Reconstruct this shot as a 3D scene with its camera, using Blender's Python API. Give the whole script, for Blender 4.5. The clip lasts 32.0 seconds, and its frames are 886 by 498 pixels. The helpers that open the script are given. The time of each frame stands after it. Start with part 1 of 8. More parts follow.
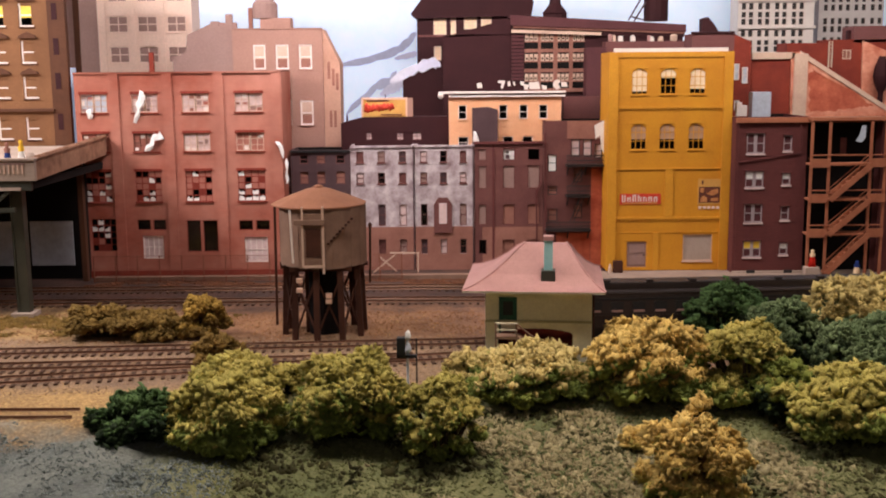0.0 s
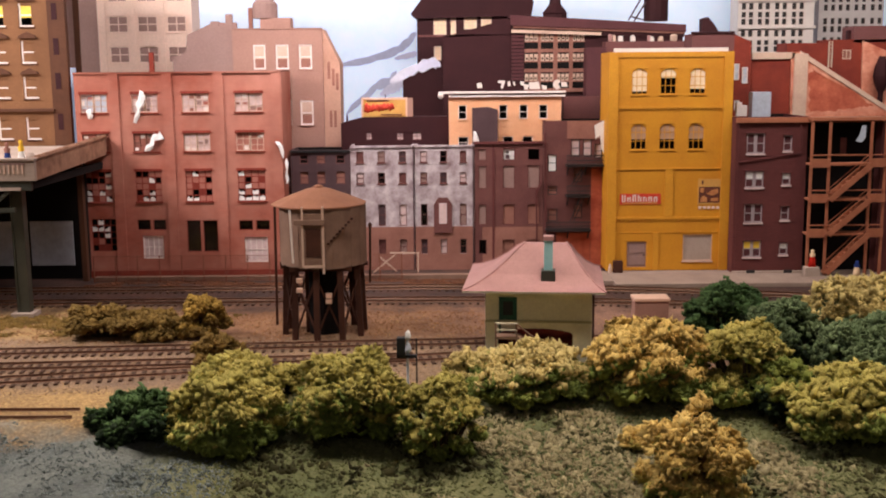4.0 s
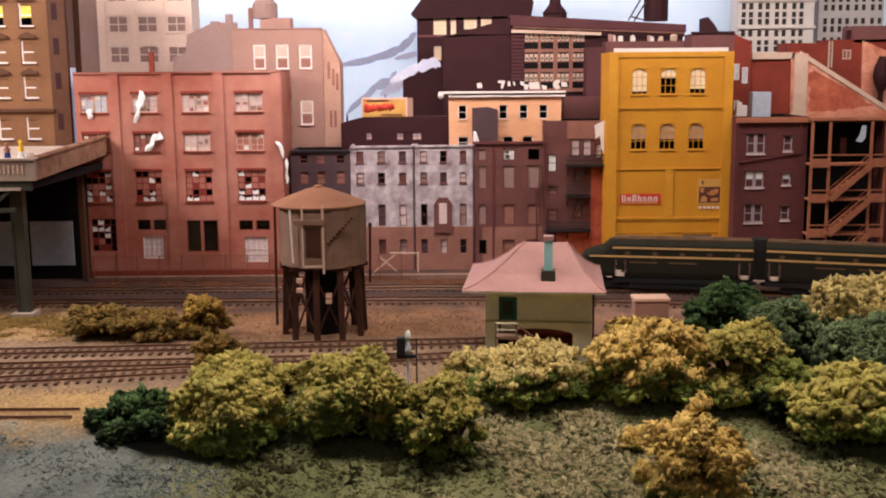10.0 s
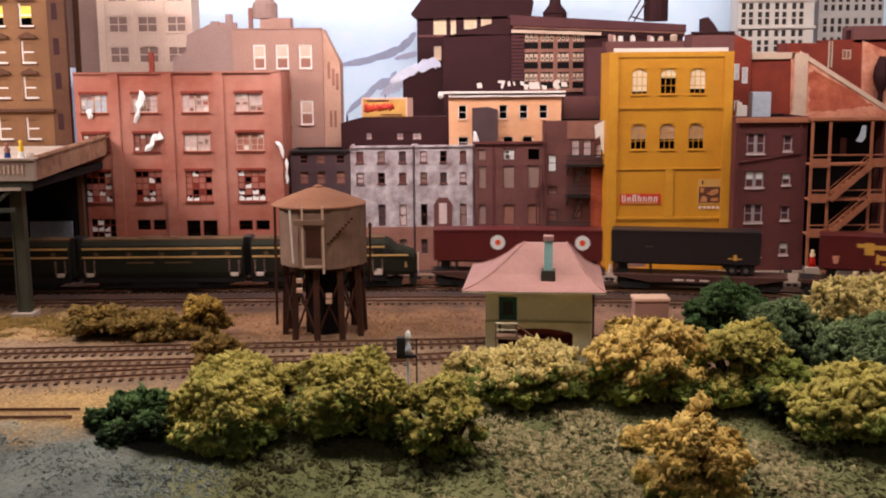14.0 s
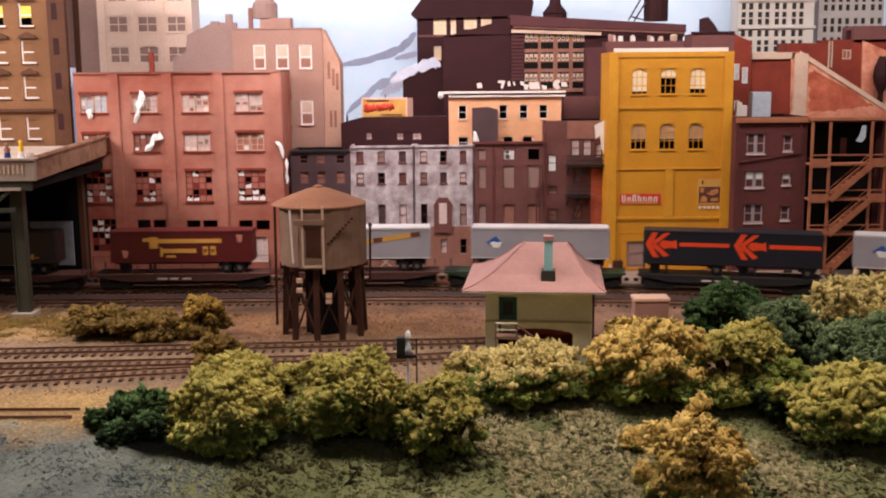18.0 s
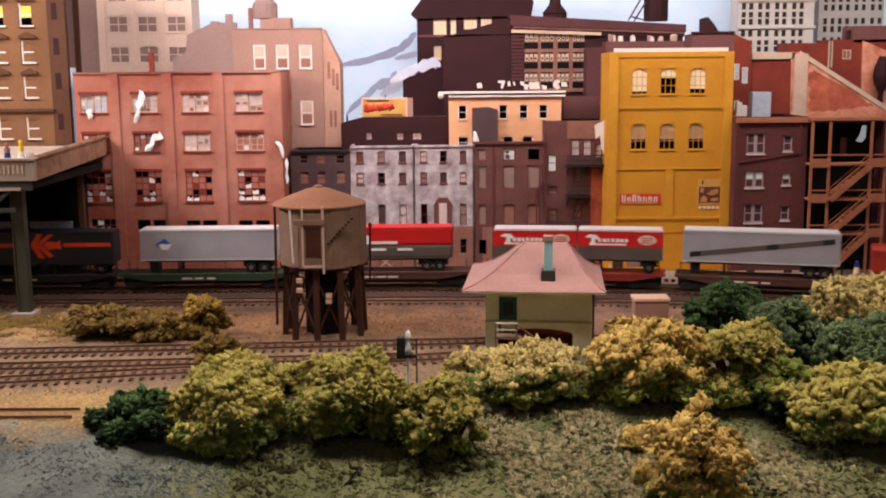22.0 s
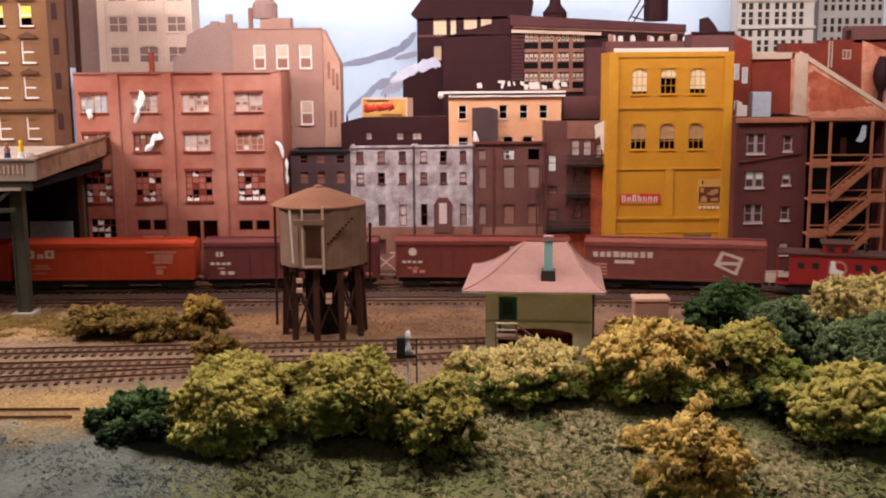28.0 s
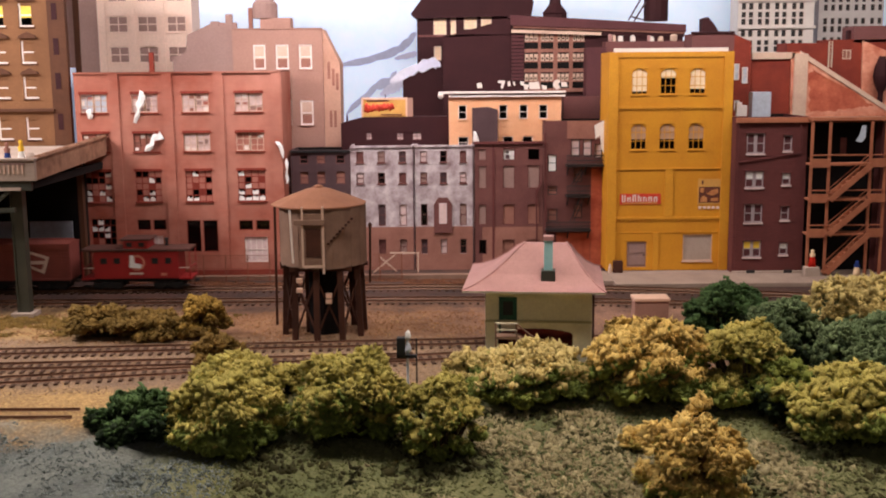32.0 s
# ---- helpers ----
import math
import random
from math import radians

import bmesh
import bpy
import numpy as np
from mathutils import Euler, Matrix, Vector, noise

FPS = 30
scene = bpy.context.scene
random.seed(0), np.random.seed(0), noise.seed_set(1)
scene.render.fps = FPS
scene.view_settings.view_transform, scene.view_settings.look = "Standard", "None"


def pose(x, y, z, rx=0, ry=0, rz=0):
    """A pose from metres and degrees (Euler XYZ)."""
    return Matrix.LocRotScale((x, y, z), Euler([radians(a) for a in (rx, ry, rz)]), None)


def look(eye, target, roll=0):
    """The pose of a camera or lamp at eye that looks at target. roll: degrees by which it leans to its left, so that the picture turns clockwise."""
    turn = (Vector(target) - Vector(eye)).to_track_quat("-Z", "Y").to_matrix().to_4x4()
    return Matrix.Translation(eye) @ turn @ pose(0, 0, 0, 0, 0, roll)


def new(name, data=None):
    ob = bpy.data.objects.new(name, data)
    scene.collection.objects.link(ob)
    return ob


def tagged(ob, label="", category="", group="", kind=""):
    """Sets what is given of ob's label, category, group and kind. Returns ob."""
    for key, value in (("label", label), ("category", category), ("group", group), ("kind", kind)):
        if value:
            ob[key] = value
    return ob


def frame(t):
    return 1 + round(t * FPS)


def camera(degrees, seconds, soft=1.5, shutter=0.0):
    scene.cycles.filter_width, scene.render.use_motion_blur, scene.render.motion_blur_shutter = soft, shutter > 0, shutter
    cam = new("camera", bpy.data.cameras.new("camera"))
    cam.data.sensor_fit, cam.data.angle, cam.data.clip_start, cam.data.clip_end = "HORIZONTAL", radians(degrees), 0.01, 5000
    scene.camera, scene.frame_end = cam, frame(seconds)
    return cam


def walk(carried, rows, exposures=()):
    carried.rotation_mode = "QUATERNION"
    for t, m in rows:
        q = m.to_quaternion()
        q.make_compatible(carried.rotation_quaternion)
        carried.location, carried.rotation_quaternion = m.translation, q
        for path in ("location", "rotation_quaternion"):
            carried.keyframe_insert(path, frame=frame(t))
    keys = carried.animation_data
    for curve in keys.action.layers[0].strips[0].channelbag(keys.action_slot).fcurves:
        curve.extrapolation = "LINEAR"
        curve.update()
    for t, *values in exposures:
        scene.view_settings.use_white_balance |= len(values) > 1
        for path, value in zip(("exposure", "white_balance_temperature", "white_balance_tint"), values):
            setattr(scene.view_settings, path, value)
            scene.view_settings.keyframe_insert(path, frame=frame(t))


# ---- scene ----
CM = 0.01  # every length below is in centimetres: a model railway, 1 to 87
ORG = {}
EYE_Z = 22.85

cam = camera(44.85, 32.0, soft=1.98, shutter=0.35)
walk(cam, [(0.0, Matrix.Translation((0, 0, EYE_Z * CM)) @ pose(0, 0, 0, 80.5) @ pose(0, 0, 0, 0, 0, -0.5)),
           (32.0, Matrix.Translation((0, 0, EYE_Z * CM)) @ pose(0, 0, 0, 80.5) @ pose(0, 0, 0, 0, 0, -0.5))],
     [(0.0, 0.25), (32.0, 0.25)])

# ---- light ----
world = bpy.data.worlds.new("room_air")
scene.world = world
world.use_nodes = True
world.node_tree.nodes["Background"].inputs[0].default_value = (0.9, 0.85, 0.8, 1)
world.node_tree.nodes["Background"].inputs[1].default_value = 0.03


def area(name, at, to, sx, sy, watts, colour, spread=180):
    d = bpy.data.lights.new(name, "AREA")
    d.shape, d.size, d.size_y, d.energy, d.color = "RECTANGLE", sx * CM, sy * CM, watts, colour
    d.spread = math.radians(spread)
    ob = new(name, d)
    ob.matrix_world = look([c * CM for c in at], [c * CM for c in to])
    return ob


# West and centre strips: unseen lamps added to grade light on the factory wall.
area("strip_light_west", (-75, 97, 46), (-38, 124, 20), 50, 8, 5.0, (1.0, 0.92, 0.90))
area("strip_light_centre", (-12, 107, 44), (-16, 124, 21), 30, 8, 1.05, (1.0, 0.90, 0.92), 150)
area("strip_light_east", (32, 102, 47), (32, 134, 22), 62, 8, 1.5, (1.0, 0.92, 0.88), 150)
area("strip_light_front", (18, 64, 54), (18, 66, -4), 116, 10, 2.2, (1.0, 0.88, 0.79), 112)
# Unseen soft fill added from the camera side to brighten the fronts.
area("aisle_light", (-10, -70, 78), (0, 80, 4), 220, 50, 1.1, (1.0, 0.87, 0.78))


# ---- materials ----
def lin(r, g, b):
    return tuple(((c / 255 + 0.055) / 1.055) ** 2.4 if c > 10 else c / 255 / 12.92 for c in (r, g, b)) + (1.0,)


class Nodes:
    def __init__(self, name):
        self.m = bpy.data.materials.new(name)
        self.m.use_nodes = True
        self.t = self.m.node_tree
        self.b = self.t.nodes["Principled BSDF"]

    def add(self, kind, **kw):
        n = self.t.nodes.new(kind)
        for k, v in kw.items():
            n.inputs[k.replace("_", " ")].default_value = v
        return n

    def link(self, a, b):
        self.t.links.new(a, b)


def noise_pair(n, coarse, fine):
    tc = n.add("ShaderNodeTexCoord")
    a = n.add("ShaderNodeTexNoise", Scale=coarse, Detail=5.0, Roughness=0.6)
    b = n.add("ShaderNodeTexNoise", Scale=fine, Detail=3.0, Roughness=0.6)
    n.link(tc.outputs["Object"], a.inputs["Vector"])
    n.link(tc.outputs["Object"], b.inputs["Vector"])
    return tc, a, b


def surf(name, c1, c2, coarse=40, fine=900, rough=0.75, bump=0.25, metal=0.0, island=0.0, depth=0.0005, grain=0.09):
    """A matt surface between two colours, blotched at two scales."""
    n = Nodes(name)
    tc, a, b = noise_pair(n, coarse, fine)
    ramp = n.add("ShaderNodeMapRange")
    ramp.inputs[1].default_value, ramp.inputs[2].default_value = 0.3, 0.7
    n.link(a.outputs["Fac"], ramp.inputs[0])
    mix = n.add("ShaderNodeMix")
    mix.data_type = "RGBA"
    mix.inputs[6].default_value, mix.inputs[7].default_value = c1, c2
    n.link(ramp.outputs[0], mix.inputs[0])
    hsv = n.add("ShaderNodeHueSaturation")
    n.link(mix.outputs[2], hsv.inputs["Color"])
    val = n.add("ShaderNodeMapRange")
    val.inputs[1].default_value, val.inputs[2].default_value = 0.25, 0.75
    val.inputs[3].default_value, val.inputs[4].default_value = 1 - grain, 1 + grain
    n.link(b.outputs["Fac"], val.inputs[0])
    if island:
        geo = n.add("ShaderNodeNewGeometry")
        r = n.add("ShaderNodeMapRange")
        r.inputs[3].default_value, r.inputs[4].default_value = 1 - island, 1 + island
        n.link(geo.outputs["Random Per Island"], r.inputs[0])
        mul = n.add("ShaderNodeMath")
        mul.operation = "MULTIPLY"
        n.link(val.outputs[0], mul.inputs[0])
        n.link(r.outputs[0], mul.inputs[1])
        n.link(mul.outputs[0], hsv.inputs["Value"])
    else:
        n.link(val.outputs[0], hsv.inputs["Value"])
    n.link(hsv.outputs[0], n.b.inputs["Base Color"])
    n.b.inputs["Roughness"].default_value, n.b.inputs["Metallic"].default_value = rough, metal
    n.b.inputs["Specular IOR Level"].default_value = 0.2 if rough > 0.72 else 0.5
    bp = n.add("ShaderNodeBump", Strength=bump, Distance=depth)
    n.link(b.outputs["Fac"], bp.inputs["Height"])
    n.link(bp.outputs[0], n.b.inputs["Normal"])
    return n.m


def brick(name, c1, c2, mortar, stain, wide=0.26, high=0.085, rough=0.85, coarse=18):
    """Scale brickwork with mortar, weathered in large stains."""
    n = Nodes(name)
    tc, a, b = noise_pair(n, coarse, 700)
    sep, com, add = n.add("ShaderNodeSeparateXYZ"), n.add("ShaderNodeCombineXYZ"), n.add("ShaderNodeMath")
    n.link(tc.outputs["Object"], sep.inputs[0])
    n.link(sep.outputs[0], add.inputs[0])
    n.link(sep.outputs[1], add.inputs[1])
    n.link(add.outputs[0], com.inputs[0])
    n.link(sep.outputs[2], com.inputs[1])
    br = n.add("ShaderNodeTexBrick", Scale=1.0, Color1=c1, Color2=c2, Mortar=mortar)
    br.inputs["Brick Width"].default_value, br.inputs["Row Height"].default_value = wide * CM, high * CM
    br.inputs["Mortar Size"].default_value = 0.008 * CM
    n.link(com.outputs[0], br.inputs["Vector"])
    ramp = n.add("ShaderNodeMapRange")
    ramp.inputs[1].default_value, ramp.inputs[2].default_value, ramp.inputs[4].default_value = 0.32, 0.68, 0.8
    n.link(a.outputs["Fac"], ramp.inputs[0])
    mix = n.add("ShaderNodeMix")
    mix.data_type = "RGBA"
    n.link(ramp.outputs[0], mix.inputs[0])
    n.link(br.outputs[0], mix.inputs[6])
    mix.inputs[7].default_value = stain
    wet = n.add("ShaderNodeMapping")
    wet.inputs["Scale"].default_value = (26, 10, 1)
    n.link(com.outputs[0], wet.inputs[0])
    run = n.add("ShaderNodeTexNoise", Scale=1.0, Detail=4.0, Roughness=0.65)
    n.link(wet.outputs[0], run.inputs["Vector"])
    r2 = n.add("ShaderNodeMapRange")
    r2.inputs[1].default_value, r2.inputs[2].default_value, r2.inputs[3].default_value, r2.inputs[4].default_value = 0.3, 0.7, 0.86, 1.12
    n.link(run.outputs["Fac"], r2.inputs[0])
    hsv = n.add("ShaderNodeHueSaturation")
    n.link(mix.outputs[2], hsv.inputs["Color"])
    n.link(r2.outputs[0], hsv.inputs["Value"])
    n.link(hsv.outputs[0], n.b.inputs["Base Color"])
    n.b.inputs["Roughness"].default_value = rough
    n.b.inputs["Specular IOR Level"].default_value = 0.2
    bp = n.add("ShaderNodeBump", Strength=0.35, Distance=0.0003)
    n.link(b.outputs["Fac"], bp.inputs["Height"])
    n.link(bp.outputs[0], n.b.inputs["Normal"])
    return n.m


def pane_glass(name, tint=(0.05, 0.05, 0.06, 1), gloss=0.05):
    n = Nodes(name)
    out = n.t.nodes["Material Output"]
    g, tr, mx = n.add("ShaderNodeBsdfGlossy", Roughness=0.08), n.add("ShaderNodeBsdfTransparent"), n.add("ShaderNodeMixShader")
    tr.inputs[0].default_value = (0.8, 0.8, 0.82, 1)
    mx.inputs[0].default_value = gloss
    n.link(tr.outputs[0], mx.inputs[1])
    n.link(g.outputs[0], mx.inputs[2])
    n.link(mx.outputs[0], out.inputs[0])
    return n.m


M = {}
M["red_brick"] = brick("factory_brick", lin(132, 55, 38), lin(144, 65, 46), lin(118, 58, 44), lin(202, 144, 126), wide=0.62, high=0.25, coarse=6)
M["pane_pink"] = surf("dusty_pink_pane", lin(176, 112, 98), lin(146, 84, 70), 120, 700, 0.4, 0.1)
M["blind_brown"] = surf("tan_blind", lin(186, 144, 110), lin(160, 118, 88), 100, 700, 0.7, 0.1)
M["yellow"] = surf("yellow_painted_brick", lin(206, 140, 26), lin(190, 122, 20), 25, 500, 0.6, 0.25)
M["yellow_trim"] = surf("yellow_trim", lin(210, 146, 34), lin(194, 128, 26), 25, 500, 0.6, 0.2)
M["dark_brick"] = brick("plum_brick", lin(94, 48, 46), lin(108, 56, 52), lin(104, 62, 58), lin(84, 44, 44))
M["brown_stone"] = brick("brown_brick", lin(128, 88, 58), lin(140, 98, 66), lin(120, 84, 60), lin(112, 76, 52))
M["brown_dark"] = surf("dark_brown_stone", lin(92, 58, 40), lin(80, 50, 36), 30, 500)
M["cream"] = surf("cream_stone", lin(228, 198, 180), lin(218, 186, 168), 20, 400)
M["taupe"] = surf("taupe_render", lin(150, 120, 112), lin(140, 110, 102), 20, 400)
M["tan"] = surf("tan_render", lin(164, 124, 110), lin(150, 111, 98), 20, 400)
M["tan_lit"] = surf("tan_lit_render", lin(190, 148, 128), lin(178, 134, 114), 20, 400)
M["maroon"] = surf("maroon_flat", lin(58, 26, 28), lin(48, 21, 24), 25, 500)
M["maroon_mid"] = surf("maroon_mid", lin(92, 52, 54), lin(80, 45, 48), 25, 500)
M["maroon_light"] = surf("maroon_light", lin(116, 72, 70), lin(104, 64, 62), 25, 500)
M["orange"] = surf("orange_stucco", lin(228, 172, 134), lin(218, 154, 112), 25, 500)
M["pale_stone"] = surf("patchy_whitewash", lin(204, 190, 191), lin(128, 105, 106), 70, 500, 0.85, 0.3)
M["grey_plum"] = surf("grey_plum_brick", lin(114, 71, 66), lin(93, 56, 53), 30, 500)
M["slate"] = surf("slate_brick", lin(84, 63, 65), lin(72, 52, 54), 30, 500)
M["bridge_stone"] = surf("weathered_bridge_stone", lin(164, 122, 98), lin(118, 84, 66), 70, 500, 0.9, 0.35)
M["rust_mid"] = surf("blotched_rust_plaster", lin(204, 112, 84), lin(156, 70, 52), 70, 400)
M["rose"] = surf("rose_plaster", lin(152, 104, 90), lin(128, 84, 72), 30, 500)
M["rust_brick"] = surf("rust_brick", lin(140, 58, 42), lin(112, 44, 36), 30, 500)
M["rust_pale"] = surf("faded_and_lit_rust_plaster", lin(226, 160, 134), lin(184, 100, 76), 60, 400)
M["stone_trim"] = surf("pale_stone_trim", lin(208, 178, 158), lin(190, 156, 138), 40, 500)
M["white_trim"] = surf("white_painted_trim", lin(226, 212, 204), lin(212, 196, 188), 40, 600, 0.55)
M["sash_grey"] = surf("grey_sash_paint", lin(172, 156, 158), lin(152, 136, 138), 60, 600, 0.6, 0.1)
M["fence_rust"] = surf("rusted_fence", lin(132, 80, 60), lin(108, 62, 46), 60, 600)
M["white"] = surf("white_paint", lin(235, 230, 226), lin(226, 220, 216), 40, 600, 0.5, 0.1)
M["grey_stone"] = surf("grey_tower_stone", lin(206, 194, 190), lin(188, 176, 172), 30, 500)
M["frost"] = surf("frosted_pane", lin(218, 192, 188), lin(192, 164, 160), 160, 700, 0.3, 0.1)
M["frost_blue"] = surf("bluish_pane", lin(190, 196, 206), lin(170, 172, 184), 160, 700, 0.3, 0.1)
M["cream_blind"] = surf("cream_blind", lin(240, 214, 176), lin(228, 196, 156), 100, 700, 0.7, 0.1)
# Yellow of these blinds imitates lit windows by colour alone.
M["yellow_lit_blind"] = surf("yellow_lit_blind", lin(232, 196, 70), lin(222, 180, 56), 100, 700, 0.6, 0.1)
M["glass"] = pane_glass("window_glass")
M["black"] = surf("soot_black", lin(26, 24, 25), lin(18, 17, 18), 60, 600, 0.6)
# Near-black that puts shade into the colour of insides, recesses and undersides.
M["shade_black"] = surf("painted_shade_black", lin(24, 17, 16), lin(17, 12, 12), 60, 600, 0.9)
M["steel"] = surf("dark_green_steel", lin(62, 62, 50), lin(50, 50, 42), 60, 600, 0.55)
M["rust_steel"] = surf("rust_brown_steel", lin(176, 108, 76), lin(148, 84, 58), 60, 600, 0.7)
M["iron"] = surf("black_iron", lin(40, 28, 26), lin(30, 22, 22), 60, 600, 0.6)
M["concrete"] = surf("concrete", lin(176, 156, 142), lin(156, 136, 124), 30, 500, 0.85, 0.3)
M["pave"] = surf("pavement_concrete", lin(160, 138, 124), lin(138, 116, 104), 20, 400, 0.9, 0.3)
M["wood"] = surf("weathered_plank", lin(140, 110, 94), lin(122, 94, 80), 60, 700, 0.85, 0.35)
M["wood_dark"] = surf("creosoted_timber", lin(78, 46, 34), lin(58, 34, 26), 60, 700, 0.85, 0.35)
M["roof_felt"] = surf("brown_roof_felt", lin(158, 108, 82), lin(144, 96, 74), 60, 700, 0.9, 0.3)
M["roof_pink"] = surf("rose_tin_roof", lin(184, 136, 130), lin(170, 123, 118), 50, 600, 0.7, 0.2)
M["cream_paint"] = surf("cream_clapboard", lin(228, 222, 200), lin(214, 206, 182), 50, 600, 0.7, 0.25)
M["beige"] = surf("beige_paint", lin(222, 180, 156), lin(206, 164, 140), 50, 600, 0.7, 0.2)
M["green_door"] = surf("green_paint", lin(20, 84, 66), lin(16, 70, 56), 50, 600, 0.5, 0.15)
M["arch_red"] = surf("maroon_arch_shade", lin(116, 44, 40), lin(92, 32, 32), 40, 500)
M["belt_green"] = surf("faded_green_trim", lin(178, 172, 138), lin(156, 150, 118), 50, 600, 0.6, 0.15)
M["teal"] = surf("teal_paint", lin(170, 214, 214), lin(150, 198, 200), 50, 600, 0.6, 0.15)
M["rail"] = surf("rusty_rail", lin(124, 88, 66), lin(98, 68, 52), 80, 800, 0.45, 0.15, 0.5)
M["tie"] = surf("tie_wood", lin(88, 64, 50), lin(66, 47, 37), 120, 900, 0.9, 0.4, 0.0, 0.2)
M["sky"] = surf("glowing_sky_paint", lin(222, 234, 252), lin(232, 240, 252), 1.0, 30, 0.9, 0.0)
# Faint glow added to the sky paint so the board looks brighter.
for nm in ("sky",):
    M[nm].node_tree.nodes["Principled BSDF"].inputs["Emission Color"].default_value = lin(196, 220, 255)
    M[nm].node_tree.nodes["Principled BSDF"].inputs["Emission Strength"].default_value = 0.25
M["cloud"] = surf("painted_cloud", lin(226, 224, 238), lin(206, 204, 224), 14, 120, 0.9, 0.0)
M["smoke"] = surf("painted_smoke", lin(196, 198, 218), lin(180, 182, 206), 14, 120, 0.9, 0.0)
M["plaster"] = surf("room_plaster", lin(120, 112, 104), lin(110, 102, 94), 2, 80, 0.9, 0.1)
M["floor"] = surf("room_floor", lin(120, 104, 90), lin(104, 90, 78), 2, 60, 0.7, 0.1)
M["blue_cloth"] = surf("blue_cloth", lin(40, 60, 120), lin(30, 48, 100), 80, 900, 0.9)
M["red_cloth"] = surf("red_cloth", lin(200, 40, 24), lin(180, 30, 20), 80, 900, 0.9)
M["skin_paint"] = surf("cream_figure", lin(230, 200, 160), lin(220, 188, 150), 80, 900, 0.8)
M["yellow_cloth"] = surf("yellow_cloth", lin(230, 180, 60), lin(220, 170, 50), 80, 900, 0.9)
M["sign_red"] = surf("sign_red", lin(206, 62, 34), lin(190, 50, 30), 80, 700, 0.6, 0.1)
M["sign_yellow"] = surf("sign_yellow", lin(208, 156, 80), lin(192, 138, 66), 80, 700, 0.6, 0.1)
M["letter_tan"] = surf("tan_print", lin(206, 140, 84), lin(170, 104, 60), 200, 900, 0.6, 0.1)
M["sign_brown"] = surf("poster_brown", lin(110, 56, 36), lin(80, 40, 30), 200, 900, 0.6, 0.1)


# ---- mesh building ----
class MB:
    """Points and faces of one mesh, in centimetres."""

    def __init__(self):
        self.v, self.f, self.smooth = [], [], False

    def quad(self, a, b, c, d):
        i = len(self.v)
        self.v += [a, b, c, d]
        self.f.append((i, i + 1, i + 2, i + 3))
        return self

    def poly(self, pts):
        i = len(self.v)
        self.v += list(pts)
        self.f.append(tuple(range(i, i + len(pts))))
        return self

    def box(self, x0, x1, y0, y1, z0, z1, c=0.0):
        if c <= 0:
            i = len(self.v)
            self.v += [(x, y, z) for z in (z0, z1) for y in (y0, y1) for x in (x0, x1)]
            self.f += [tuple(i + k for k in q) for q in ((0, 2, 3, 1), (4, 5, 7, 6), (0, 1, 5, 4), (2, 6, 7, 3), (0, 4, 6, 2), (1, 3, 7, 5))]
            return self
        bm = bmesh.new()
        bmesh.ops.create_cube(bm, size=1)
        for v in bm.verts:
            v.co = (x0 + (v.co.x + .5) * (x1 - x0), y0 + (v.co.y + .5) * (y1 - y0), z0 + (v.co.z + .5) * (z1 - z0))
        bmesh.ops.bevel(bm, geom=bm.edges[:], offset=c, segments=2, affect="EDGES", profile=0.6)
        self.take(bm)
        return self

    def take(self, bm):
        i = len(self.v)
        bm.verts.index_update()
        self.v += [tuple(v.co) for v in bm.verts]
        self.f += [tuple(i + v.index for v in f.verts) for f in bm.faces]
        bm.free()

    def prism(self, pts, y0, y1):
        """A flat outline in x and z, given thickness along y."""
        i, n = len(self.v), len(pts)
        self.v += [(x, y0, z) for x, z in pts] + [(x, y1, z) for x, z in pts]
        self.f += [tuple(range(i, i + n)), tuple(range(i + 2 * n - 1, i + n - 1, -1))]
        self.f += [(i + k, i + n + k, i + n + (k + 1) % n, i + (k + 1) % n) for k in range(n)]
        return self

    def lathe(self, x, y, prof, seg=16, squash=1.0, turn=0.0):
        """Rings of (radius, z) round an upright axis."""
        i = len(self.v)
        for r, z in prof:
            self.v += [(x + r * math.cos(turn + 2 * math.pi * k / seg), y + squash * r * math.sin(turn + 2 * math.pi * k / seg), z) for k in range(seg)]
        for j in range(len(prof) - 1):
            for k in range(seg):
                self.f.append((i + j * seg + k, i + j * seg + (k + 1) % seg, i + (j + 1) * seg + (k + 1) % seg, i + (j + 1) * seg + k))
        self.f.append(tuple(i + k for k in range(seg))[::-1])
        j = i + (len(prof) - 1) * seg
        self.f.append(tuple(j + k for k in range(seg)))
        return self

    def beam(self, a, b, w, h=None, seg=4):
        """A bar from a to b with a square or round section."""
        a, b = Vector(a), Vector(b)
        d = (b - a).normalized()
        side = d.cross(Vector((0, 0, 1)) if abs(d.z) < 0.95 else Vector((0, 1, 0))).normalized()
        top = side.cross(d)
        h = h or w
        i = len(self.v)
        for p in (a, b):
            for k in range(seg):
                t = 2 * math.pi * (k + 0.5) / seg
                s = 0.7071 if seg == 4 else 0.5
                self.v.append(tuple(p + side * (w * s * math.cos(t)) + top * (h * s * math.sin(t))))
        self.f += [(i + k, i + (k + 1) % seg, i + seg + (k + 1) % seg, i + seg + k) for k in range(seg)]
        self.f += [tuple(i + k for k in range(seg))[::-1], tuple(i + seg + k for k in range(seg))]
        return self

    def wheel(self, x, y, z, r, w, seg=16):
        """A disc standing across y."""
        i = len(self.v)
        for yy, rr in ((y - w / 2, r * 0.94), (y - w / 2 + w * 0.15, r), (y + w / 2, r)):
            self.v += [(x + rr * math.cos(2 * math.pi * k / seg), yy, z + rr * math.sin(2 * math.pi * k / seg)) for k in range(seg)]
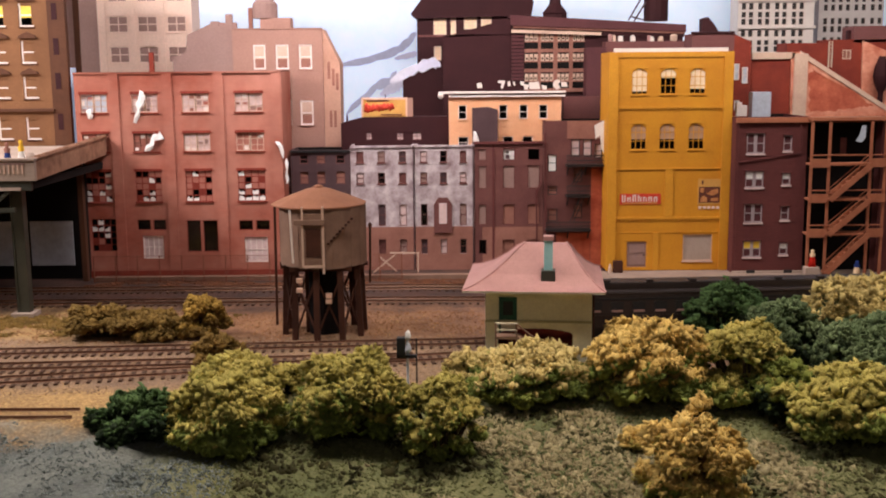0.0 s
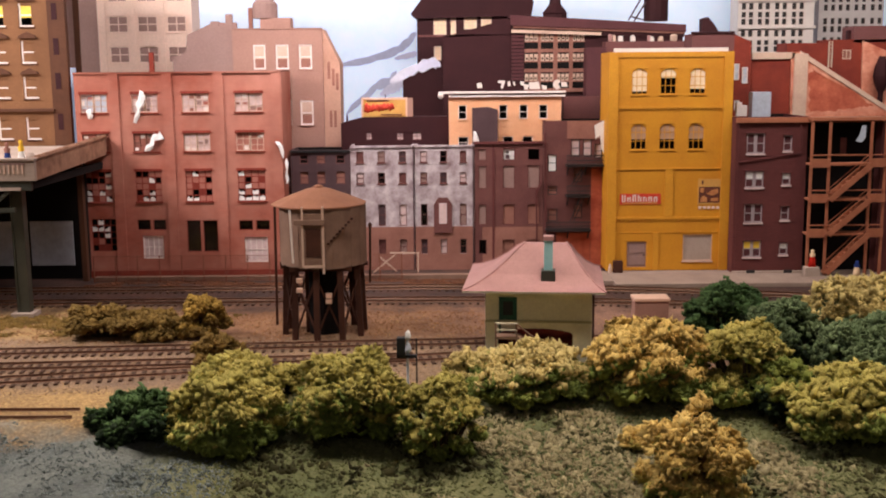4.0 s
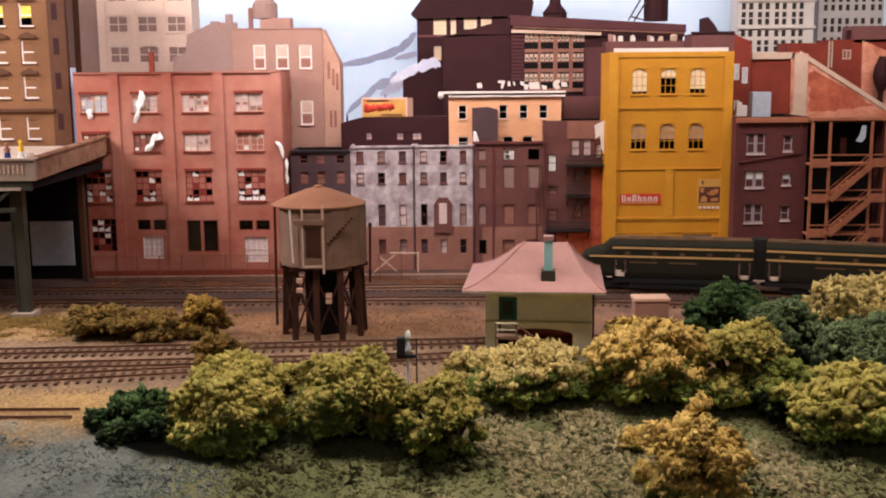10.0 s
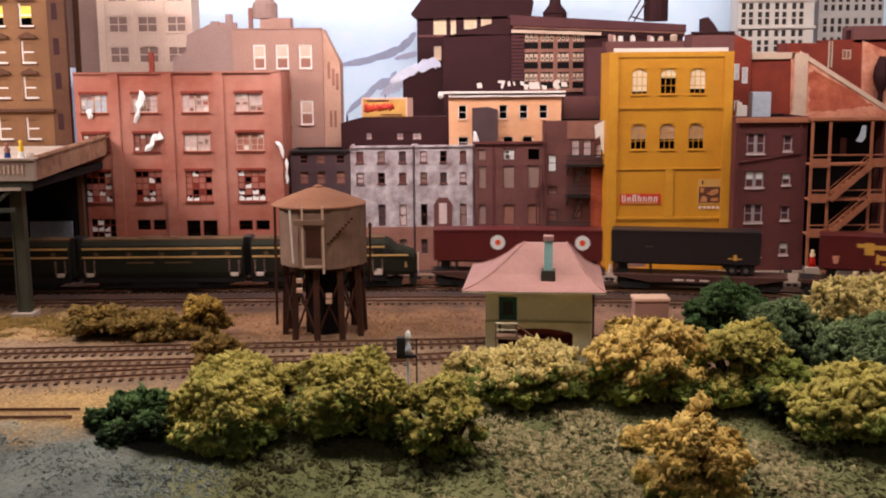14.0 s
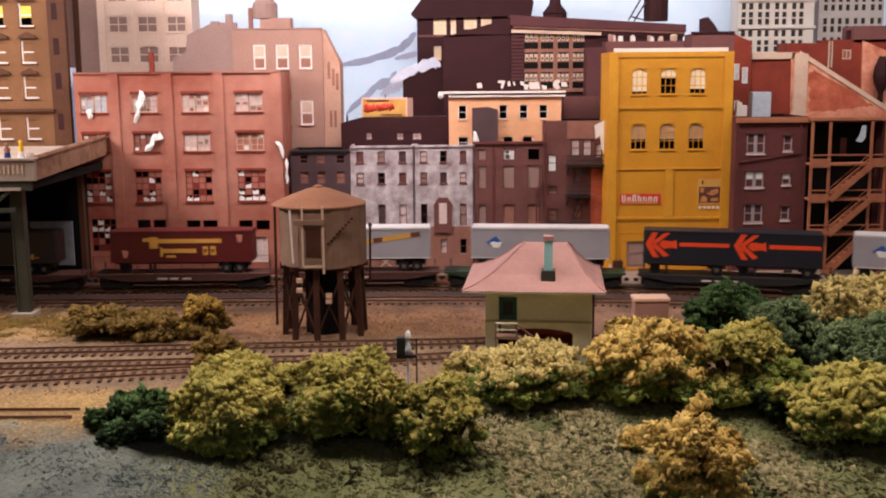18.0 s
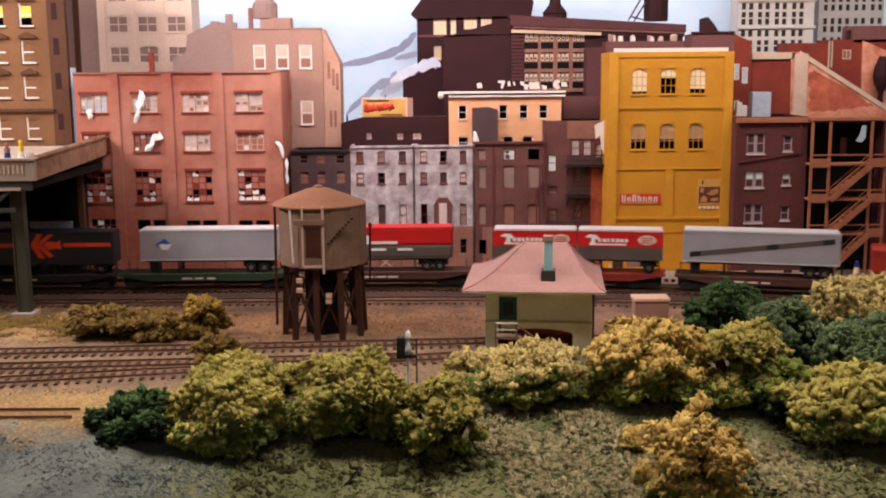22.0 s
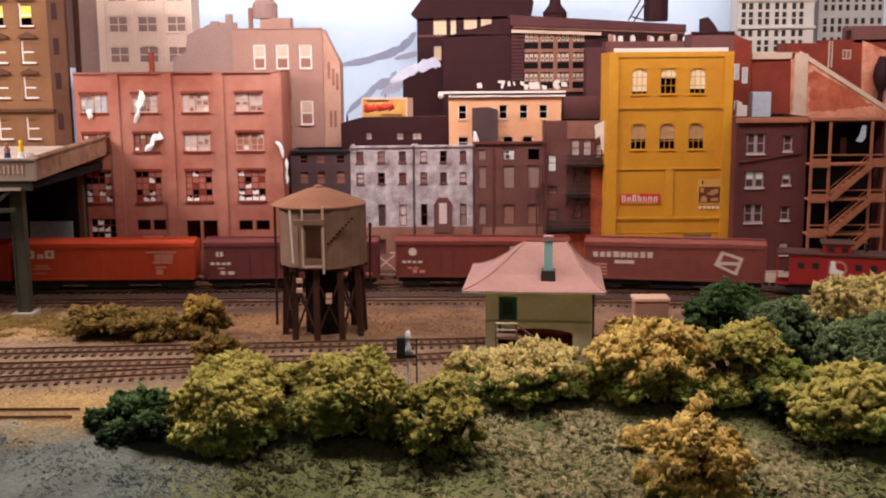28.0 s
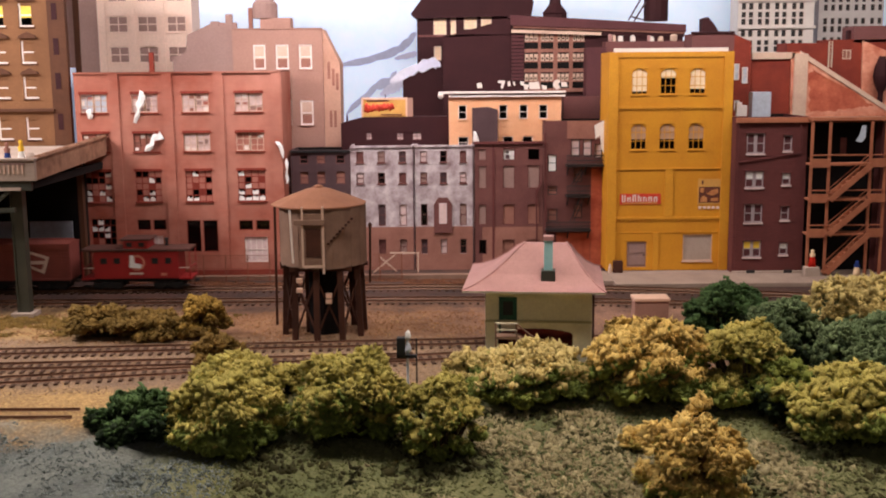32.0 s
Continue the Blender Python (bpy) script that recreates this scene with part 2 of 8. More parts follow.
        for j in range(2):
            self.f += [(i + j * seg + k, i + j * seg + (k + 1) % seg, i + (j + 1) * seg + (k + 1) % seg, i + (j + 1) * seg + k) for k in range(seg)]
        self.f += [tuple(i + k for k in range(seg)), tuple(i + 2 * seg + k for k in range(seg))[::-1]]
        return self

    def wall(self, x0, x1, z0, z1, y, thick, holes):
        """An upright wall facing the aisle with openings that go through it."""
        hs = [h for h in holes if h[0] < x1 and h[1] > x0 and h[2] < z1 and h[3] > z0]
        hs = [(max(h[0], x0), min(h[1], x1), max(h[2], z0), min(h[3], z1)) for h in hs]
        xs = sorted({x0, x1, *[h[0] for h in hs], *[h[1] for h in hs]})
        zs = sorted({z0, z1, *[h[2] for h in hs], *[h[3] for h in hs]})
        for a, b in zip(xs, xs[1:]):
            for c, d in zip(zs, zs[1:]):
                mx, mz = (a + b) / 2, (c + d) / 2
                if any(h[0] < mx < h[1] and h[2] < mz < h[3] for h in hs):
                    continue
                self.quad((a, y, c), (b, y, c), (b, y, d), (a, y, d))
                self.quad((b, y + thick, c), (a, y + thick, c), (a, y + thick, d), (b, y + thick, d))
        for h in hs + [(x0, x1, z0, z1)]:
            a, b, c, d = h
            self.quad((a, y, c), (a, y + thick, c), (b, y + thick, c), (b, y, c))
            self.quad((a, y, d), (b, y, d), (b, y + thick, d), (a, y + thick, d))
            self.quad((a, y, c), (a, y, d), (a, y + thick, d), (a, y + thick, c))
            self.quad((b, y, c), (b, y + thick, c), (b, y + thick, d), (b, y, d))
        return self


def data_of(mb, name, org=(0, 0, 0)):
    me = bpy.data.meshes.new(name)
    me.from_pydata([((x - org[0]) * CM, (y - org[1]) * CM, (z - org[2]) * CM) for x, y, z in mb.v], [], mb.f)
    if mb.smooth:
        me.shade_smooth()
    me.update()
    return me


def thing(name, label, category, group="", at=(0, 0, 0), kind=""):
    """An empty at the thing's base; parts are given in the room's centimetres."""
    ob = new(name)
    ob.empty_display_size = 0.01
    ob.location = [c * CM for c in at]
    ORG[ob] = tuple(at)
    return tagged(ob, label, category, group, kind)


def part(name, mb, material, parent, label=""):
    org = ORG.get(parent, (0, 0, 0))
    ob = new(name, data_of(mb, name, org))
    ob.data.materials.append(M[material] if isinstance(material, str) else material)
    ob.parent = parent
    ORG[ob] = org
    return tagged(ob, label) if label else ob


def solo(name, mb, material, label, category, at=(0, 0, 0), kind="", group=""):
    """A thing of one mesh."""
    ob = new(name, data_of(mb, name, at))
    ob.location = [c * CM for c in at]
    ob.data.materials.append(M[material] if isinstance(material, str) else material)
    ORG[ob] = tuple(at)
    return tagged(ob, label, category, group, kind)


# ---- room ----
solo("floor", MB().box(-470, 640, -260, 175, -112, -110), "floor", "plain brown floor of the room", "floor", kind="structure")
solo("ceiling", MB().box(-470, 640, -260, 175, 128, 131), "plaster", "plain pale ceiling", "ceiling", kind="structure")
solo("wall_south", MB().box(-470, 640, -264, -260, -112, 131), "plaster", "plain pale wall behind the aisle", "wall", kind="structure")
solo("wall_west", MB().box(-474, -470, -264, 175, -112, 131), "plaster", "plain pale end wall", "wall", kind="structure")
solo("wall_east", MB().box(640, 644, -264, 175, -112, 131), "plaster", "plain pale end wall", "wall", kind="structure")
solo("wall_north", MB().box(-474, 644, 171, 175, -112, 131), "plaster", "plain pale wall behind the layout", "wall", kind="structure")
back = solo("backdrop", MB().box(-465, 636, 156, 157, -4, 110), "sky", "light blue painted sky board with added glow behind the buildings", "backdrop", kind="structure")


def plume(pts, wide, mat, y, grow=0.5):
    """A soft-edged band of painted smoke along a bent line of (x, z)."""
    m, n = MB(), 60
    rows = []
    for k in range(n + 1):
        u = k / n * (len(pts) - 1)
        i = min(int(u), len(pts) - 2)
        f = (u - i) * (u - i) * (3 - 2 * (u - i)) * 0.35 + (u - i) * 0.65
        x = pts[i][0] + (pts[i + 1][0] - pts[i][0]) * f
        z = pts[i][1] + (pts[i + 1][1] - pts[i][1]) * f
        w = wide * (1 - grow + grow * k / n) * (0.9 + 0.35 * noise.noise(Vector((k * 0.16, wide * 7, 0)))) * min(1, 0.3 + 4 * min(k, n - k) / n)
        rows.append((x, z + w, z - w * (0.8 + 0.3 * noise.noise(Vector((k * 0.22, 3, wide))))))
    for a, b in zip(rows, rows[1:]):
        m.prism([(a[0], a[2]), (b[0], b[2]), (b[0], b[1]), (a[0], a[1])], y - 0.02, y)
    return part("painted_smoke", m, mat, back, "pale painted smoke")


plume([(-15.46, 23.39), (-10.60, 24.14), (-6.53, 25.38), (-4.90, 26.48), (-3.52, 27.89)], 1.0, "smoke", 155.9)
plume([(-13.84, 16.47), (-13.01, 17.43), (-10.69, 19.18), (-9.20, 20.62), (-7.41, 21.08), (-6.42, 22.51)], 1.0, "smoke", 155.85)
plume([(-8.90, 19.33), (-7.43, 19.96), (-6.12, 20.75), (-4.96, 22.34)], 1.4, "cloud", 155.8)
plume([(-6.70, 24.43), (-4.92, 24.73), (-3.47, 25.04)], 0.7, "cloud", 155.75)
# Hangs free before the shed, placed to fit the camera's view.
plume([(-6.61, 21.27), (-5.00, 22.19), (-2.83, 23.09), (-0.95, 23.65), (-0.08, 23.36)], 0.85, "cloud", 138.9, 0.1)
fascia = MB().box(-440, 620, 44, 46, -30, -8.5)
solo("layout_fascia", fascia, "wood_dark", "dark wooden edge of the layout table", "fascia", kind="structure")


# ---- ground ----
def fbm(x, y, s):
    return noise.fractal(Vector((x * s, y * s, 0.3)), 1.0, 2.0, 4)


def ground_z(x, y):
    """Level trackbed, and a rough bank that falls towards the aisle."""
    brow = 73 - 4.6 * max(0, min(1, (-18 - x) / 5))
    base = -0.34 if y > brow else max(-0.34 - 0.24 * (brow - y), -9)
    rough = 0.035 if y > 76 else 0.035 + 0.25 * min(1, (76 - y) / 10)
    edge = 1.0 if y < 112 else 0.5
    if y < 72 and -24 < x < -8:
        base += 1.1 * math.exp(-((x + 16) / 3.2) ** 2 - ((y - 62) / 3.5) ** 2)
    return base + rough * edge * (fbm(x, y, 0.35) + 0.5 * fbm(x + 40, y, 1.6))


gx = [-440 + 20 * i for i in range(19)] + [-60 + 0.45 * i for i in range(268)] + [62 + 20 * i for i in range(28)]
gy = [46 + 0.4 * i for i in range(150)] + [106 + 1.25 * i for i in range(42)]
gm = MB()
gm.v = [(x, y, ground_z(x, y)) for y in gy for x in gx]
gm.f = [(j * len(gx) + i, j * len(gx) + i + 1, (j + 1) * len(gx) + i + 1, (j + 1) * len(gx) + i) for j in range(len(gy) - 1) for i in range(len(gx) - 1)]
gm.smooth = True


def ground_material():
    """Tan sand round the tracks, grey-green turf on the bank, grey rubble at its foot."""
    n = Nodes("layout_ground")
    tc, a, b = noise_pair(n, 22, 420)
    sep = n.add("ShaderNodeSeparateXYZ")
    n.link(tc.outputs["Object"], sep.inputs[0])

    def mix(fac, c1, c2):
        m = n.add("ShaderNodeMix")
        m.data_type = "RGBA"
        for s, c in ((6, c1), (7, c2)):
            if isinstance(c, tuple):
                m.inputs[s].default_value = c
            else:
                n.link(c, m.inputs[s])
        n.link(fac, m.inputs[0])
        return m.outputs[2]

    def rng(sock, lo, hi):
        r = n.add("ShaderNodeMapRange")
        r.inputs[1].default_value, r.inputs[2].default_value = lo, hi
        n.link(sock, r.inputs[0])
        return r.outputs[0]

    def math_(op, p, q):
        m = n.add("ShaderNodeMath")
        m.operation = op
        for k, c in enumerate((p, q)):
            if isinstance(c, (int, float)):
                m.inputs[k].default_value = c
            else:
                n.link(c, m.inputs[k])
        return m.outputs[0]

    sand = mix(rng(a.outputs["Fac"], 0.35, 0.65), lin(168, 132, 82), lin(138, 106, 66))
    sand = mix(rng(b.outputs["Fac"], 0.5, 0.75), sand, lin(188, 152, 98))
    dirt = mix(rng(a.outputs["Fac"], 0.35, 0.65), lin(150, 106, 72), lin(116, 80, 54))
    turf = mix(rng(a.outputs["Fac"], 0.35, 0.65), lin(94, 99, 62), lin(120, 117, 78))
    rock = mix(rng(a.outputs["Fac"], 0.35, 0.65), lin(122, 124, 116), lin(88, 92, 88))
    wob = math_("MULTIPLY", math_("SUBTRACT", a.outputs["Fac"], 0.5), 0.10)
    x = math_("ADD", sep.outputs[0], wob)
    y0 = math_("ADD", sep.outputs[1], wob)
    y = math_("SUBTRACT", y0, math_("MULTIPLY", rng(x, -0.22, -0.10), 0.07))
    front = mix(rng(x, -0.20, -0.15), rock, turf)
    clay = mix(rng(a.outputs["Fac"], 0.35, 0.65), lin(150, 110, 88), lin(120, 86, 68))
    east = mix(rng(x, -0.02, 0.08), mix(rng(x, -0.34, -0.20), sand, dirt), clay)
    bed = mix(rng(a.outputs["Fac"], 0.35, 0.65), lin(156, 126, 98), lin(122, 96, 76))
    mid = mix(rng(y0, 0.745, 0.785), sand, mix(rng(y0, 0.90, 0.935), bed, east))
    col = mix(rng(y, 0.665, 0.70), front, mid)
    back = mix(rng(y0, 1.01, 1.06), col, mix(rng(a.outputs["Fac"], 0.35, 0.65), lin(76, 46, 34), lin(52, 32, 26)))
    hsv = n.add("ShaderNodeHueSaturation")
    n.link(back, hsv.inputs["Color"])
    v = n.add("ShaderNodeMapRange")
    v.inputs[1].default_value, v.inputs[2].default_value, v.inputs[3].default_value, v.inputs[4].default_value = 0.3, 0.7, 0.7, 1.25
    n.link(b.outputs["Fac"], v.inputs[0])
    n.link(v.outputs[0], hsv.inputs["Value"])
    n.link(hsv.outputs[0], n.b.inputs["Base Color"])
    n.b.inputs["Roughness"].default_value = 0.95
    bp = n.add("ShaderNodeBump", Strength=0.7, Distance=0.0012)
    n.link(b.outputs["Fac"], bp.inputs["Height"])
    n.link(bp.outputs[0], n.b.inputs["Normal"])
    return n.m


M["ground"] = ground_material()
solo("ground", gm, "ground", "tan sand and grey-green turf of the model landscape", "ground", kind="structure")


# ---- tracks ----
BEND_X, BEND_R, BEND_A = -6.0, 150.0, math.asin(51 / 150)


def main_track(s):
    """Place and heading on the back track, s centimetres along it."""
    r, a1 = BEND_R, BEND_A
    if s <= 0:
        return BEND_X + s, 113.0, 0.0
    if s < r * a1:
        a = s / r
        return BEND_X + r * math.sin(a), 113 - r * (1 - math.cos(a)), -a
    if s < 2 * r * a1:
        a = 2 * a1 - s / r
        return BEND_X + 2 * r * math.sin(a1) - r * math.sin(a), 113 - 2 * r * (1 - math.cos(a1)) + r * (1 - math.cos(a)), -a
    return BEND_X + 2 * r * math.sin(a1) + s - 2 * r * a1, 113 - 2 * r * (1 - math.cos(a1)), 0.0


def second_track(s):
    if s <= 0:
        return BEND_X + s, 106.6, 0.0
    a = s / 143.6
    return BEND_X + 143.6 * math.sin(a), 106.6 - 143.6 * (1 - math.cos(a)), -a


YARD = math.atan2(5.0, 90.0)
YARD_END = math.radians(-4)


def yard_track(s):
    """The track past the tower, which runs slightly off the line of the others."""
    if s <= 52:
        return s * math.cos(YARD), 89.2 + s * math.sin(YARD), YARD
    x, y = 52 * math.cos(YARD), 89.2 + 52 * math.sin(YARD)
    return x + (s - 52) * math.cos(YARD_END), y + (s - 52) * math.sin(YARD_END), YARD_END


def line(a, b):
    d = math.hypot(b[0] - a[0], b[1] - a[1])
    h = math.atan2(b[1] - a[1], b[0] - a[0])
    return lambda s: (a[0] + (b[0] - a[0]) * s / d, a[1] + (b[1] - a[1]) * s / d, h), d


tie_mesh = MB().box(-0.14, 0.14, -1.55, 1.55, -0.39, -0.2)
tie_data = data_of(tie_mesh, "tie")
tie_data.materials.append(M["tie"])


def lay(label, fn, s0, s1, near0, near1, step=0.78, split=True, sunk=0.0):
    """Two rails and their ties; ties of the nearest stretch are pieces of their own."""
    t = thing("railway_track", label, "track", kind="structure")
    cuts = [s0 + (s1 - s0) * i / 200 for i in range(201)] if s1 - s0 < 200 else [s0 + 4 * i for i in range(int((s1 - s0) / 4) + 1)]
    for side in (-1, 1):
        mb = MB()
        for s in cuts:
            x, y, h = fn(s)
            nx, ny = -math.sin(h), math.cos(h)
            for off, z in ((-0.1, -0.21), (0.1, -0.21), (0.03, -0.15), (0.05, -0.0), (-0.05, 0.0), (-0.03, -0.15)):
                o = side * 0.83 + off
                mb.v.append((x + nx * o, y + ny * o, z))
        for i in range(len(cuts) - 1):
            mb.f += [(i * 6 + k, i * 6 + (k + 1) % 6, i * 6 + 6 + (k + 1) % 6, i * 6 + 6 + k) for k in range(6)]
        part("rail", mb, "rail", t, "rusty steel rail")
    rest = MB()
    n = int((s1 - s0) / step)
    for i in range(n):
        s = s0 + (i + 0.5) * step
        x, y, h = fn(s)
        h += random.uniform(-0.03, 0.03)
        if split and near0 < x < near1:
            ob = new("tie", tie_data)
            ob.parent = t
            ob.location, ob.rotation_euler = (x * CM, y * CM, (random.uniform(-0.02, 0.01) - sunk) * CM), (0, 0, h)
        elif -62 < x < 62:
            c, sn = math.cos(h), math.sin(h)
            k = len(rest.v)
            rest.v += [(x + c * p - sn * q, y + sn * p + c * q, r) for p, q, r in tie_mesh.v]
            rest.f += [tuple(k + j for j in f) for f in tie_mesh.f]
    if rest.v:
        tagged(part("ties", rest, "tie", t, "dark wooden ties"), kind="stuff")
    return t


lay("weathered single track along the building fronts", main_track, -430, 600, 0, 0, split=False)
lay("weathered second track beside the back track", second_track, -430, 50, 0, 0, split=False)
lay("weathered track past the signal tower", yard_track, -60, 250, -45, 12)
siding, siding_len = line((-46, 76.6), (1.5, 84.8))
lay("diverging siding of the yard ladder", siding, 0, siding_len, -46, 2)
ladder, ladder_len = line((-46, 81.9), (-2.5, 84.6))
lay("second diverging siding of the yard", ladder, 0, ladder_len, -46, -2, sunk=0.03)
stub, stub_len = line((-60, 70.85), (-25.2, 70.6))
lay("short overgrown stub track with bare rails", stub, 0, stub_len, -46, -24, sunk=0.2)


# ---- buildings ----
def window(parent, h, y, style="sash", frame_mat="white_trim", back="", blind="", split=(2, 2), w=0.12, sill="", label=""):
    """A framed window set into an opening h = (x0, x1, z0, z1) of a wall at y."""
    a, b, c, d = h
    y0, y1 = y + 0.10, y + 0.24
    nx, nz = split
    win = part("window", MB().wall(a, b, c, d, y0, y1 - y0, [(a + w, b - w, c + w, d - w)]), frame_mat, parent, label)
    for i in range(1, nx):
        x = a + (b - a) * i / nx
        part("glazing_bar", MB().box(x - w * 0.35, x + w * 0.35, y0 + 0.01, y1 - 0.03, c + w, d - w), frame_mat, win)
    for i in range(1, nz):
        z = c + (d - c) * i / nz
        part("glazing_bar", MB().box(a + w, b - w, y0 + 0.01, y1 - 0.03, z - w * 0.4, z + w * 0.4), frame_mat, win)
    g = MB().box(a + w * 0.5, b - w * 0.5, y1 - 0.06, y1 - 0.04, c + w * 0.5, d - w * 0.5)
    p = part("pane", g, back or "glass", win)
    if not back:
        p.visible_shadow = False
    if blind:
        m, lo = blind
        part("blind", MB().box(a + w, b - w, y1 - 0.1, y1 - 0.085, c + (d - c) * lo, d - w * 0.5), m, win)
    if sill:
        part("sill", MB().box(a - 0.1, b + 0.1, y - 0.12, y + 0.12, c - 0.14, c, 0.03), sill, win)
    return win


def shell(name, label, rect, y, deep, mat, holes=(), roof="maroon", group="", top=0.0, side=None):
    """A building: front wall with openings, side walls, back wall and roof."""
    x0, x1, z0, z1 = rect
    t = thing(name, label, "building", group, at=((x0 + x1) / 2, y, z0))
    part("wall", MB().wall(x0, x1, z0, z1, y, 0.3, holes), mat, t)
    part("side_wall", MB().box(x0, x0 + 0.3, y + 0.3, y + deep, z0, z1), side or mat, t)
    part("side_wall", MB().box(x1 - 0.3, x1, y + 0.3, y + deep, z0, z1), side or mat, t)
    # Black back wall and sheet stand in for the unlit inside.
    part("back_wall", MB().box(x0 + 0.3, x1 - 0.3, y + deep - 0.3, y + deep, z0, z1), "shade_black", t)
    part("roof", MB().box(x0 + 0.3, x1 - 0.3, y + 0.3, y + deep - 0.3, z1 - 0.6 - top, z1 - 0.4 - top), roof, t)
    part("interior", MB().box(x0 + 0.35, x1 - 0.35, y + 1.6, y + 1.7, z0, z1 - 0.7), "shade_black", t, "black sheet standing in for the unlit inside")
    return t


def grid(xs, zs):
    return [(a, b, c, d) for c, d in zs for a, b in xs]


def band(parent, name, x0, x1, y, out, z0, z1, mat, c=0.0):
    return part(name, MB().box(x0, x1, y - out, y - 0.003, z0, z1, c), mat, parent)


# yellow warehouse
YY = 120.0
rect = (18.48, 32.20, 0.13, 24.54)
yx = [(a, b) for a, b in ((21.0, 22.81), (24.19, 26.0), (27.43, 29.24))]
up3 = grid(yx, [(19.92, 22.76)])
up2 = grid(yx, [(13.8, 16.69)])
door = (20.77, 23.14, 0.36, 3.48)
big = (27.16, 30.49, 1.15, 4.20)
t = shell("yellow_warehouse", "four-storey yellow brick warehouse with arched upper windows", rect, YY, 6, "yellow", up3 + up2 + [door, big], side="yellow")
bays = [(rect[0], rect[0] + 1.0), (rect[1] - 1.0, rect[1])]
for a, b in bays:
    band(t, "pilaster", a, b, YY, 0.25, rect[2], rect[3], "yellow_trim")
za, zb, zc, zd = [18.37, 5.97, 24.23, 11.59]
for z in (za, zb):
    band(t, "cornice", rect[0] + 1.0, rect[1] - 1.0, YY, 0.14, z, z + 0.26, "yellow_trim")
    for i in range(24):
        x = rect[0] + 1.1 + (rect[1] - rect[0] - 2.3) * i / 23
        band(t, "dentil", x, x + 0.22, YY, 0.09, z - 0.2, z, "yellow_trim")
band(t, "frieze", rect[0] + 1.0, rect[1] - 1.0, YY, 0.12, zc - 0.25, rect[3], "yellow_trim")
band(t, "string_course", rect[0] + 1.0, rect[1] - 1.0, YY, 0.12, zd, zd + 0.16, "yellow_trim")
mx = 25.39
band(t, "pilaster", mx - 0.45, mx + 0.45, YY, 0.12, zb + 0.35, zd, "yellow_trim")
zl = 4.42
band(t, "string_course", rect[0] + 1.0, rect[1] - 1.0, YY, 0.05, zl, zl + 0.1, "yellow_trim")
lx = 24.08
band(t, "pilaster", lx - 0.3, lx + 0.3, YY, 0.1, rect[2], zl, "yellow_trim")
for i, h in enumerate(up3):
    window(t, h, YY, frame_mat="yellow_trim", blind=("cream_blind", (0.12, 0.62, 0.2)[i]), split=(3, 3), w=0.09, sill="yellow_trim")
for h in up2:
    window(t, h, YY, frame_mat="yellow_trim", blind=("blind_brown", 0.4), split=(3, 3), w=0.09, sill="yellow_trim")
for h in up3 + up2:
    m = MB()
    a, b, z = h[0] - 0.14, h[1] + 0.14, h[3]
    pts = [(a, z), (b, z)] + [(b + (a - b) * k / 8, z + 0.05 + 0.3 * math.sin(math.pi * k / 8)) for k in range(9)]
    part("window_arch", m.prism(pts, YY - 0.04, YY - 0.003), "yellow_trim", t)
    mid = (h[0] + h[1]) / 2
    for e in (h[0], h[1]):
        arc = [(e + (mid - e) * k / 5, h[3] - 0.02 - 0.55 * (1 - k / 5) ** 2) for k in range(6)]
        part("arch_corner", MB().prism([(e, h[3])] + arc, YY + 0.02, YY + 0.26), "yellow", t)
ld = window(t, door, YY, frame_mat="yellow_trim", back="taupe", split=(1, 1), w=0.1, label="grey loading door")
for z in (0.7, 2.1):
    part("panel", MB().box(door[0] + 0.3, door[1] - 0.3, YY + 0.13, YY + 0.175, z, z + 1.0, 0.02), "taupe", ld)
part("latch", MB().box(door[1] - 0.42, door[1] - 0.28, YY + 0.1, YY + 0.13, 1.8, 2.0), "iron", ld)
window(t, big, YY, frame_mat="stone_trim", back="concrete", split=(1, 1), w=0.12, sill="stone_trim", label="large shuttered grey window")
part("coping", MB().box(19.07, 31.62, YY + 0.1, YY + 0.9, rect[3] - 0.1, rect[3] + 0.42, 0.04), "white_trim", t, "white parapet coping")
sg = (19.94, 24.52, 7.67, 8.88)
s = solo("painted_sign", MB().box(sg[0], sg[1], YY - 0.06, YY - 0.004, sg[2], sg[3]), "sign_red", "red painted wall sign with pale lettering", "sign", at=(sg[0], YY, sg[2]))
lrng = random.Random(2)
for i in range(7):
    x, w = sg[0] + 0.22 + i * (sg[1] - sg[0] - 0.4) / 7, 0.44
    z0, z1 = sg[2] + 0.3, sg[3] - (0.12 if i in (0, 2, 3) else 0.34)
    part("lettering", MB().box(x, x + 0.14, YY - 0.08, YY - 0.06, z0, z1), "white_trim", s)
    part("lettering", MB().box(x + 0.28, x + w - 0.03, YY - 0.08, YY - 0.06, z0, z1 - lrng.choice((0, 0.1, 0.25))), "white_trim", s)
    zz = lrng.choice((z0, (z0 + z1) / 2, z1 - 0.14))
    part("lettering", MB().box(x + 0.14, x + 0.28, YY - 0.08, YY - 0.06, zz, zz + 0.13), "white_trim", s)
part("lettering", MB().box(sg[0] + 0.3, sg[1] - 0.4, YY - 0.08, YY - 0.06, sg[2] + 0.1, sg[2] + 0.22), "sign_yellow", s)
pg = (28.69, 31.29, 7.60, 10.47)
s = solo("poster", MB().box(pg[0], pg[1], YY - 0.05, YY - 0.004, pg[2], pg[3]), "sign_yellow", "faded pictorial poster on the yellow wall", "poster", at=(pg[0], YY, pg[2]))
w, z = pg[1] - pg[0], pg[2]
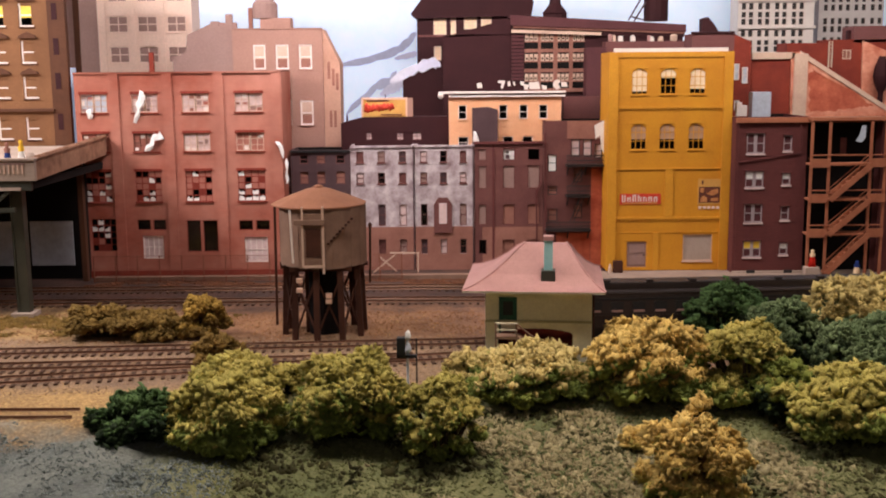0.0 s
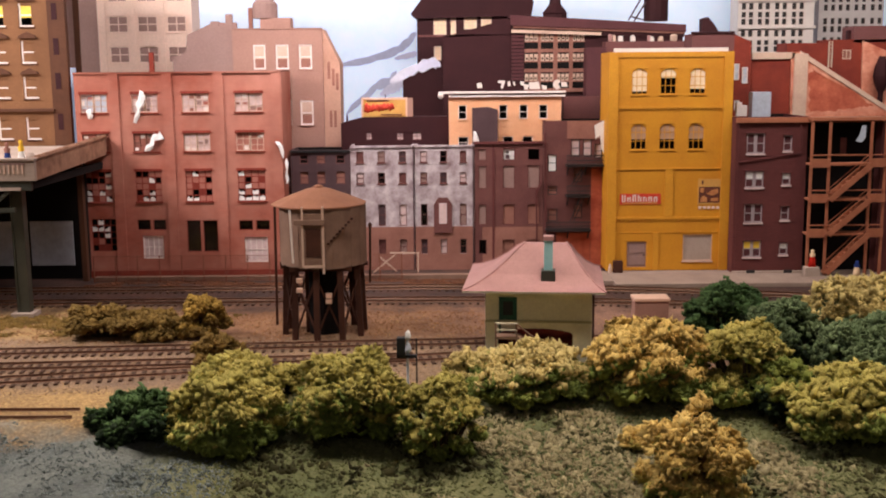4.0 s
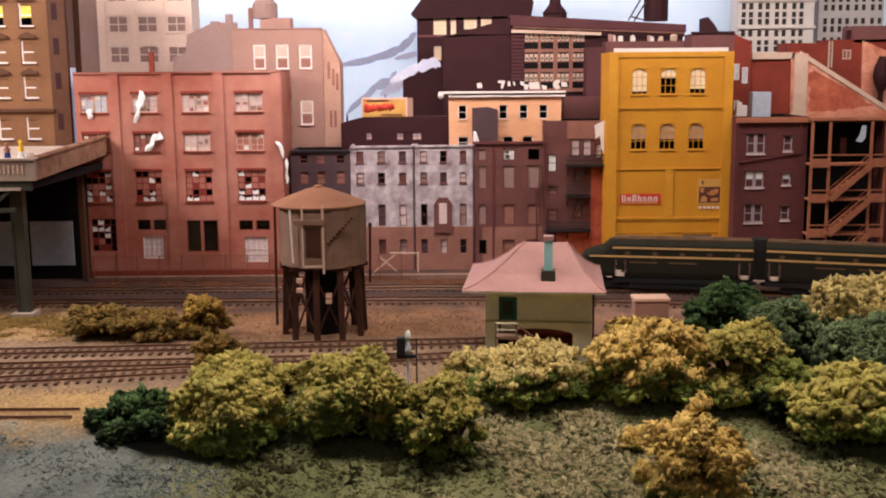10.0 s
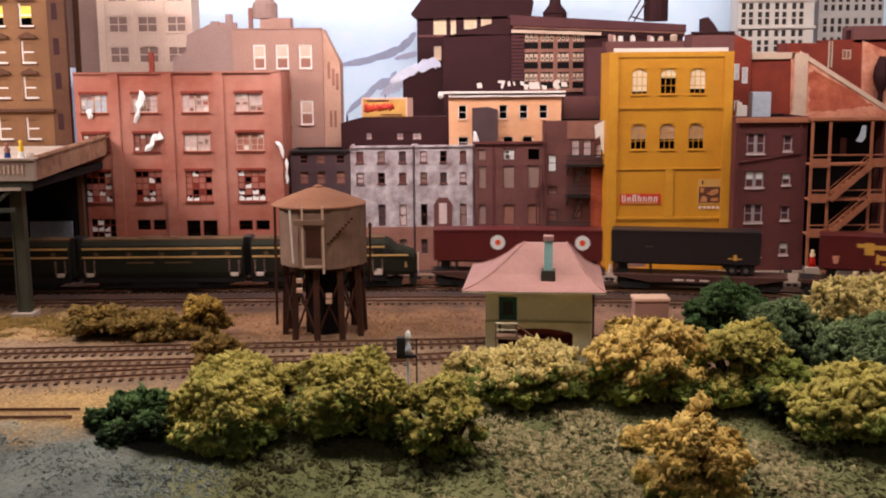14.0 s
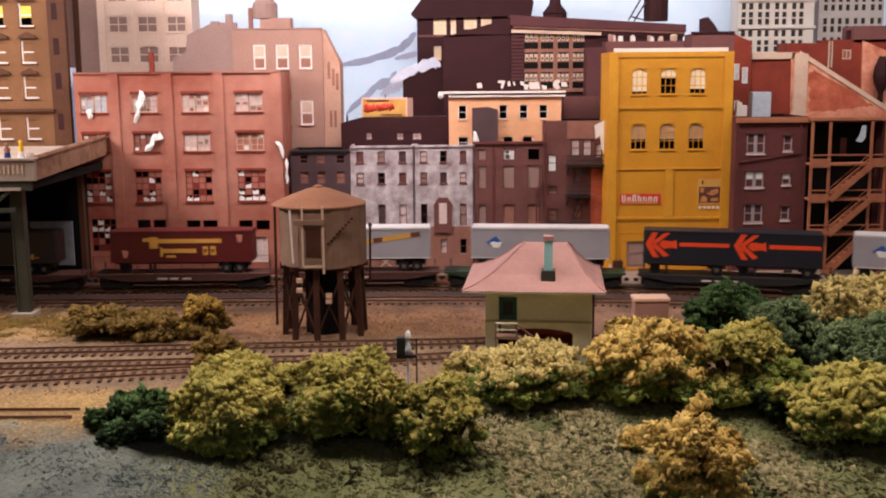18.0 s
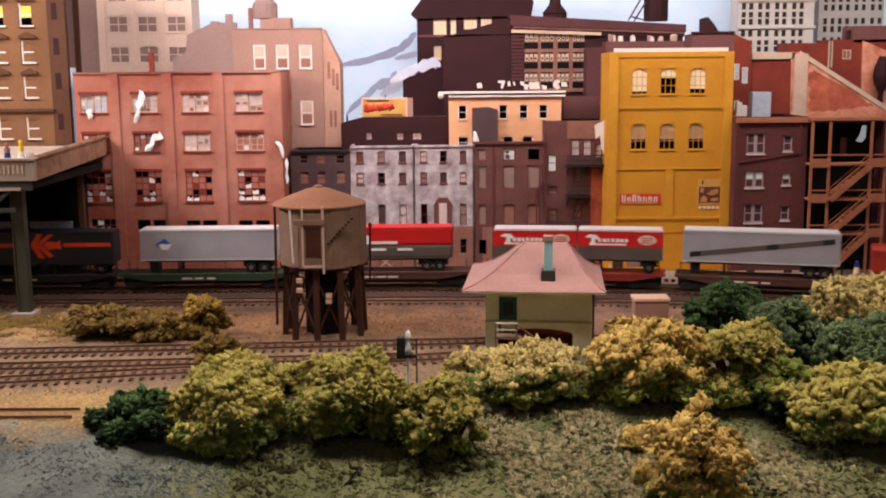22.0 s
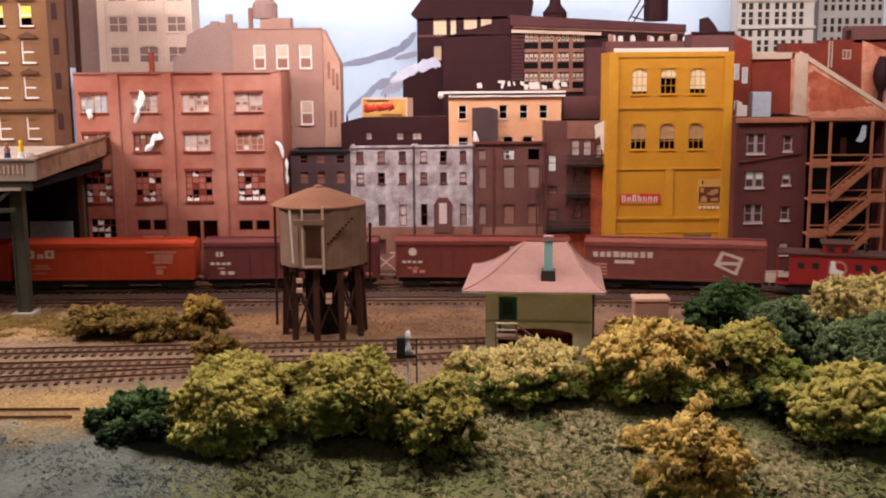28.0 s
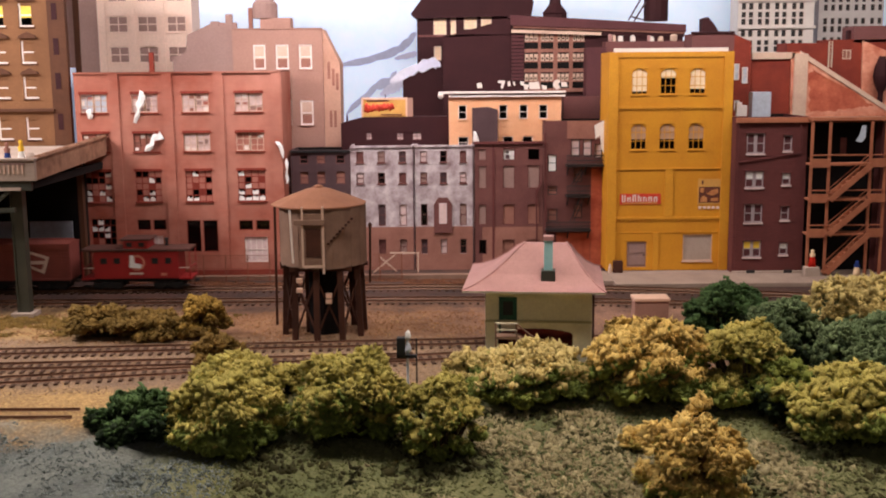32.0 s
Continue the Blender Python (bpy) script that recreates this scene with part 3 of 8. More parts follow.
part("picture", MB().box(pg[0] + 0.12, pg[1] - 0.12, YY - 0.062, YY - 0.05, z + 0.2, z + 2.0), "sign_brown", s, "dark printed scene")
for pts in ([(0.3, 0.3), (1.1, 0.3), (1.0, 0.8), (0.6, 1.0), (0.3, 0.7)], [(1.4, 0.35), (2.3, 0.4), (2.3, 0.75), (1.5, 0.7)], [(0.9, 1.2), (1.7, 1.0), (2.3, 1.3), (2.2, 1.8), (1.5, 1.6)], [(0.25, 1.4), (0.6, 1.3), (0.7, 1.85), (0.3, 1.9)]):
    part("picture", MB().prism([(pg[0] + a, z + b) for a, b in pts], YY - 0.075, YY - 0.062), "letter_tan", s)
part("lettering", MB().box(pg[0] + 0.4, pg[0] + 0.6, YY - 0.07, YY - 0.05, pg[3] - 0.6, pg[3] - 0.15), "sign_brown", s)
for i in range(5):
    part("lettering", MB().box(pg[0] + 0.1 + i * 0.5, pg[0] + 0.45 + i * 0.5, YY - 0.07, YY - 0.004, pg[2] - 0.5, pg[2] - 0.2), "cream", s)

# red brick factory
YR = 121.0
rect = (-41.00, -17.85, 0.44, 22.79)
fx = [(a, b) for a, b in ((-40.39, -37.41), (-34.68, -31.76), (-29.03, -26.05), (-23.13, -20.02))]
row1 = grid(fx, [(18.37, 20.43)])
row2 = grid(fx, [(14.01, 16.04)])
row3 = grid(fx, [(8.32, 11.79)])
low = [(-39.98, -37.14, 2.68, 6.39), (-34.77, -33.22, 5.05, 6.29), (-32.97, -31.48, 5.04, 6.28), (-29.16, -27.55, 2.52, 6.17), (-27.30, -25.62, 2.51, 6.16),
       (-23.20, -21.59, 4.96, 6.12), (-21.27, -19.66, 4.94, 6.11), (-34.20, -31.88, 1.78, 4.40), (-22.59, -20.01, 1.28, 4.16)]
t = shell("red_factory", "four-storey faded red brick factory with many broken windows", rect, YR, 7, "red_brick", row1 + row2 + row3 + low)
for px in [-36.58, -30.62, -24.91, -18.50]:
    band(t, "pilaster", px - 0.55, px + 0.55, YR, 0.18, rect[2], rect[3], "red_brick")
band(t, "parapet", rect[0], rect[1], YR, 0.21, rect[3] - 0.12, rect[3] + 0.06, "red_brick")
part("plinth", MB().box(rect[0], rect[1], YR - 0.2, YR + 0.3, -0.6, rect[2] - 0.004), "rust_brick", t, "rust-red brick plinth")
for h in row1 + row2 + row3:
    band(t, "lintel", h[0] - 0.1, h[1] + 0.1, YR, 0.1, h[3], h[3] + 0.28, "rust_brick")
    band(t, "sill", h[0] - 0.1, h[1] + 0.1, YR, 0.16, h[2] - 0.16, h[2], "rust_brick")
frng = random.Random(3)
for i, h in enumerate(row1 + row2):
    a, b, c, d = h
    mid = (a + b) / 2
    pane = "frost_blue" if i == 0 else "frost" if i not in (4, 5, 7) else "pane_pink"
    for x0, x1 in ((a, mid - 0.04), (mid + 0.04, b)):
        w = window(t, (x0, x1, c, d), YR, frame_mat="stone_trim" if i not in (4, 5) else "rose", back=pane, split=(2, 3), w=0.09, label="pale steel sash with patched panes")
        for k in range(6):
            if frng.random() < 0.42:
                px, pz = x0 + 0.1 + (k % 2) * (x1 - x0) / 2, c + 0.12 + (k // 2) * (d - c) / 3
                part("patch", MB().box(px, px + (x1 - x0) * frng.uniform(0.25, 0.42), YR + 0.16, YR + 0.175, pz, pz + (d - c) * frng.uniform(0.12, 0.26)), frng.choice(("rose", "pane_pink", "white_trim", "taupe")), w)
rng = random.Random(5)


def broken(h, odds, low_shards=True):
    """A many-paned window in which panes are missing, whole or milky."""
    a, b, c, d = h
    win = part("window", MB().wall(a, b, c, d, YR + 0.11, 0.1, [(a + 0.06, b - 0.06, c + 0.06, d - 0.06)]), "rust_brick", t, "rusted frame with broken panes")
    for i in range(1, 4):
        x = a + (b - a) * i / 4
        part("glazing_bar", MB().box(x - 0.05, x + 0.05, YR + 0.12, YR + 0.2, c, d), "rust_brick", win)
    for i in range(1, 5):
        z = c + (d - c) * i / 5
        part("glazing_bar", MB().box(a, b, YR + 0.13, YR + 0.19, z - 0.05, z + 0.05), "rust_brick", win)
    for i in range(4):
        for j in range(5):
            r = rng.random()
            w, k = (b - a) / 4, (d - c) / 5
            x0, x1, z0, z1 = a + i * w + 0.05, a + i * w + w - 0.05, c + j * k + 0.05, c + j * k + k - 0.05
            if r < odds:
                continue
            if r > (0.62 if (j < 2) == low_shards else 0.93):
                top = [(x0 + (x1 - x0) * q / 3, z0 + (z1 - z0) * rng.uniform(0.35, 1.0)) for q in (3, 2, 1, 0)]
                part("shard", MB().prism([(x0, z0), (x1, z0)] + top, YR + 0.13, YR + 0.16), "white", win, "white broken pane")
            else:
                part("pane", MB().box(x0, x1, YR + 0.14, YR + 0.17, z0, z1), "pane_pink" if r > odds + 0.14 else "rust_brick", win)


for h in row3:
    broken(h, 0.13)
broken(low[0], 0.72, False)
for h in low[1:7]:
    window(t, h, YR, frame_mat="rust_brick", split=(1, 1), w=0.08)
for h in low[7:]:
    window(t, h, YR, frame_mat="white_trim", back="frost", split=(4, 2), w=0.12, label="pale boarded loading door")


def ribbon(pts, wide, thick=0.08, steps=3):
    """A soft strip along a bent line of (x, y, z, width), facing the aisle."""
    m = MB()
    fine = []
    for i in range(len(pts) - 1):
        q = [pts[max(0, i - 1)], pts[i], pts[i + 1], pts[min(len(pts) - 1, i + 2)]]
        for k in range(steps + (i == len(pts) - 2)):
            u = k / steps
            fine.append([0.5 * (2 * q[1][c] + (q[2][c] - q[0][c]) * u + (2 * q[0][c] - 5 * q[1][c] + 4 * q[2][c] - q[3][c]) * u * u + (3 * q[1][c] - q[0][c] - 3 * q[2][c] + q[3][c]) * u ** 3) for c in range(4)])
    n = len(fine)
    for i, (x, y, z, w) in enumerate(fine):
        o, p = fine[max(0, i - 1)], fine[min(n - 1, i + 1)]
        dx, dz = p[0] - o[0], p[2] - o[2]
        d = math.hypot(dx, dz) or 1
        ox, oz = -dz / d * w * wide / 2, dx / d * w * wide / 2
        m.v += [(x - ox, y, z - oz), (x, y - thick, z), (x + ox, y, z + oz), (x, y + thick * 0.5, z)]
    m.f = [(i * 4 + k, i * 4 + (k + 1) % 4, i * 4 + 4 + (k + 1) % 4, i * 4 + 4 + k) for i in range(n - 1) for k in range(4)]
    m.f += [(3, 2, 1, 0), tuple(n * 4 - 4 + k for k in range(4))]
    m.smooth = True
    return m


def rag(outline, y):
    """A torn white cloth: an outline of (x, z), puffed and creased towards the aisle."""
    cx, cz = sum(a for a, b in outline) / len(outline), sum(b for a, b in outline) / len(outline)
    m, n = MB(), len(outline)
    m.v = [(a, y + 0.1 * noise.noise(Vector((a * 2, b * 2, 1))), b) for a, b in outline]
    m.v += [(cx + (a - cx) * 0.55, y - 0.14 + 0.16 * noise.noise(Vector((a * 3, b * 3, 5))), cz + (b - cz) * 0.55) for a, b in outline]
    m.v += [(cx, y - 0.1, cz), (cx, y + 0.05, cz)]
    for k in range(n):
        j = (k + 1) % n
        m.f += [(k, j, n + j, n + k), (n + k, n + j, 2 * n), (j, k, 2 * n + 1)]
    solo("hanging_rag", m, "white", "torn white rag hanging on a wall", "rag", at=(cx, y, cz), group="white rags")


rag([(-39.70, 18.66), (-39.18, 18.84), (-38.91, 18.09), (-39.06, 17.71), (-39.50, 17.72), (-39.60, 18.22)], 120.7)
rag([(-33.58, 20.91), (-33.16, 20.66), (-33.00, 20.04), (-33.24, 19.23), (-33.65, 18.67), (-33.75, 17.92), (-34.17, 17.17), (-34.48, 17.30), (-34.31, 17.99), (-33.96, 18.67), (-34.18, 19.30), (-33.76, 19.98)], 120.7)
rag([(-31.62, 16.33), (-31.33, 15.82), (-31.16, 15.44), (-31.68, 15.32), (-31.98, 15.58), (-32.26, 15.14), (-32.36, 14.44), (-32.82, 14.07), (-33.39, 14.07), (-33.23, 14.70), (-32.78, 14.83), (-32.62, 15.52), (-32.27, 16.02), (-31.77, 15.95)], 120.7)
rag([(-18.77, 15.08), (-18.26, 15.02), (-17.90, 14.57), (-17.73, 13.81), (-17.82, 13.11), (-18.06, 13.50), (-18.17, 14.07), (-18.47, 14.64)], 120.7)
rag([(-17.50, 13.24), (-17.27, 12.54), (-17.43, 11.58), (-17.26, 10.75), (-17.53, 10.24), (-17.69, 11.20), (-17.54, 12.03), (-17.71, 12.67)], 120.7)

# fence before the factory
fence = thing("wire_fence", "low rust-brown wire fence along the factory wall", "fence", at=(-30, 117.6, -0.3))
fz0, fz1 = -0.34, 2.74
for i in range(15):
    x = -38.9 + i * 2.45
    part("post", MB().beam((x, 117.6, fz0), (x, 117.6, fz1), 0.1), "fence_rust", fence)
xa, xb = -38.9, -38.9 + 14 * 2.45
for z in (fz1 - 0.08, (fz0 + fz1) / 2, fz0 + 0.25):
    part("rail", MB().box(xa, xb, 117.56, 117.62, z - 0.02, z + 0.02), "fence_rust", fence)
mesh_w = MB()
for i in range(170):
    x = xa + (xb - xa) * i / 170
    mesh_w.beam((x, 117.6, fz0 + 0.1), (x + 0.35, 117.6, fz1 - 0.05), 0.013)
    mesh_w.beam((x + 0.35, 117.61, fz0 + 0.1), (x, 117.61, fz1 - 0.05), 0.013)
part("mesh", mesh_w, "fence_rust", fence, "fine woven wire")
solo("kerb", MB().box(-39.03, 3.21, 118.0, 118.9, -0.5, 0.2, 0.06), "wood", "long low brown kerb before the buildings", "kerb", at=(-10, 118, 0), kind="structure")

# plum brick tenement and its steel porch
YD = 118.0
rect = (32.24, 40.06, -1.00, 17.43)
wx = [(33.43, 35.42), (37.47, 38.41)]
rows = [(13.43, 15.65), (9.69, 11.5), (5.78, 7.86), (1.89, 3.75)]
holes = [(wx[0][0], wx[0][1], c, d) for c, d in rows] + [(wx[1][0], wx[1][1], c + 0.25, d - 0.25) for c, d in rows]
t = shell("plum_tenement", "four-storey plum brick tenement on a grey base", rect, YD, 8, "dark_brick", holes)
for i, h in enumerate(holes):
    bl = ("white", 0.5) if i in (1, 5, 7) else ("yellow_lit_blind", 0.5) if i == 3 else ""
    mid = (h[0] + h[1]) / 2
    for a, b in (((h[0], mid - 0.05), (mid + 0.05, h[1])) if i < 4 else ((h[0], h[1]),)):
        window(t, (a, b, h[2], h[3]), YD, frame_mat="sash_grey", back="maroon_mid", blind=bl, split=(1, 2), w=0.13)
    if i < 4:
        part("mullion", MB().box(mid - 0.049, mid + 0.049, YD + 0.05, YD + 0.25, h[2], h[3]), "sash_grey", t)
    part("sill", MB().box(h[0] - 0.1, h[1] + 0.1, YD - 0.14, YD - 0.004, h[2] - 0.2, h[2], 0.03), "frost", t)
    band(t, "lintel", h[0] - 0.12, h[1] + 0.12, YD, 0.08, h[3], h[3] + 0.2, "dark_brick")
bz = 0.35
part("base", MB().box(rect[0], rect[1], YD - 0.25, YD - 0.004, -0.3, bz, 0.05), "concrete", t, "pale concrete foundation")
for px in [34.12, 38.29]:
    part("cellar_window", MB().box(px - 0.3, px + 0.65, YD - 0.3, YD - 0.24, bz - 0.35, bz + 0.12, 0.03), "black", t)
pipe = MB().beam((rect[0] + 0.2, YD - 0.2, bz), (rect[0] + 0.2, YD - 0.2, rect[3] - 0.4), 0.14, seg=6)
p0 = (32.34, 118.00, 12.46)
p1 = (39.44, 118.00, 13.52)
p2 = (39.29, 118.00, 16.85)
pipe.beam((p0[0], YD - 0.15, p0[2]), (p1[0], YD - 0.15, p1[2]), 0.13, seg=6)
pipe.beam((p1[0], YD - 0.15, p1[2]), (p2[0], YD - 0.15, p2[2]), 0.13, seg=6)
part("drainpipe", pipe, "dark_brick", t)
part("parapet", MB().box(rect[0] - 0.1, 48.67, YD - 0.35, YD - 0.01, 16.8, 17.35, 0.04), "rust_steel", t, "rust-red roof edge")

# porch tower
px0, px1 = 39.96, 48.18
porch = thing("porch_stairs", "rust-red steel porch with zigzag stairs on a tenement", "fire stairs", at=((px0 + px1) / 2, YD, -0.3))
levels = [12.32, 8.48, 4.65, 0.40]
ptop = 17.06
for x in (px0 + 0.1, 41.99, 46.49, px1 - 0.1):
    part("post", MB().box(x - 0.13, x + 0.13, 116.3, 116.55, -0.3, ptop), "rust_steel", porch)
for z in levels[:3]:
    part("landing", MB().box(px0, px1, 116.2, 117.9, z - 0.12, z + 0.1), "rust_steel", porch)
    part("fascia", MB().box(px0, 41.99, 116.1, 116.25, z - 0.32, z + 0.62), "rust_steel", porch)
    part("fascia", MB().box(46.49, px1, 116.1, 116.25, z - 0.32, z + 0.62), "rust_steel", porch)
    part("handrail", MB().box(px0, px1, 116.2, 116.3, z + 0.95, z + 1.08), "rust_steel", porch)
sx0, sx1 = 42.11, 46.49
for lo, hi in zip(levels[1:], levels[:3]):
    stair = part("stair", MB().box((sx0 + sx1) / 2 - 0.05, (sx0 + sx1) / 2 + 0.05, 115.9, 116.9, (lo + hi) / 2 - 0.15, (lo + hi) / 2 - 0.06), "rust_steel", porch)
    for k in range(9):
        u = k / 8
        part("tread", MB().box(sx0 + (sx1 - sx0) * u - 0.3, sx0 + (sx1 - sx0) * u + 0.3, 115.9, 116.9, lo + (hi - lo) * u - 0.05, lo + (hi - lo) * u + 0.1), "rust_steel", stair)
    for yy in (115.85, 116.95):
        part("stringer", MB().beam((sx0, yy, lo), (sx1, yy, hi), 0.1, 0.62), "rust_steel", stair)
        part("handrail", MB().beam((sx0, yy, lo + 0.95), (sx1, yy, hi + 0.95), 0.09), "rust_steel", stair)
# Back wall is coloured black to carry the shade inside the porch.
part("back_wall", MB().box(px0, px1, 119.5, 119.8, -0.3, ptop), "shade_black", porch, "porch back wall coloured black for its shade")
part("side_wall", MB().box(px1 - 0.02, px1 + 0.3, 117.9, 119.8, -0.3, ptop), "dark_brick", porch)
part("roof", MB().box(px0, px1, 116.2, 119.8, ptop, ptop + 0.3), "rust_steel", porch)
part("window_frame", MB().box(44.24, 44.87, 119.3, 119.48, 13.24, 14.99), "grey_plum", porch)
solo("hanging_cloth", MB().prism([(44.59, 14.83), (45.25, 14.7), (45.62, 15.18), (45.64, 16.52), (45.22, 16.52), (44.97, 15.43)], 115.95, 116.05), "frost_blue", "pale cloth hung from the top landing", "cloth", at=(44.97, 116, 15.43))
rect = (48.45, 53.58, -1.15, 17.12)
shell("plum_tenement", "plum brick tenement beyond the porch stairs", rect, YD, 8, "dark_brick")
solo("pavement", MB().box(18.45, 70, 112.3, 119.9, -0.5, 0.1, 0.08).box(8.5, 18.44, 114.3, 119.9, -0.5, 0.096, 0.06), "pave", "worn concrete pavement before the warehouses", "pavement", at=(40, 117, -0.3), kind="structure")
solo("doorstep", MB().box(39.61, 41.22, 115.4, 116.4, -0.2, 1.14, 0.06), "concrete", "small concrete block step by the porch", "step", at=(44, 116, 0.1))


def figure(name, label, at, cloth, top, tall=2.0, lean=0.0):
    """A painted miniature, one plain turned shape."""
    x, y, z = at
    m = MB()
    m.lathe(x, y, [(0.42, z), (0.36, z + 0.35 * tall), (0.26, z + 0.58 * tall), (0.34, z + 0.72 * tall), (0.14, z + 0.82 * tall), (0.2, z + 0.88 * tall), (0.19, z + 0.97 * tall), (0.05, z + tall)], 10, 0.7)
    m.smooth = True
    ob = solo(name, m, cloth, label, "figurine", at=at)
    ob.data.materials.append(M[top])
    for f in ob.data.polygons:
        if f.center.z > 0.62 * tall * CM:
            f.material_index = 1
    return ob


figure("figurine", "small painted red and cream miniature on the step", (40.49, 115.9, 1.14), "red_cloth", "skin_paint", 1.9)
figure("figurine", "small painted cream and blue miniature on the pavement", (45.24, 115.4, 0.1), "skin_paint", "blue_cloth", 1.75)

# Block and turned piece added in place of an unclear, dog-like shape.
m = MB().box(19.11, 20.2, 118.5, 119.1, 0.1, 1.45, 0.06)
solo("crate", m, "wood_dark", "small dark block for an unclear shape on the loading kerb", "crate", at=(19.49, 118.8, 0.1))
solo("milk_churn", MB().lathe(18.79, 118.8, [(0.2, 0.1), (0.22, 0.7), (0.12, 0.9), (0.14, 1.05)], 10), "stone_trim", "whitish piece of the unclear shape on the loading kerb", "churn", at=(18.79, 118.8, 0.1))

# tenement row
YT = 124.0


def flat(name, label, px, mat, holes, **kw):
    return shell(name, label, px, YT, 5, mat, holes, **kw)


rect = (-17.52, -10.62, -0.27, 13.78)
h = grid([(-16.48, -15.5), (-14.52, -13.54), (-12.3, -11.26)], [(12.22, 13.2), (9.86, 11.3)])
t = flat("slate_house", "narrow slate-grey row house", rect, "slate", h)
for i, w in enumerate(h):
    window(t, w, YT, frame_mat="grey_plum", back="rose" if i > 2 or i == 1 else "", split=(1, 2), w=0.09)
band(t, "cornice", rect[0], rect[1], YT, 0.2, rect[3] - 0.25, rect[3], "black")
zb = 4.76
for rr, name in (((-10.61, -3.25, -0.33, 14.24), 1), ((-3.18, 3.66, -0.39, 14.25), 2)):
    x0, x1, z0, z1 = rr
    n = 3
    cols = [(x0 + (x1 - x0) * (k + 0.28) / n, x0 + (x1 - x0) * (k + 0.62) / n) for k in range(n)]
    zz = [(12.28, 13.58), (9.85, 11.1), (4.89, 7.41), (1.54, 3.29)]
    h = grid(cols, zz)
    t = flat("whitewashed_house", "patchy whitewashed row house with dark window openings", rr, "pale_stone", h)
    part("lower_wall", MB().wall(x0, x1, z0, zb, YT - 0.06, 0.055, h), "rose", t, "bare rose-brown ground floor")
    for i, w in enumerate(h):
        window(t, w, YT, frame_mat="grey_plum", back=("slate", "grey_plum", "frost", "taupe", "")[(i * 7 + name) % 5], split=(1, 2), w=0.08, sill="grey_plum" if i < 6 else "")
    band(t, "cornice", x0, x1, YT, 0.16, z1 - 0.22, z1, "pale_stone")
    part("drainpipe", MB().beam((x1 - 0.1, YT - 0.12, z0), (x1 - 0.1, YT - 0.12, z1), 0.14, seg=6), "slate", t)
ar = (-1.02, 1.08, 4.04, 8.16)
part("doorway", MB().prism([(ar[0], ar[2]), (ar[1], ar[2]), (ar[1], ar[3] - 0.8), (ar[1] - 0.5, ar[3]), (ar[0] + 0.5, ar[3]), (ar[0], ar[3] - 0.8)], YT - 0.3, YT - 0.004), "grey_plum", t, "arched brown surround")
part("doorway_panel", MB().box(ar[0] + 0.6, ar[1] - 0.6, YT - 0.34, YT - 0.3, ar[2] + 1.1, ar[3] - 0.6), "frost", t)
rect = (3.73, 11.68, -0.46, 14.50)
h = grid([(4.19, 5.11), (7.01, 8.39), (9.89, 11.27)], [(12.42, 13.73), (9.14, 11.83), (4.91, 7.3), (1.43, 3.17)])
t = flat("plum_row_house", "dim plum-brown row house with boarded windows", rect, "grey_plum", h)
for i, w in enumerate(h):
    window(t, w, YT, frame_mat="dark_brick", back="white" if i == 1 else "" if i in (2, 9) else "taupe" if i in (0, 3, 4, 5, 6) else "rose", split=(1, 1), w=0.08)
band(t, "cornice", rect[0], rect[1], YT, 0.25, rect[3] - 0.2, rect[3] + 0.1, "dark_brick")
part("lower_wall", MB().wall(rect[0] + 0.9, rect[1], rect[2], 4.64, YT - 0.06, 0.055, h), "rose", t, "faded rose-brown ground floor")
part("corner_strip", MB().box(rect[0] + 2.05, rect[0] + 2.3, YT - 0.1, YT - 0.004, rect[2], rect[3] - 0.25), "dark_brick", t)
pipe = MB()
for a, b in (((11.05, 123.80, -0.45), (10.86, 123.80, 9.07)), ((10.86, 123.80, 8.41), (11.38, 123.80, 9.92)), ((12.04, 123.80, -0.46), (11.86, 123.80, 15.52))):
    pipe.beam(a, b, 0.2, seg=6)
part("drainpipe", pipe, "dark_brick", t)
sx0 = 7.33
part("notice", MB().box(sx0, sx0 + 0.42, YT + 0.02, YT + 0.05, 12.62, 13.08).box(sx0 + 0.08, sx0 + 0.34, YT + 0.02, YT + 0.05, 13.21, 13.53), "slate", t, "dark marks on a white notice")
rect = (11.74, 19.23, -0.53, 16.90)
h = [(12.23, 13.21, 11.07, 13.04), (12.25, 13.30, 8.38, 9.36), (12.27, 13.34, 5.26, 6.72), (14.89, 15.87, 12.75, 14.77), (16.26, 17.23, 12.73, 14.75), (17.57, 18.48, 12.59, 14.22), (15.19, 16.17, 9.86, 11.50), (15.24, 16.22, 5.63, 7.22)]
t = flat("fire_escape_house", "plum row house with black iron fire escapes", rect, "grey_plum", h)
for i, w in enumerate(h):
    window(t, w, YT, frame_mat="black", back="white" if i == 0 else "frost" if i in (3, 4, 5) else "rose", split=(1, 2), w=0.08)
# Rose panel paints the brighter light on the upper wall.
part("upper_wall", MB().box(14.41, rect[1], YT - 0.07, YT - 0.004, 14.82, rect[3]), "rose", t, "upper wall coloured rose as if lit")
part("patch", MB().box(17.24, rect[1], YT - 0.1, YT - 0.004, -0.55, 11.55), "rust_mid", t, "patch of bare rust brick")
part("lower_wall", MB().box(13.24, 17.18, YT - 0.08, YT - 0.004, -0.52, 3.91), "rust_mid", t)
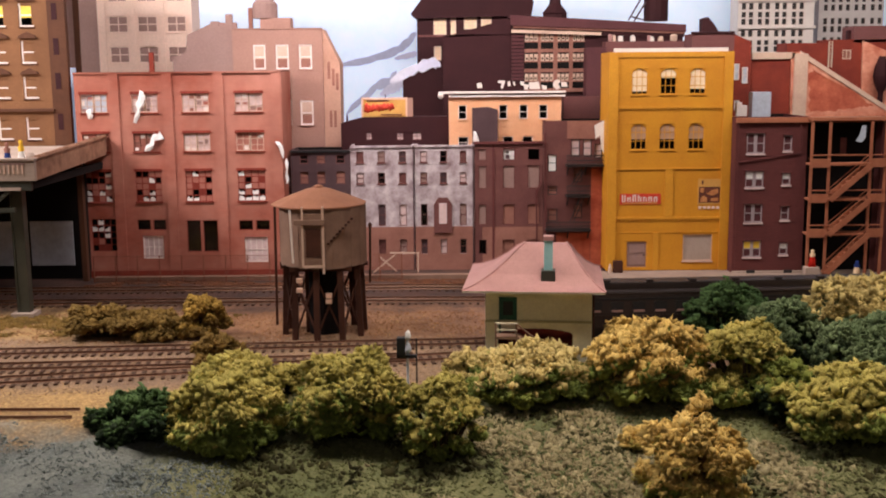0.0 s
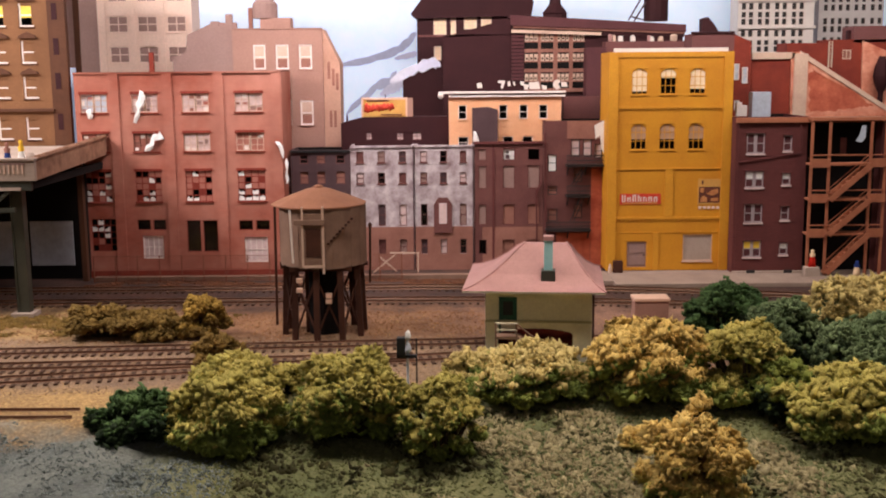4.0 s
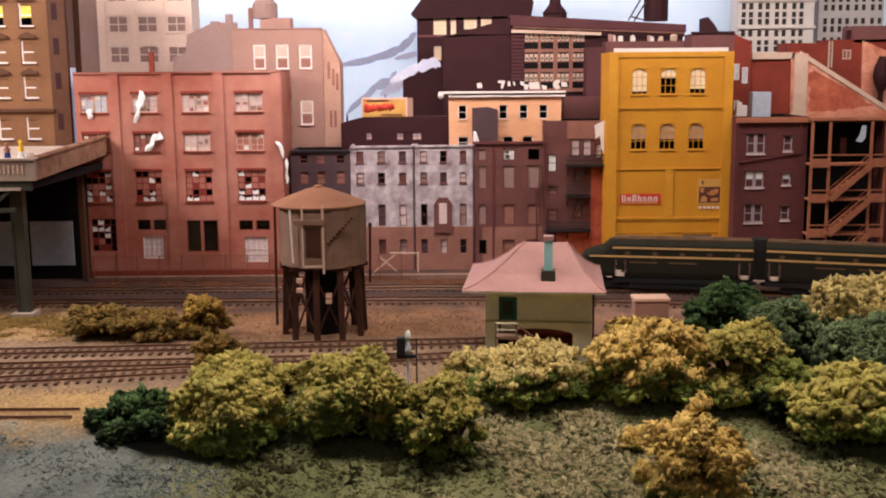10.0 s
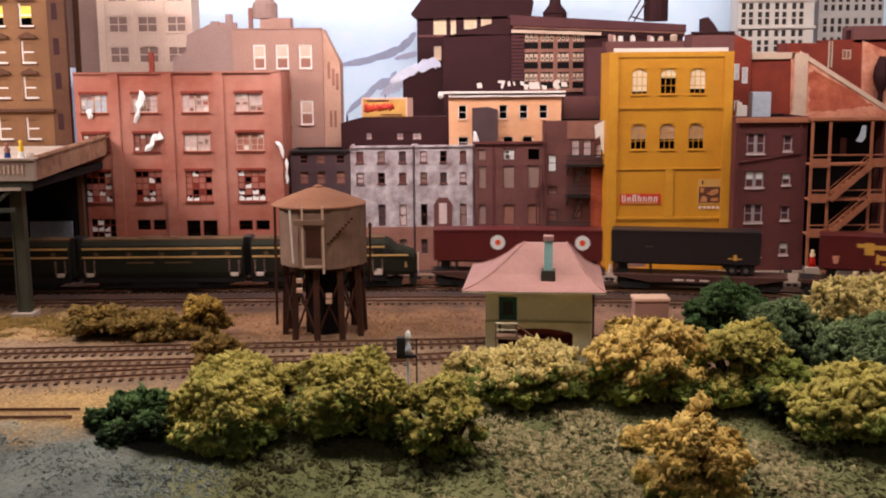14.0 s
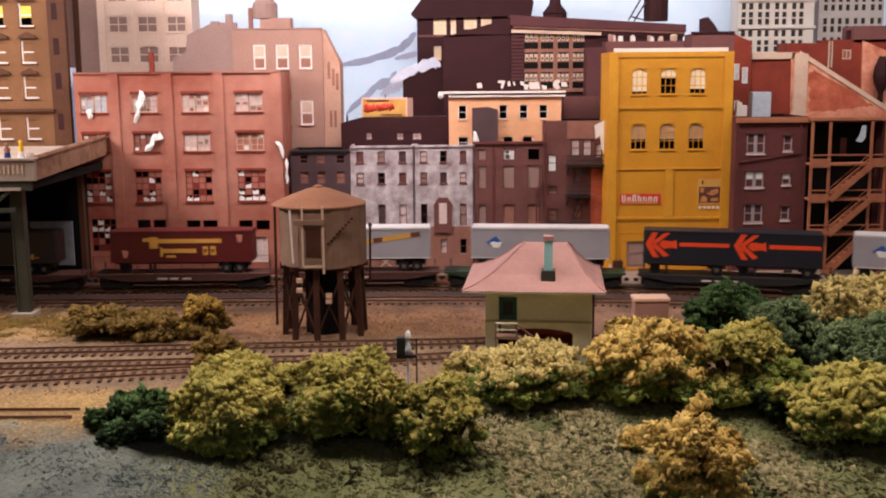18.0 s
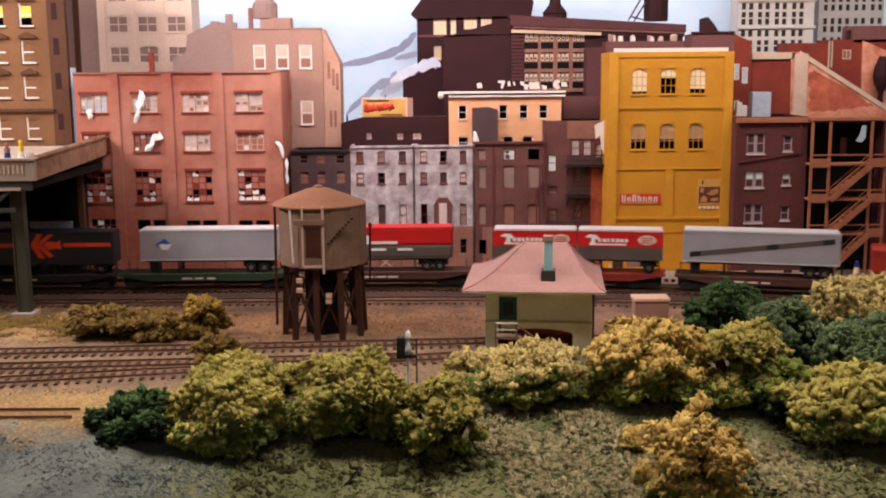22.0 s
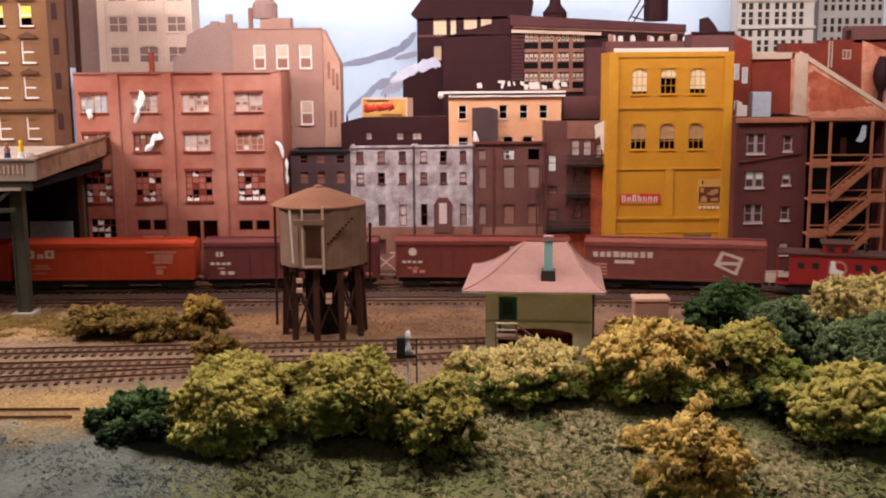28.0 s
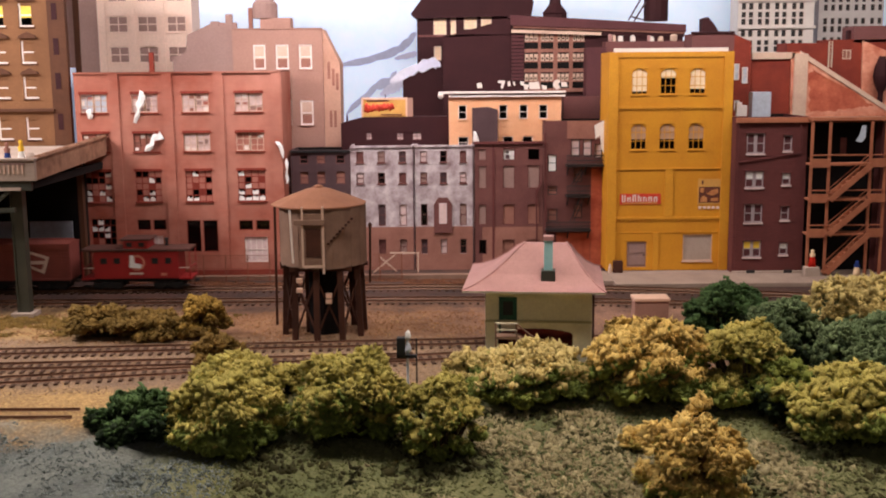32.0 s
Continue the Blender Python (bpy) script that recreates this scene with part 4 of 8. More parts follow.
for za, zb2, xa, xb in ((11.83, 12.99, 14.22, 18.8), (8.32, 9.5, 14.25, 17.04), (4.39, 5.31, 11.94, 17.09)):
    es = part("fire_escape", MB().box(xa, xb, 122.4, 123.9, za - 0.12, za + 0.12), "iron", t, "black iron landing")
    for bx0 in (xa + 0.2, (xa + xb) / 2, xb - 0.2):
        part("bracket", MB().beam((bx0, 122.6, za - 0.1), (bx0, 123.9, za - 1.1), 0.14), "iron", es)
    part("railing", MB().box(xa, xb, 122.4, 122.48, (za + zb2) / 2, (za + zb2) / 2 + 0.09), "iron", es)
    part("railing", MB().box(xa, xb, 122.4, 122.5, zb2, zb2 + 0.1), "iron", es)
    m = MB()
    for i in range(int((xb - xa) / 0.2)):
        m.box(xa + i * 0.2, xa + i * 0.2 + 0.08, 122.4, 122.47, za, zb2)
    part("bars", m, "iron", es)
for a, b in (((14.64, 122.70, 5.30), (16.03, 122.70, 8.50)), ((14.72, 122.70, 9.49), (16.24, 122.70, 11.94))):
    lad = MB().beam(a, b, 0.1).beam((a[0] + 0.4, a[1], a[2]), (b[0] + 0.4, b[1], b[2]), 0.1)
    part("ladder", lad, "iron", t)
solo("hanging_rag", MB().prism([(17.38, 16.42), (18.66, 17.04), (18.74, 12.54), (18.2, 13.84), (18.05, 15.25), (17.54, 14.87)], 122.95, 123.05), "white", "white torn cloth hanging beside the yellow warehouse", "rag", at=(18.3, 123, 15.25))
# handrails of a cellar stair before the whitewashed houses
st = thing("trestle", "pale wooden trestle stand beside the fence", "trestle", at=(-6, 118.4, -0.3))
for a, b in (((-7.76, 118.40, 0.47), (-5.32, 118.40, 2.51)), ((-5.95, 118.40, 2.64), (-2.66, 118.40, 2.61)), ((-7.09, 118.40, 2.20), (-5.22, 118.40, 0.58)), ((-2.79, 118.40, 2.61), (-2.81, 118.40, 0.43))):
    part("bar", MB().beam(a, b, 0.16), "stone_trim", st)

# billboard and low dark block
YB = 127.0
rect = (-11.89, 0.64, 11.21, 16.68)
h = [(-8.94, -8.27, 14.71, 15.57), (-5.34, -4.54, 14.68, 15.54), (-3.48, -2.42, 14.66, 15.59)]
t = shell("low_dark_block", "low dark maroon block with small windows", rect, YB, 4, "maroon", h)
for w in h:
    window(t, w, YB, frame_mat="maroon_light", back="frost", split=(2, 2), w=0.08)
part("roof_slope", MB().prism([(rect[0], rect[3]), (rect[0] + 2.7, rect[3] + 0.7), (rect[1], rect[3] + 0.7), (rect[1], rect[3])], YB, YB + 3), "maroon", t)
bb = (-9.41, -4.10, 17.15, 19.58)
t = thing("billboard", "yellow rooftop billboard with red script on a white frame", "billboard", at=((bb[0] + bb[1]) / 2, YB + 0.6, rect[3] + 0.7))
part("board", MB().box(bb[0], bb[1] + 0.7, YB + 0.5, YB + 0.7, bb[2], bb[3], 0.05), "sign_yellow", t)
part("frame", MB().wall(bb[0] - 0.06, bb[1] + 0.05, bb[2] - 0.06, bb[3] + 0.06, YB + 0.42, 0.07, [(bb[0] + 0.16, bb[1] - 0.16, bb[2] + 0.18, bb[3] - 0.18)]), "beige", t, "tan wooden border")
part("edge_panel", MB().box(bb[1], bb[1] + 0.7, YB + 0.46, YB + 0.5, bb[2], bb[3]), "tan", t)
part("panel", MB().box(bb[0] + 0.3, bb[1] - 0.2, YB + 0.46, YB + 0.5, bb[2] + 0.3, bb[3] - 0.5), "sign_yellow", t)
script = [(bb[0] + 0.35 + 0.21 * i, YB + 0.42, bb[2] + 0.95 + 0.02 * i + (0.6 if i % 2 else -0.1) * (1.3 if i < 3 else 0.85), 0.9 + 0.4 * (i % 3)) for i in range(17)]
part("script", ribbon(script, 0.3, 0.03), "sign_red", t, "red flowing script")
part("lettering", MB().box(bb[0] + 0.6, bb[0] + 3.2, YB + 0.42, YB + 0.46, bb[3] - 0.4, bb[3] - 0.25), "sign_brown", t)
part("lettering", MB().box(bb[0] + 2.2, bb[1] - 0.6, YB + 0.42, YB + 0.46, bb[2] + 0.4, bb[2] + 0.55), "sign_brown", t)
for i in range(5):
    x = bb[0] + i * (bb[1] - bb[0] + 0.7) / 4
    part("strut", MB().box(x - 0.06, x + 0.06, YB + 0.55, YB + 0.7, rect[3] + 0.6, bb[2]), "white_trim", t)
part("lamp_arm", MB().beam((bb[0] + 2.8, YB + 0.4, bb[3]), (bb[0] + 2.8, YB + 0.2, bb[3] + 0.4), 0.1), "slate", t)
solo("chimney_pipe", MB().beam((-11.23, YB + 1, rect[3]), (-11.23, YB + 1, 17.58), 0.22, seg=8), "slate", "thin dark chimney pipe", "chimney", at=(-11.23, YB + 1, rect[3]))

# orange stucco building
YO = 126.0
rect = (0.84, 13.92, 11.20, 19.75)
h = grid([(1.92, 2.9), (6.66, 7.64), (9.03, 10.02), (11.33, 12.32)], [(17.08, 18.71)])
h += [(a, b, 13.72, 15.04) for a, b in ((1.9, 3.09), (7.12, 8.31), (9.43, 10.62))]
t = shell("orange_building", "orange stucco building with a white cornice", rect, YO, 5, "orange", h)
for w in h:
    window(t, w, YO, frame_mat="white_trim", split=(1, 2), w=0.09, sill="orange")
part("cornice", MB().box(-0.37, 14.40, YO - 0.6, YO + 0.3, 20.04, 20.30, 0.05), "white_trim", t, "thin white upper moulding")
part("cornice", MB().box(0.88, 14.34, YO - 0.4, YO - 0.003, 19.62, 19.88, 0.05), "white_trim", t, "white lower moulding")
part("soffit", MB().box(0.94, 14.28, YO - 0.2, YO + 0.3, 19.88, 20.04), "grey_plum", t)
part("bracket", MB().lathe(-0.11, YO - 0.45, [(0.12, 19.49), (0.3, 19.68), (0.36, 19.94), (0.16, 20.07)], 8), "white_trim", t)
ch = (3.53, 6.47, 14.46, 18.50)
solo("roof_house", MB().prism([(ch[0], ch[2] - 2), (ch[1], ch[2] - 2), (ch[1], ch[3] - 0.3), (ch[0] + 1.8, ch[3]), (ch[0], ch[3] - 0.1)], YO - 1.2, YO - 0.1), "slate", "dark slate stair house against the orange wall", "roof house", at=(ch[0], YO - 1, ch[2] - 2))

rag([(3.65, 15.80), (3.91, 15.73), (4.17, 15.08), (4.36, 14.42), (3.77, 14.36), (3.58, 14.76)], 124.7)

# dark upper town
YW = 136.0
rect = (0.23, 8.75, 10.30, 28.41)
t = shell("dark_warehouse", "huge dark maroon warehouse with ranks of windows", (0.22, 30.07, 8.04, 27.09), YW, 8, "maroon", [])
x0, x1, z0, z1 = 8.75, 20.83, 8.05, 27.09
bays = [(10.36, 12.05), (12.33, 14.02), (14.38, 15.93), (16.28, 17.83)]
storeys = [(25.24, 27.18), (22.81, 24.76), (20.37, 22.32)]
for c, d in storeys:
    for a, b in bays:
        # Box on the wall face, coloured black like the shade of an opening.
        bay = part("window", MB().box(a, b, YW - 0.1, YW - 0.004, c, d), "shade_black", t, "flat black box for an unlit opening, pale upper lights")
        for k in range(3):
            w = (b - a) / 3
            part("pane", MB().wall(a + k * w + 0.06, a + k * w + w - 0.06, c + (d - c) * 0.5, d - 0.12, YW - 0.2, 0.09, [(a + k * w + 0.16, a + k * w + w - 0.16, c + (d - c) * 0.58, c + (d - c) * 0.72)]), "stone_trim", bay)
        part("sash", MB().box(a, b, YW - 0.16, YW - 0.105, c + (d - c) * 0.42, c + (d - c) * 0.5), "rose", bay)
for z in [24.83, 22.39, 19.95]:
    for a, b in bays:
        part("sill_band", MB().box(a, b + 0.05, YW - 0.3, YW - 0.004, z, z + 0.44, 0.04), "rose", t)
for a, b in [(12.05, 12.37), (13.95, 14.45), (15.93, 16.35)]:
    band(t, "pier", a, b, YW, 0.42, 19.95, 27.24, "rose")
part("frieze", MB().prism([(8.69, 27.26), (19.80, 26.82), (19.80, 27.20), (8.69, 27.64)], YW - 0.8, YW - 0.72), "stone_trim", t, "pale stone frieze")
part("gable", MB().prism([(0.28, 26.8), (8.73, 27.0), (8.73, 29.2), (7.68, 28.8)], YW, YW + 6), "maroon", t)
part("cornice", MB().prism([(8.59, 28.1), (30.3, 27.2), (30.27, 28.06), (8.59, 29.41)], YW - 0.7, YW + 6), "maroon_mid", t, "deep maroon cornice")
part("cornice", MB().prism([(8.9, 27.85), (30.2, 26.95), (30.2, 27.2), (8.9, 28.1)], YW - 0.5, YW - 0.01), "rose", t)
part("soffit_band", MB().prism([(8.9, 27.1), (30.2, 26.6), (30.2, 26.95), (8.9, 27.85)], YW - 0.25, YW - 0.01), "maroon", t)
for k in range(13):
    z = 21.42 + k * 0.438
    part("quoin", MB().box(8.74, 10.29, YW - 0.34, YW - 0.004, z, z + 0.315, 0.03), "maroon_mid", t)
solo("roof_spire", MB().lathe(14.43, YW + 3, [(1.5, 29.16), (1.5, 29.58), (1.6, 29.72), (0.75, 30.84), (0.6, 32.23)], 12), "maroon", "dark bell-shaped roof spire", "spire", at=(14.43, YW + 3, 29.16))
YU = 142.0
rect = (-3.13, 11.71, 12.73, 29.67)
h = [(-0.99, 0.69, 27.27, 29.78), (1.21, 1.94, 27.26, 29.77), (2.96, 4.64, 27.95, 29.74), (5.16, 6.55, 27.94, 29.73), (-0.95, 0.00, 24.02, 25.82)]
t = shell("dark_mansion", "dark maroon tower block with arched cream windows", (-3.13, 11.71, 12.73, 30.24), YU, 6, "maroon", h)
for w in h:
    window(t, w, YU, frame_mat="cream", back="cream_blind", split=(3, 4), w=0.1)
part("roof", MB().prism([(-3.9, 29.95), (-3.1, 29.3), (11.67, 29.61), (11.95, 31.32), (10.93, 33.46), (-1.09, 33.56)], YU - 0.6, YU + 6), "maroon", t)
band(t, "string_course", -3.06, 1.42, YU, 0.2, 26.99, 27.28, "maroon_light")
t = solo("dark_shed", MB().prism([(-5.08, 13.03), (0.59, 12.98), (0.63, 22.92), (-2.83, 22.67), (-4.94, 21.54)], YU - 3, YU - 0.5), "maroon", "dark maroon shed under a smoke plume", "shed", at=(-2.32, YU - 3, 13.01))
YV = 133.0
rect = (14.77, 19.44, 10.47, 19.49)
shell("grey_plum_block", "small grey-plum block behind the row houses", rect, YV - 1.5, 3, "maroon_light")
rect = (17.58, 30.77, 10.40, 26.11)
shell("maroon_block", "maroon block behind the yellow warehouse", (17.73, 20.16, 10.45, 25.34), YV, 3, "maroon_mid")
shell("maroon_block", "maroon block with a plain parapet above the yellow warehouse", (20.02, 30.71, 10.39, 26.02), YV, 3, "maroon_light")
wt = thing("rooftop_water_tower", "dark maroon rooftop water tower on steel legs", "water tower", at=(26.58, YW + 3, 28.23))
part("tank", MB().lathe(27.22, YW + 3, [(1.55, 28.63), (1.55, 32.26), (0.2, 34.07)], 14), "maroon", wt)
for a, b in (((23.58, 138.00, 28.75), (25.36, 138.00, 31.79)), ((24.29, 138.00, 28.61), (25.73, 138.00, 30.96)), ((24.00, 138.00, 29.17), (25.57, 138.00, 28.74))):
    part("strut", MB().beam(a, b, 0.18), "slate", wt)
# bits of white junk along the roof line
rng = random.Random(8)


def pot(x, y, z0, z1, s):
    """A squat pot or a broken stub of masonry."""
    if rng.random() < 0.5:
        m = MB().lathe(x, y, [(s * 0.45, z0), (s * 0.6, z1 - s * 0.2), (s * 0.35, z1)], 8)
    else:
        m = MB().prism([(x - s * 0.5, z0), (x + s * 0.55, z0), (x + s * 0.5, z1 - s * rng.uniform(0.1, 0.6)), (x, z1), (x - s * 0.45, z1 - s * rng.uniform(0, 0.5))], y - 0.2, y + 0.2)
    solo("chimney_pot", m, rng.choice(("white_trim", "stone_trim", "roof_pink")), "small whitish chimney pot on a roof edge", "chimney pot", at=(x, y, z0), group="chimney pots")


x = 20.87
while x < 29.59:
    s = rng.uniform(0.3, 0.85)
    pot(x, YW - 1, 25.74, 26.56 + s * rng.uniform(0.2, 0.9), s)
    x += s * rng.uniform(1.0, 3.4)
sign = thing("roof_letters", "row of battered whitish roof sign letters, partly fallen", "sign", at=(9.23, 128, 19.5))
part("stay", MB().box(4.10, 14.76, 128.1, 128.2, 19.6, 20.1), "maroon", sign)
for pts in ([(4.17, 21.18), (4.70, 21.24), (4.83, 20.65), (4.23, 20.65)],
            [(6.63, 21.49), (7.50, 21.48), (7.23, 20.56), (6.96, 20.63), (7.10, 21.15), (6.70, 21.22)],
            [(7.76, 21.34), (8.03, 21.41), (8.16, 20.88), (7.83, 20.82)],
            [(8.43, 21.34), (8.63, 21.34), (8.70, 20.88), (8.50, 20.88)],
            [(9.23, 21.40), (9.76, 21.33), (9.69, 20.87), (9.36, 20.94)],
            [(9.69, 21.06), (10.29, 20.99), (10.16, 20.40), (9.76, 20.47)],
            [(10.29, 21.26), (11.42, 21.31), (11.63, 20.46), (10.36, 20.47)],
            [(11.76, 20.98), (12.43, 20.78), (12.36, 20.38), (11.90, 20.45)],
            [(13.16, 21.23), (13.55, 21.56), (14.02, 21.36), (13.76, 21.03), (14.03, 20.57), (13.56, 20.37), (13.16, 20.77)],
            [(14.09, 21.29), (14.75, 21.22), (14.83, 20.69), (14.16, 20.70)]):
    part("letter", MB().prism(list(pts), 127.9, 128.08), "white_trim", sign)


# tan and cream blocks
YN = 129.0
rect = (-24.66, -14.04, 11.15, 27.67)
h = grid([(-22.25, -20.78), (-19.58, -18.04), (-16.84, -15.3)], [(23.02, 25.91)]) + [(-16.84, -15.29, 16.40, 19.34), (-18.73, -17.92, 16.42, 19.37)]
t = shell("tan_block", "tan rendered block with white sash windows", rect, YN, 5, "tan", h, roof="taupe")
for w in h:
    window(t, w, YN, frame_mat="white_trim", back="rose", blind=("stone_trim", 0.42), split=(1, 2), w=0.2, sill="tan")
# Flat side panel: lighter tan for light, top sloped to imitate perspective.
part("side_wall", MB().prism([(rect[1], rect[2]), (-12.11, rect[2]), (-12.05, 23.68), (rect[1], rect[3])], YN + 0.4, YN + 4.5), "tan_lit", t, "side panel in lighter tan, top sloped as drawn perspective")
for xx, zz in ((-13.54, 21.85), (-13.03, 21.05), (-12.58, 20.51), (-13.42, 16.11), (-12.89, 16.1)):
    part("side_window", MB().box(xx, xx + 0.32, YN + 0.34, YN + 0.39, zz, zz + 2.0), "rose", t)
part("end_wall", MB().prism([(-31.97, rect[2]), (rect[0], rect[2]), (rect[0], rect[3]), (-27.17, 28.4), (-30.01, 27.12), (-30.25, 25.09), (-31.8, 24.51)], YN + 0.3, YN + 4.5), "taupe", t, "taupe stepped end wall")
part("coping", MB().box(rect[0], rect[1], YN - 0.12, YN + 0.3, rect[3] - 0.02, rect[3] + 0.14, 0.04), "tan", t)
cy = YN + 2
solo("roof_tank", MB().lathe(-20.98, cy, [(1.5, 29.02), (1.5, 30.67), (0.9, 31.39), (0.2, 31.59)], 14), "taupe", "taupe domed roof tank", "roof tank", at=(-20.98, cy, 29.02))
solo("roof_house", MB().box(-21.43, -17.79, cy - 1.2, cy + 1, 27.5, 29.02, 0.05), "tan", "tan roof house under the tank", "roof house", at=(-19.61, cy, 27.5))
solo("chimney", MB().box(-22.96, -22.49, cy - 0.3, cy + 0.3, 27.52, 30.29, 0.04), "rose", "slim rose brick chimney beside the tank", "chimney", at=(-22.76, cy, 27.52))
for a, b, tp, dy in ((372, 386, 38, 0.1), (398, 409, 26, 0), (386, 416, 40, 0.2)):
    solo("chimney", MB().box(-27.38 + (a - 372) * 0.0693, -27.38 + (b - 372) * 0.0693, YN + 1 + dy, YN + 1.8 + dy, 26.59, 28.56 + (40 - tp) * 0.068, 0.04), "taupe", "taupe rendered chimney on the roof", "chimney", at=(-26.17, YN + 1.4, 26.59))
YC = 136.0
rect = (-42.61, -31.02, 10.67, 34.36)
h = grid([(-41.29, -38.83), (-37.71, -35.18), (-34.05, -31.6)], [(27.67, 29.73), (23.94, 26.01), (31.37, 33.41)])
t = shell("cream_tower", "tall cream stone office block with paired windows", rect, YC, 5, "cream", h)
for w in h:
    window(t, w, YC, frame_mat="cream", back="taupe", split=(2, 2), w=0.16, sill="cream")
for x in [-41.92, -38.27, -34.62, -31.18]:
    band(t, "pier", x - 0.32, x + 0.32, YC, 0.16, rect[2], rect[3], "cream")
part("end_wall", MB().box(-45.38, rect[0], YC + 0.2, YC + 5, rect[2], rect[3]), "taupe", t, "plain taupe end wall")
solo("chimney", MB().box(-33.23, -32.72, YR + 2.8, YR + 3.4, 22.06, 25.04, 0.04), "rust_brick", "slim brown chimney on the factory roof", "chimney", at=(-32.98, YR + 3, 22.06))

# right-hand upper town
YG = 126.0
t = thing("rust_gable_house", "faded rust-red gabled building with pale stone trim", "building", at=(44.01, YG, 10.87))
zb = 10.87
part("wall", MB().prism([(35.97, zb), (40.7, zb), (40.55, 23.73), (35.86, 23.64)], YG, YG + 4), "rust_brick", t)
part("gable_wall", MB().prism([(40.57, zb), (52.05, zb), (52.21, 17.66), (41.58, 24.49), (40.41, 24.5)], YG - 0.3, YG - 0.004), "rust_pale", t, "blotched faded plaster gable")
part("coping", MB().beam((41.32, 125.78, 24.36), (51.86, 125.78, 17.81), 0.5, 0.5), "stone_trim", t)
part("pier", MB().box(40.7, 42.27, YG - 0.55, YG - 0.3, zb, 24.3, 0.05), "stone_trim", t, "pale stone corner pier")
part("coping", MB().box(35.85, 41.21, YG - 0.3, YG + 4, 23.68, 24.45, 0.05), "stone_trim", t)
cn = [(42.67, 17.74), (45.32, 17.72), (48.61, 18.09), (50.22, 18.2), (47.84, 19.72), (43.1, 22.42), (42.47, 22.04)]
rough = []
for (ax, az), (bx2, bz2) in zip(cn, cn[1:] + cn[:1]):
    rough += [(ax + (bx2 - ax) * k / 7 + 0.22 * fbm(ax + k, az, 1.3), az + (bz2 - az) * k / 7 + 0.22 * fbm(ax, az + k, 1.3)) for k in range(7)]
part("patch", MB().prism(rough, YG - 0.315, YG - 0.3), "rust_mid", t, "darker rust patch of bare plaster")
solo("roof_house", MB().box(35.41, 37.55, YG - 2.6, YG - 1, 16.84, 19.99, 0.06), "frost_blue", "pale grey hut on the roof", "roof house", at=(36.45, YG - 2, 16.84))
for a, z in ((1302, 182), (1311, 187)):
    solo("roof_vent", MB().box(33.15 + (a - 1302) * 0.065, 33.15 + (a - 1302) * 0.065 + 0.62, 121.6, 122.2, 17.34, 17.34 + (206 - z) * 0.065, 0.05), "white_trim", "small pale roof vent box", "vent", at=(33.55, 122, 17.34))
YH = 124.5
rect = (28.60, 33.41, 11.12, 26.59)
t = shell("brown_block", "reddish brown block behind the yellow warehouse", rect, YH, 4, "maroon_light")
# Brighter colour on this side imitates light falling on it.
part("end_wall", MB().prism([(rect[1], rect[2]), (35.61, rect[2]), (35.43, 25.66), (rect[1], rect[3])], YH + 0.3, YH + 3.8), "rust_brick", t, "end wall coloured rust-brown as if lit")
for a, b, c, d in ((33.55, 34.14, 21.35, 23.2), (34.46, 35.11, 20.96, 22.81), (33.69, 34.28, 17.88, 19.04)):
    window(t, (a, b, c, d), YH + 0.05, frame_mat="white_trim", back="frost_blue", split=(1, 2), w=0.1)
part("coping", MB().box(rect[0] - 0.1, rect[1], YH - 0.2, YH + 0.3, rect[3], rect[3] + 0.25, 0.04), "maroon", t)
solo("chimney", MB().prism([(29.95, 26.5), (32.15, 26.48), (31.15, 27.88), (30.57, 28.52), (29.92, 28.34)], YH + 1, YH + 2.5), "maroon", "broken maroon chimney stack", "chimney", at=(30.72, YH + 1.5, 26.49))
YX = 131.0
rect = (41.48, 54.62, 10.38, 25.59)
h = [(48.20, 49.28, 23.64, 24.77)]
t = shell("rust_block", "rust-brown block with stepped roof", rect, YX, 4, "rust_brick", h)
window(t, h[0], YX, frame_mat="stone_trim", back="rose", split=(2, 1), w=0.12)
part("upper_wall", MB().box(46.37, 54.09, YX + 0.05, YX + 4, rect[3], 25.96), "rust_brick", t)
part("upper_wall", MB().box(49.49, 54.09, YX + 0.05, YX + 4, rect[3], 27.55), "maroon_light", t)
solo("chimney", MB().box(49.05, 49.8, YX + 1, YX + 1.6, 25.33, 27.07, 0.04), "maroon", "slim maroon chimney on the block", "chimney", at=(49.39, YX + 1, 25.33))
# Salmon panel puts the block's lit side into colour.
part("end_wall", MB().prism([(50.77, rect[2]), (rect[1], rect[2]), (rect[1], 24.07), (50.48, 25.83)], YX - 0.3, YX - 0.004), "rust_pale", t, "end wall coloured salmon as if lit")
lad = part("ladder", MB().box(46.41, 46.48 + 0.06, YX - 0.25, YX - 0.15, 22.65, 25.79).box(46.82, 46.88 + 0.06, YX - 0.25, YX - 0.15, 22.65, 25.79), "stone_trim", t, "pale wall ladder")
for k in range(9):
    z = 22.79 + k * 0.36
    part("rung", MB().box(46.48, 46.82, YX - 0.22, YX - 0.16, z, z + 0.1), "stone_trim", lad)
solo("smokestack", MB().lathe(52.42, YX - 1.5, [(0.32, 10.47), (0.3, 19.61), (0.75, 20.61), (0.95, 21.61), (0.8, 22.74), (0.35, 23.93)], 12), "maroon", "dark maroon smokestack with a bulging cap", "chimney", at=(52.42, YX - 1.5, 10.47))
YZ = 146.0
rect = (39.53, 49.66, 16.67, 33.77)
cols = [(40.02, 40.62), (40.99, 41.60), (42.20, 42.80), (43.18, 43.78), (44.46, 45.06), (45.44, 46.04), (46.72, 47.32), (47.70, 48.30)]
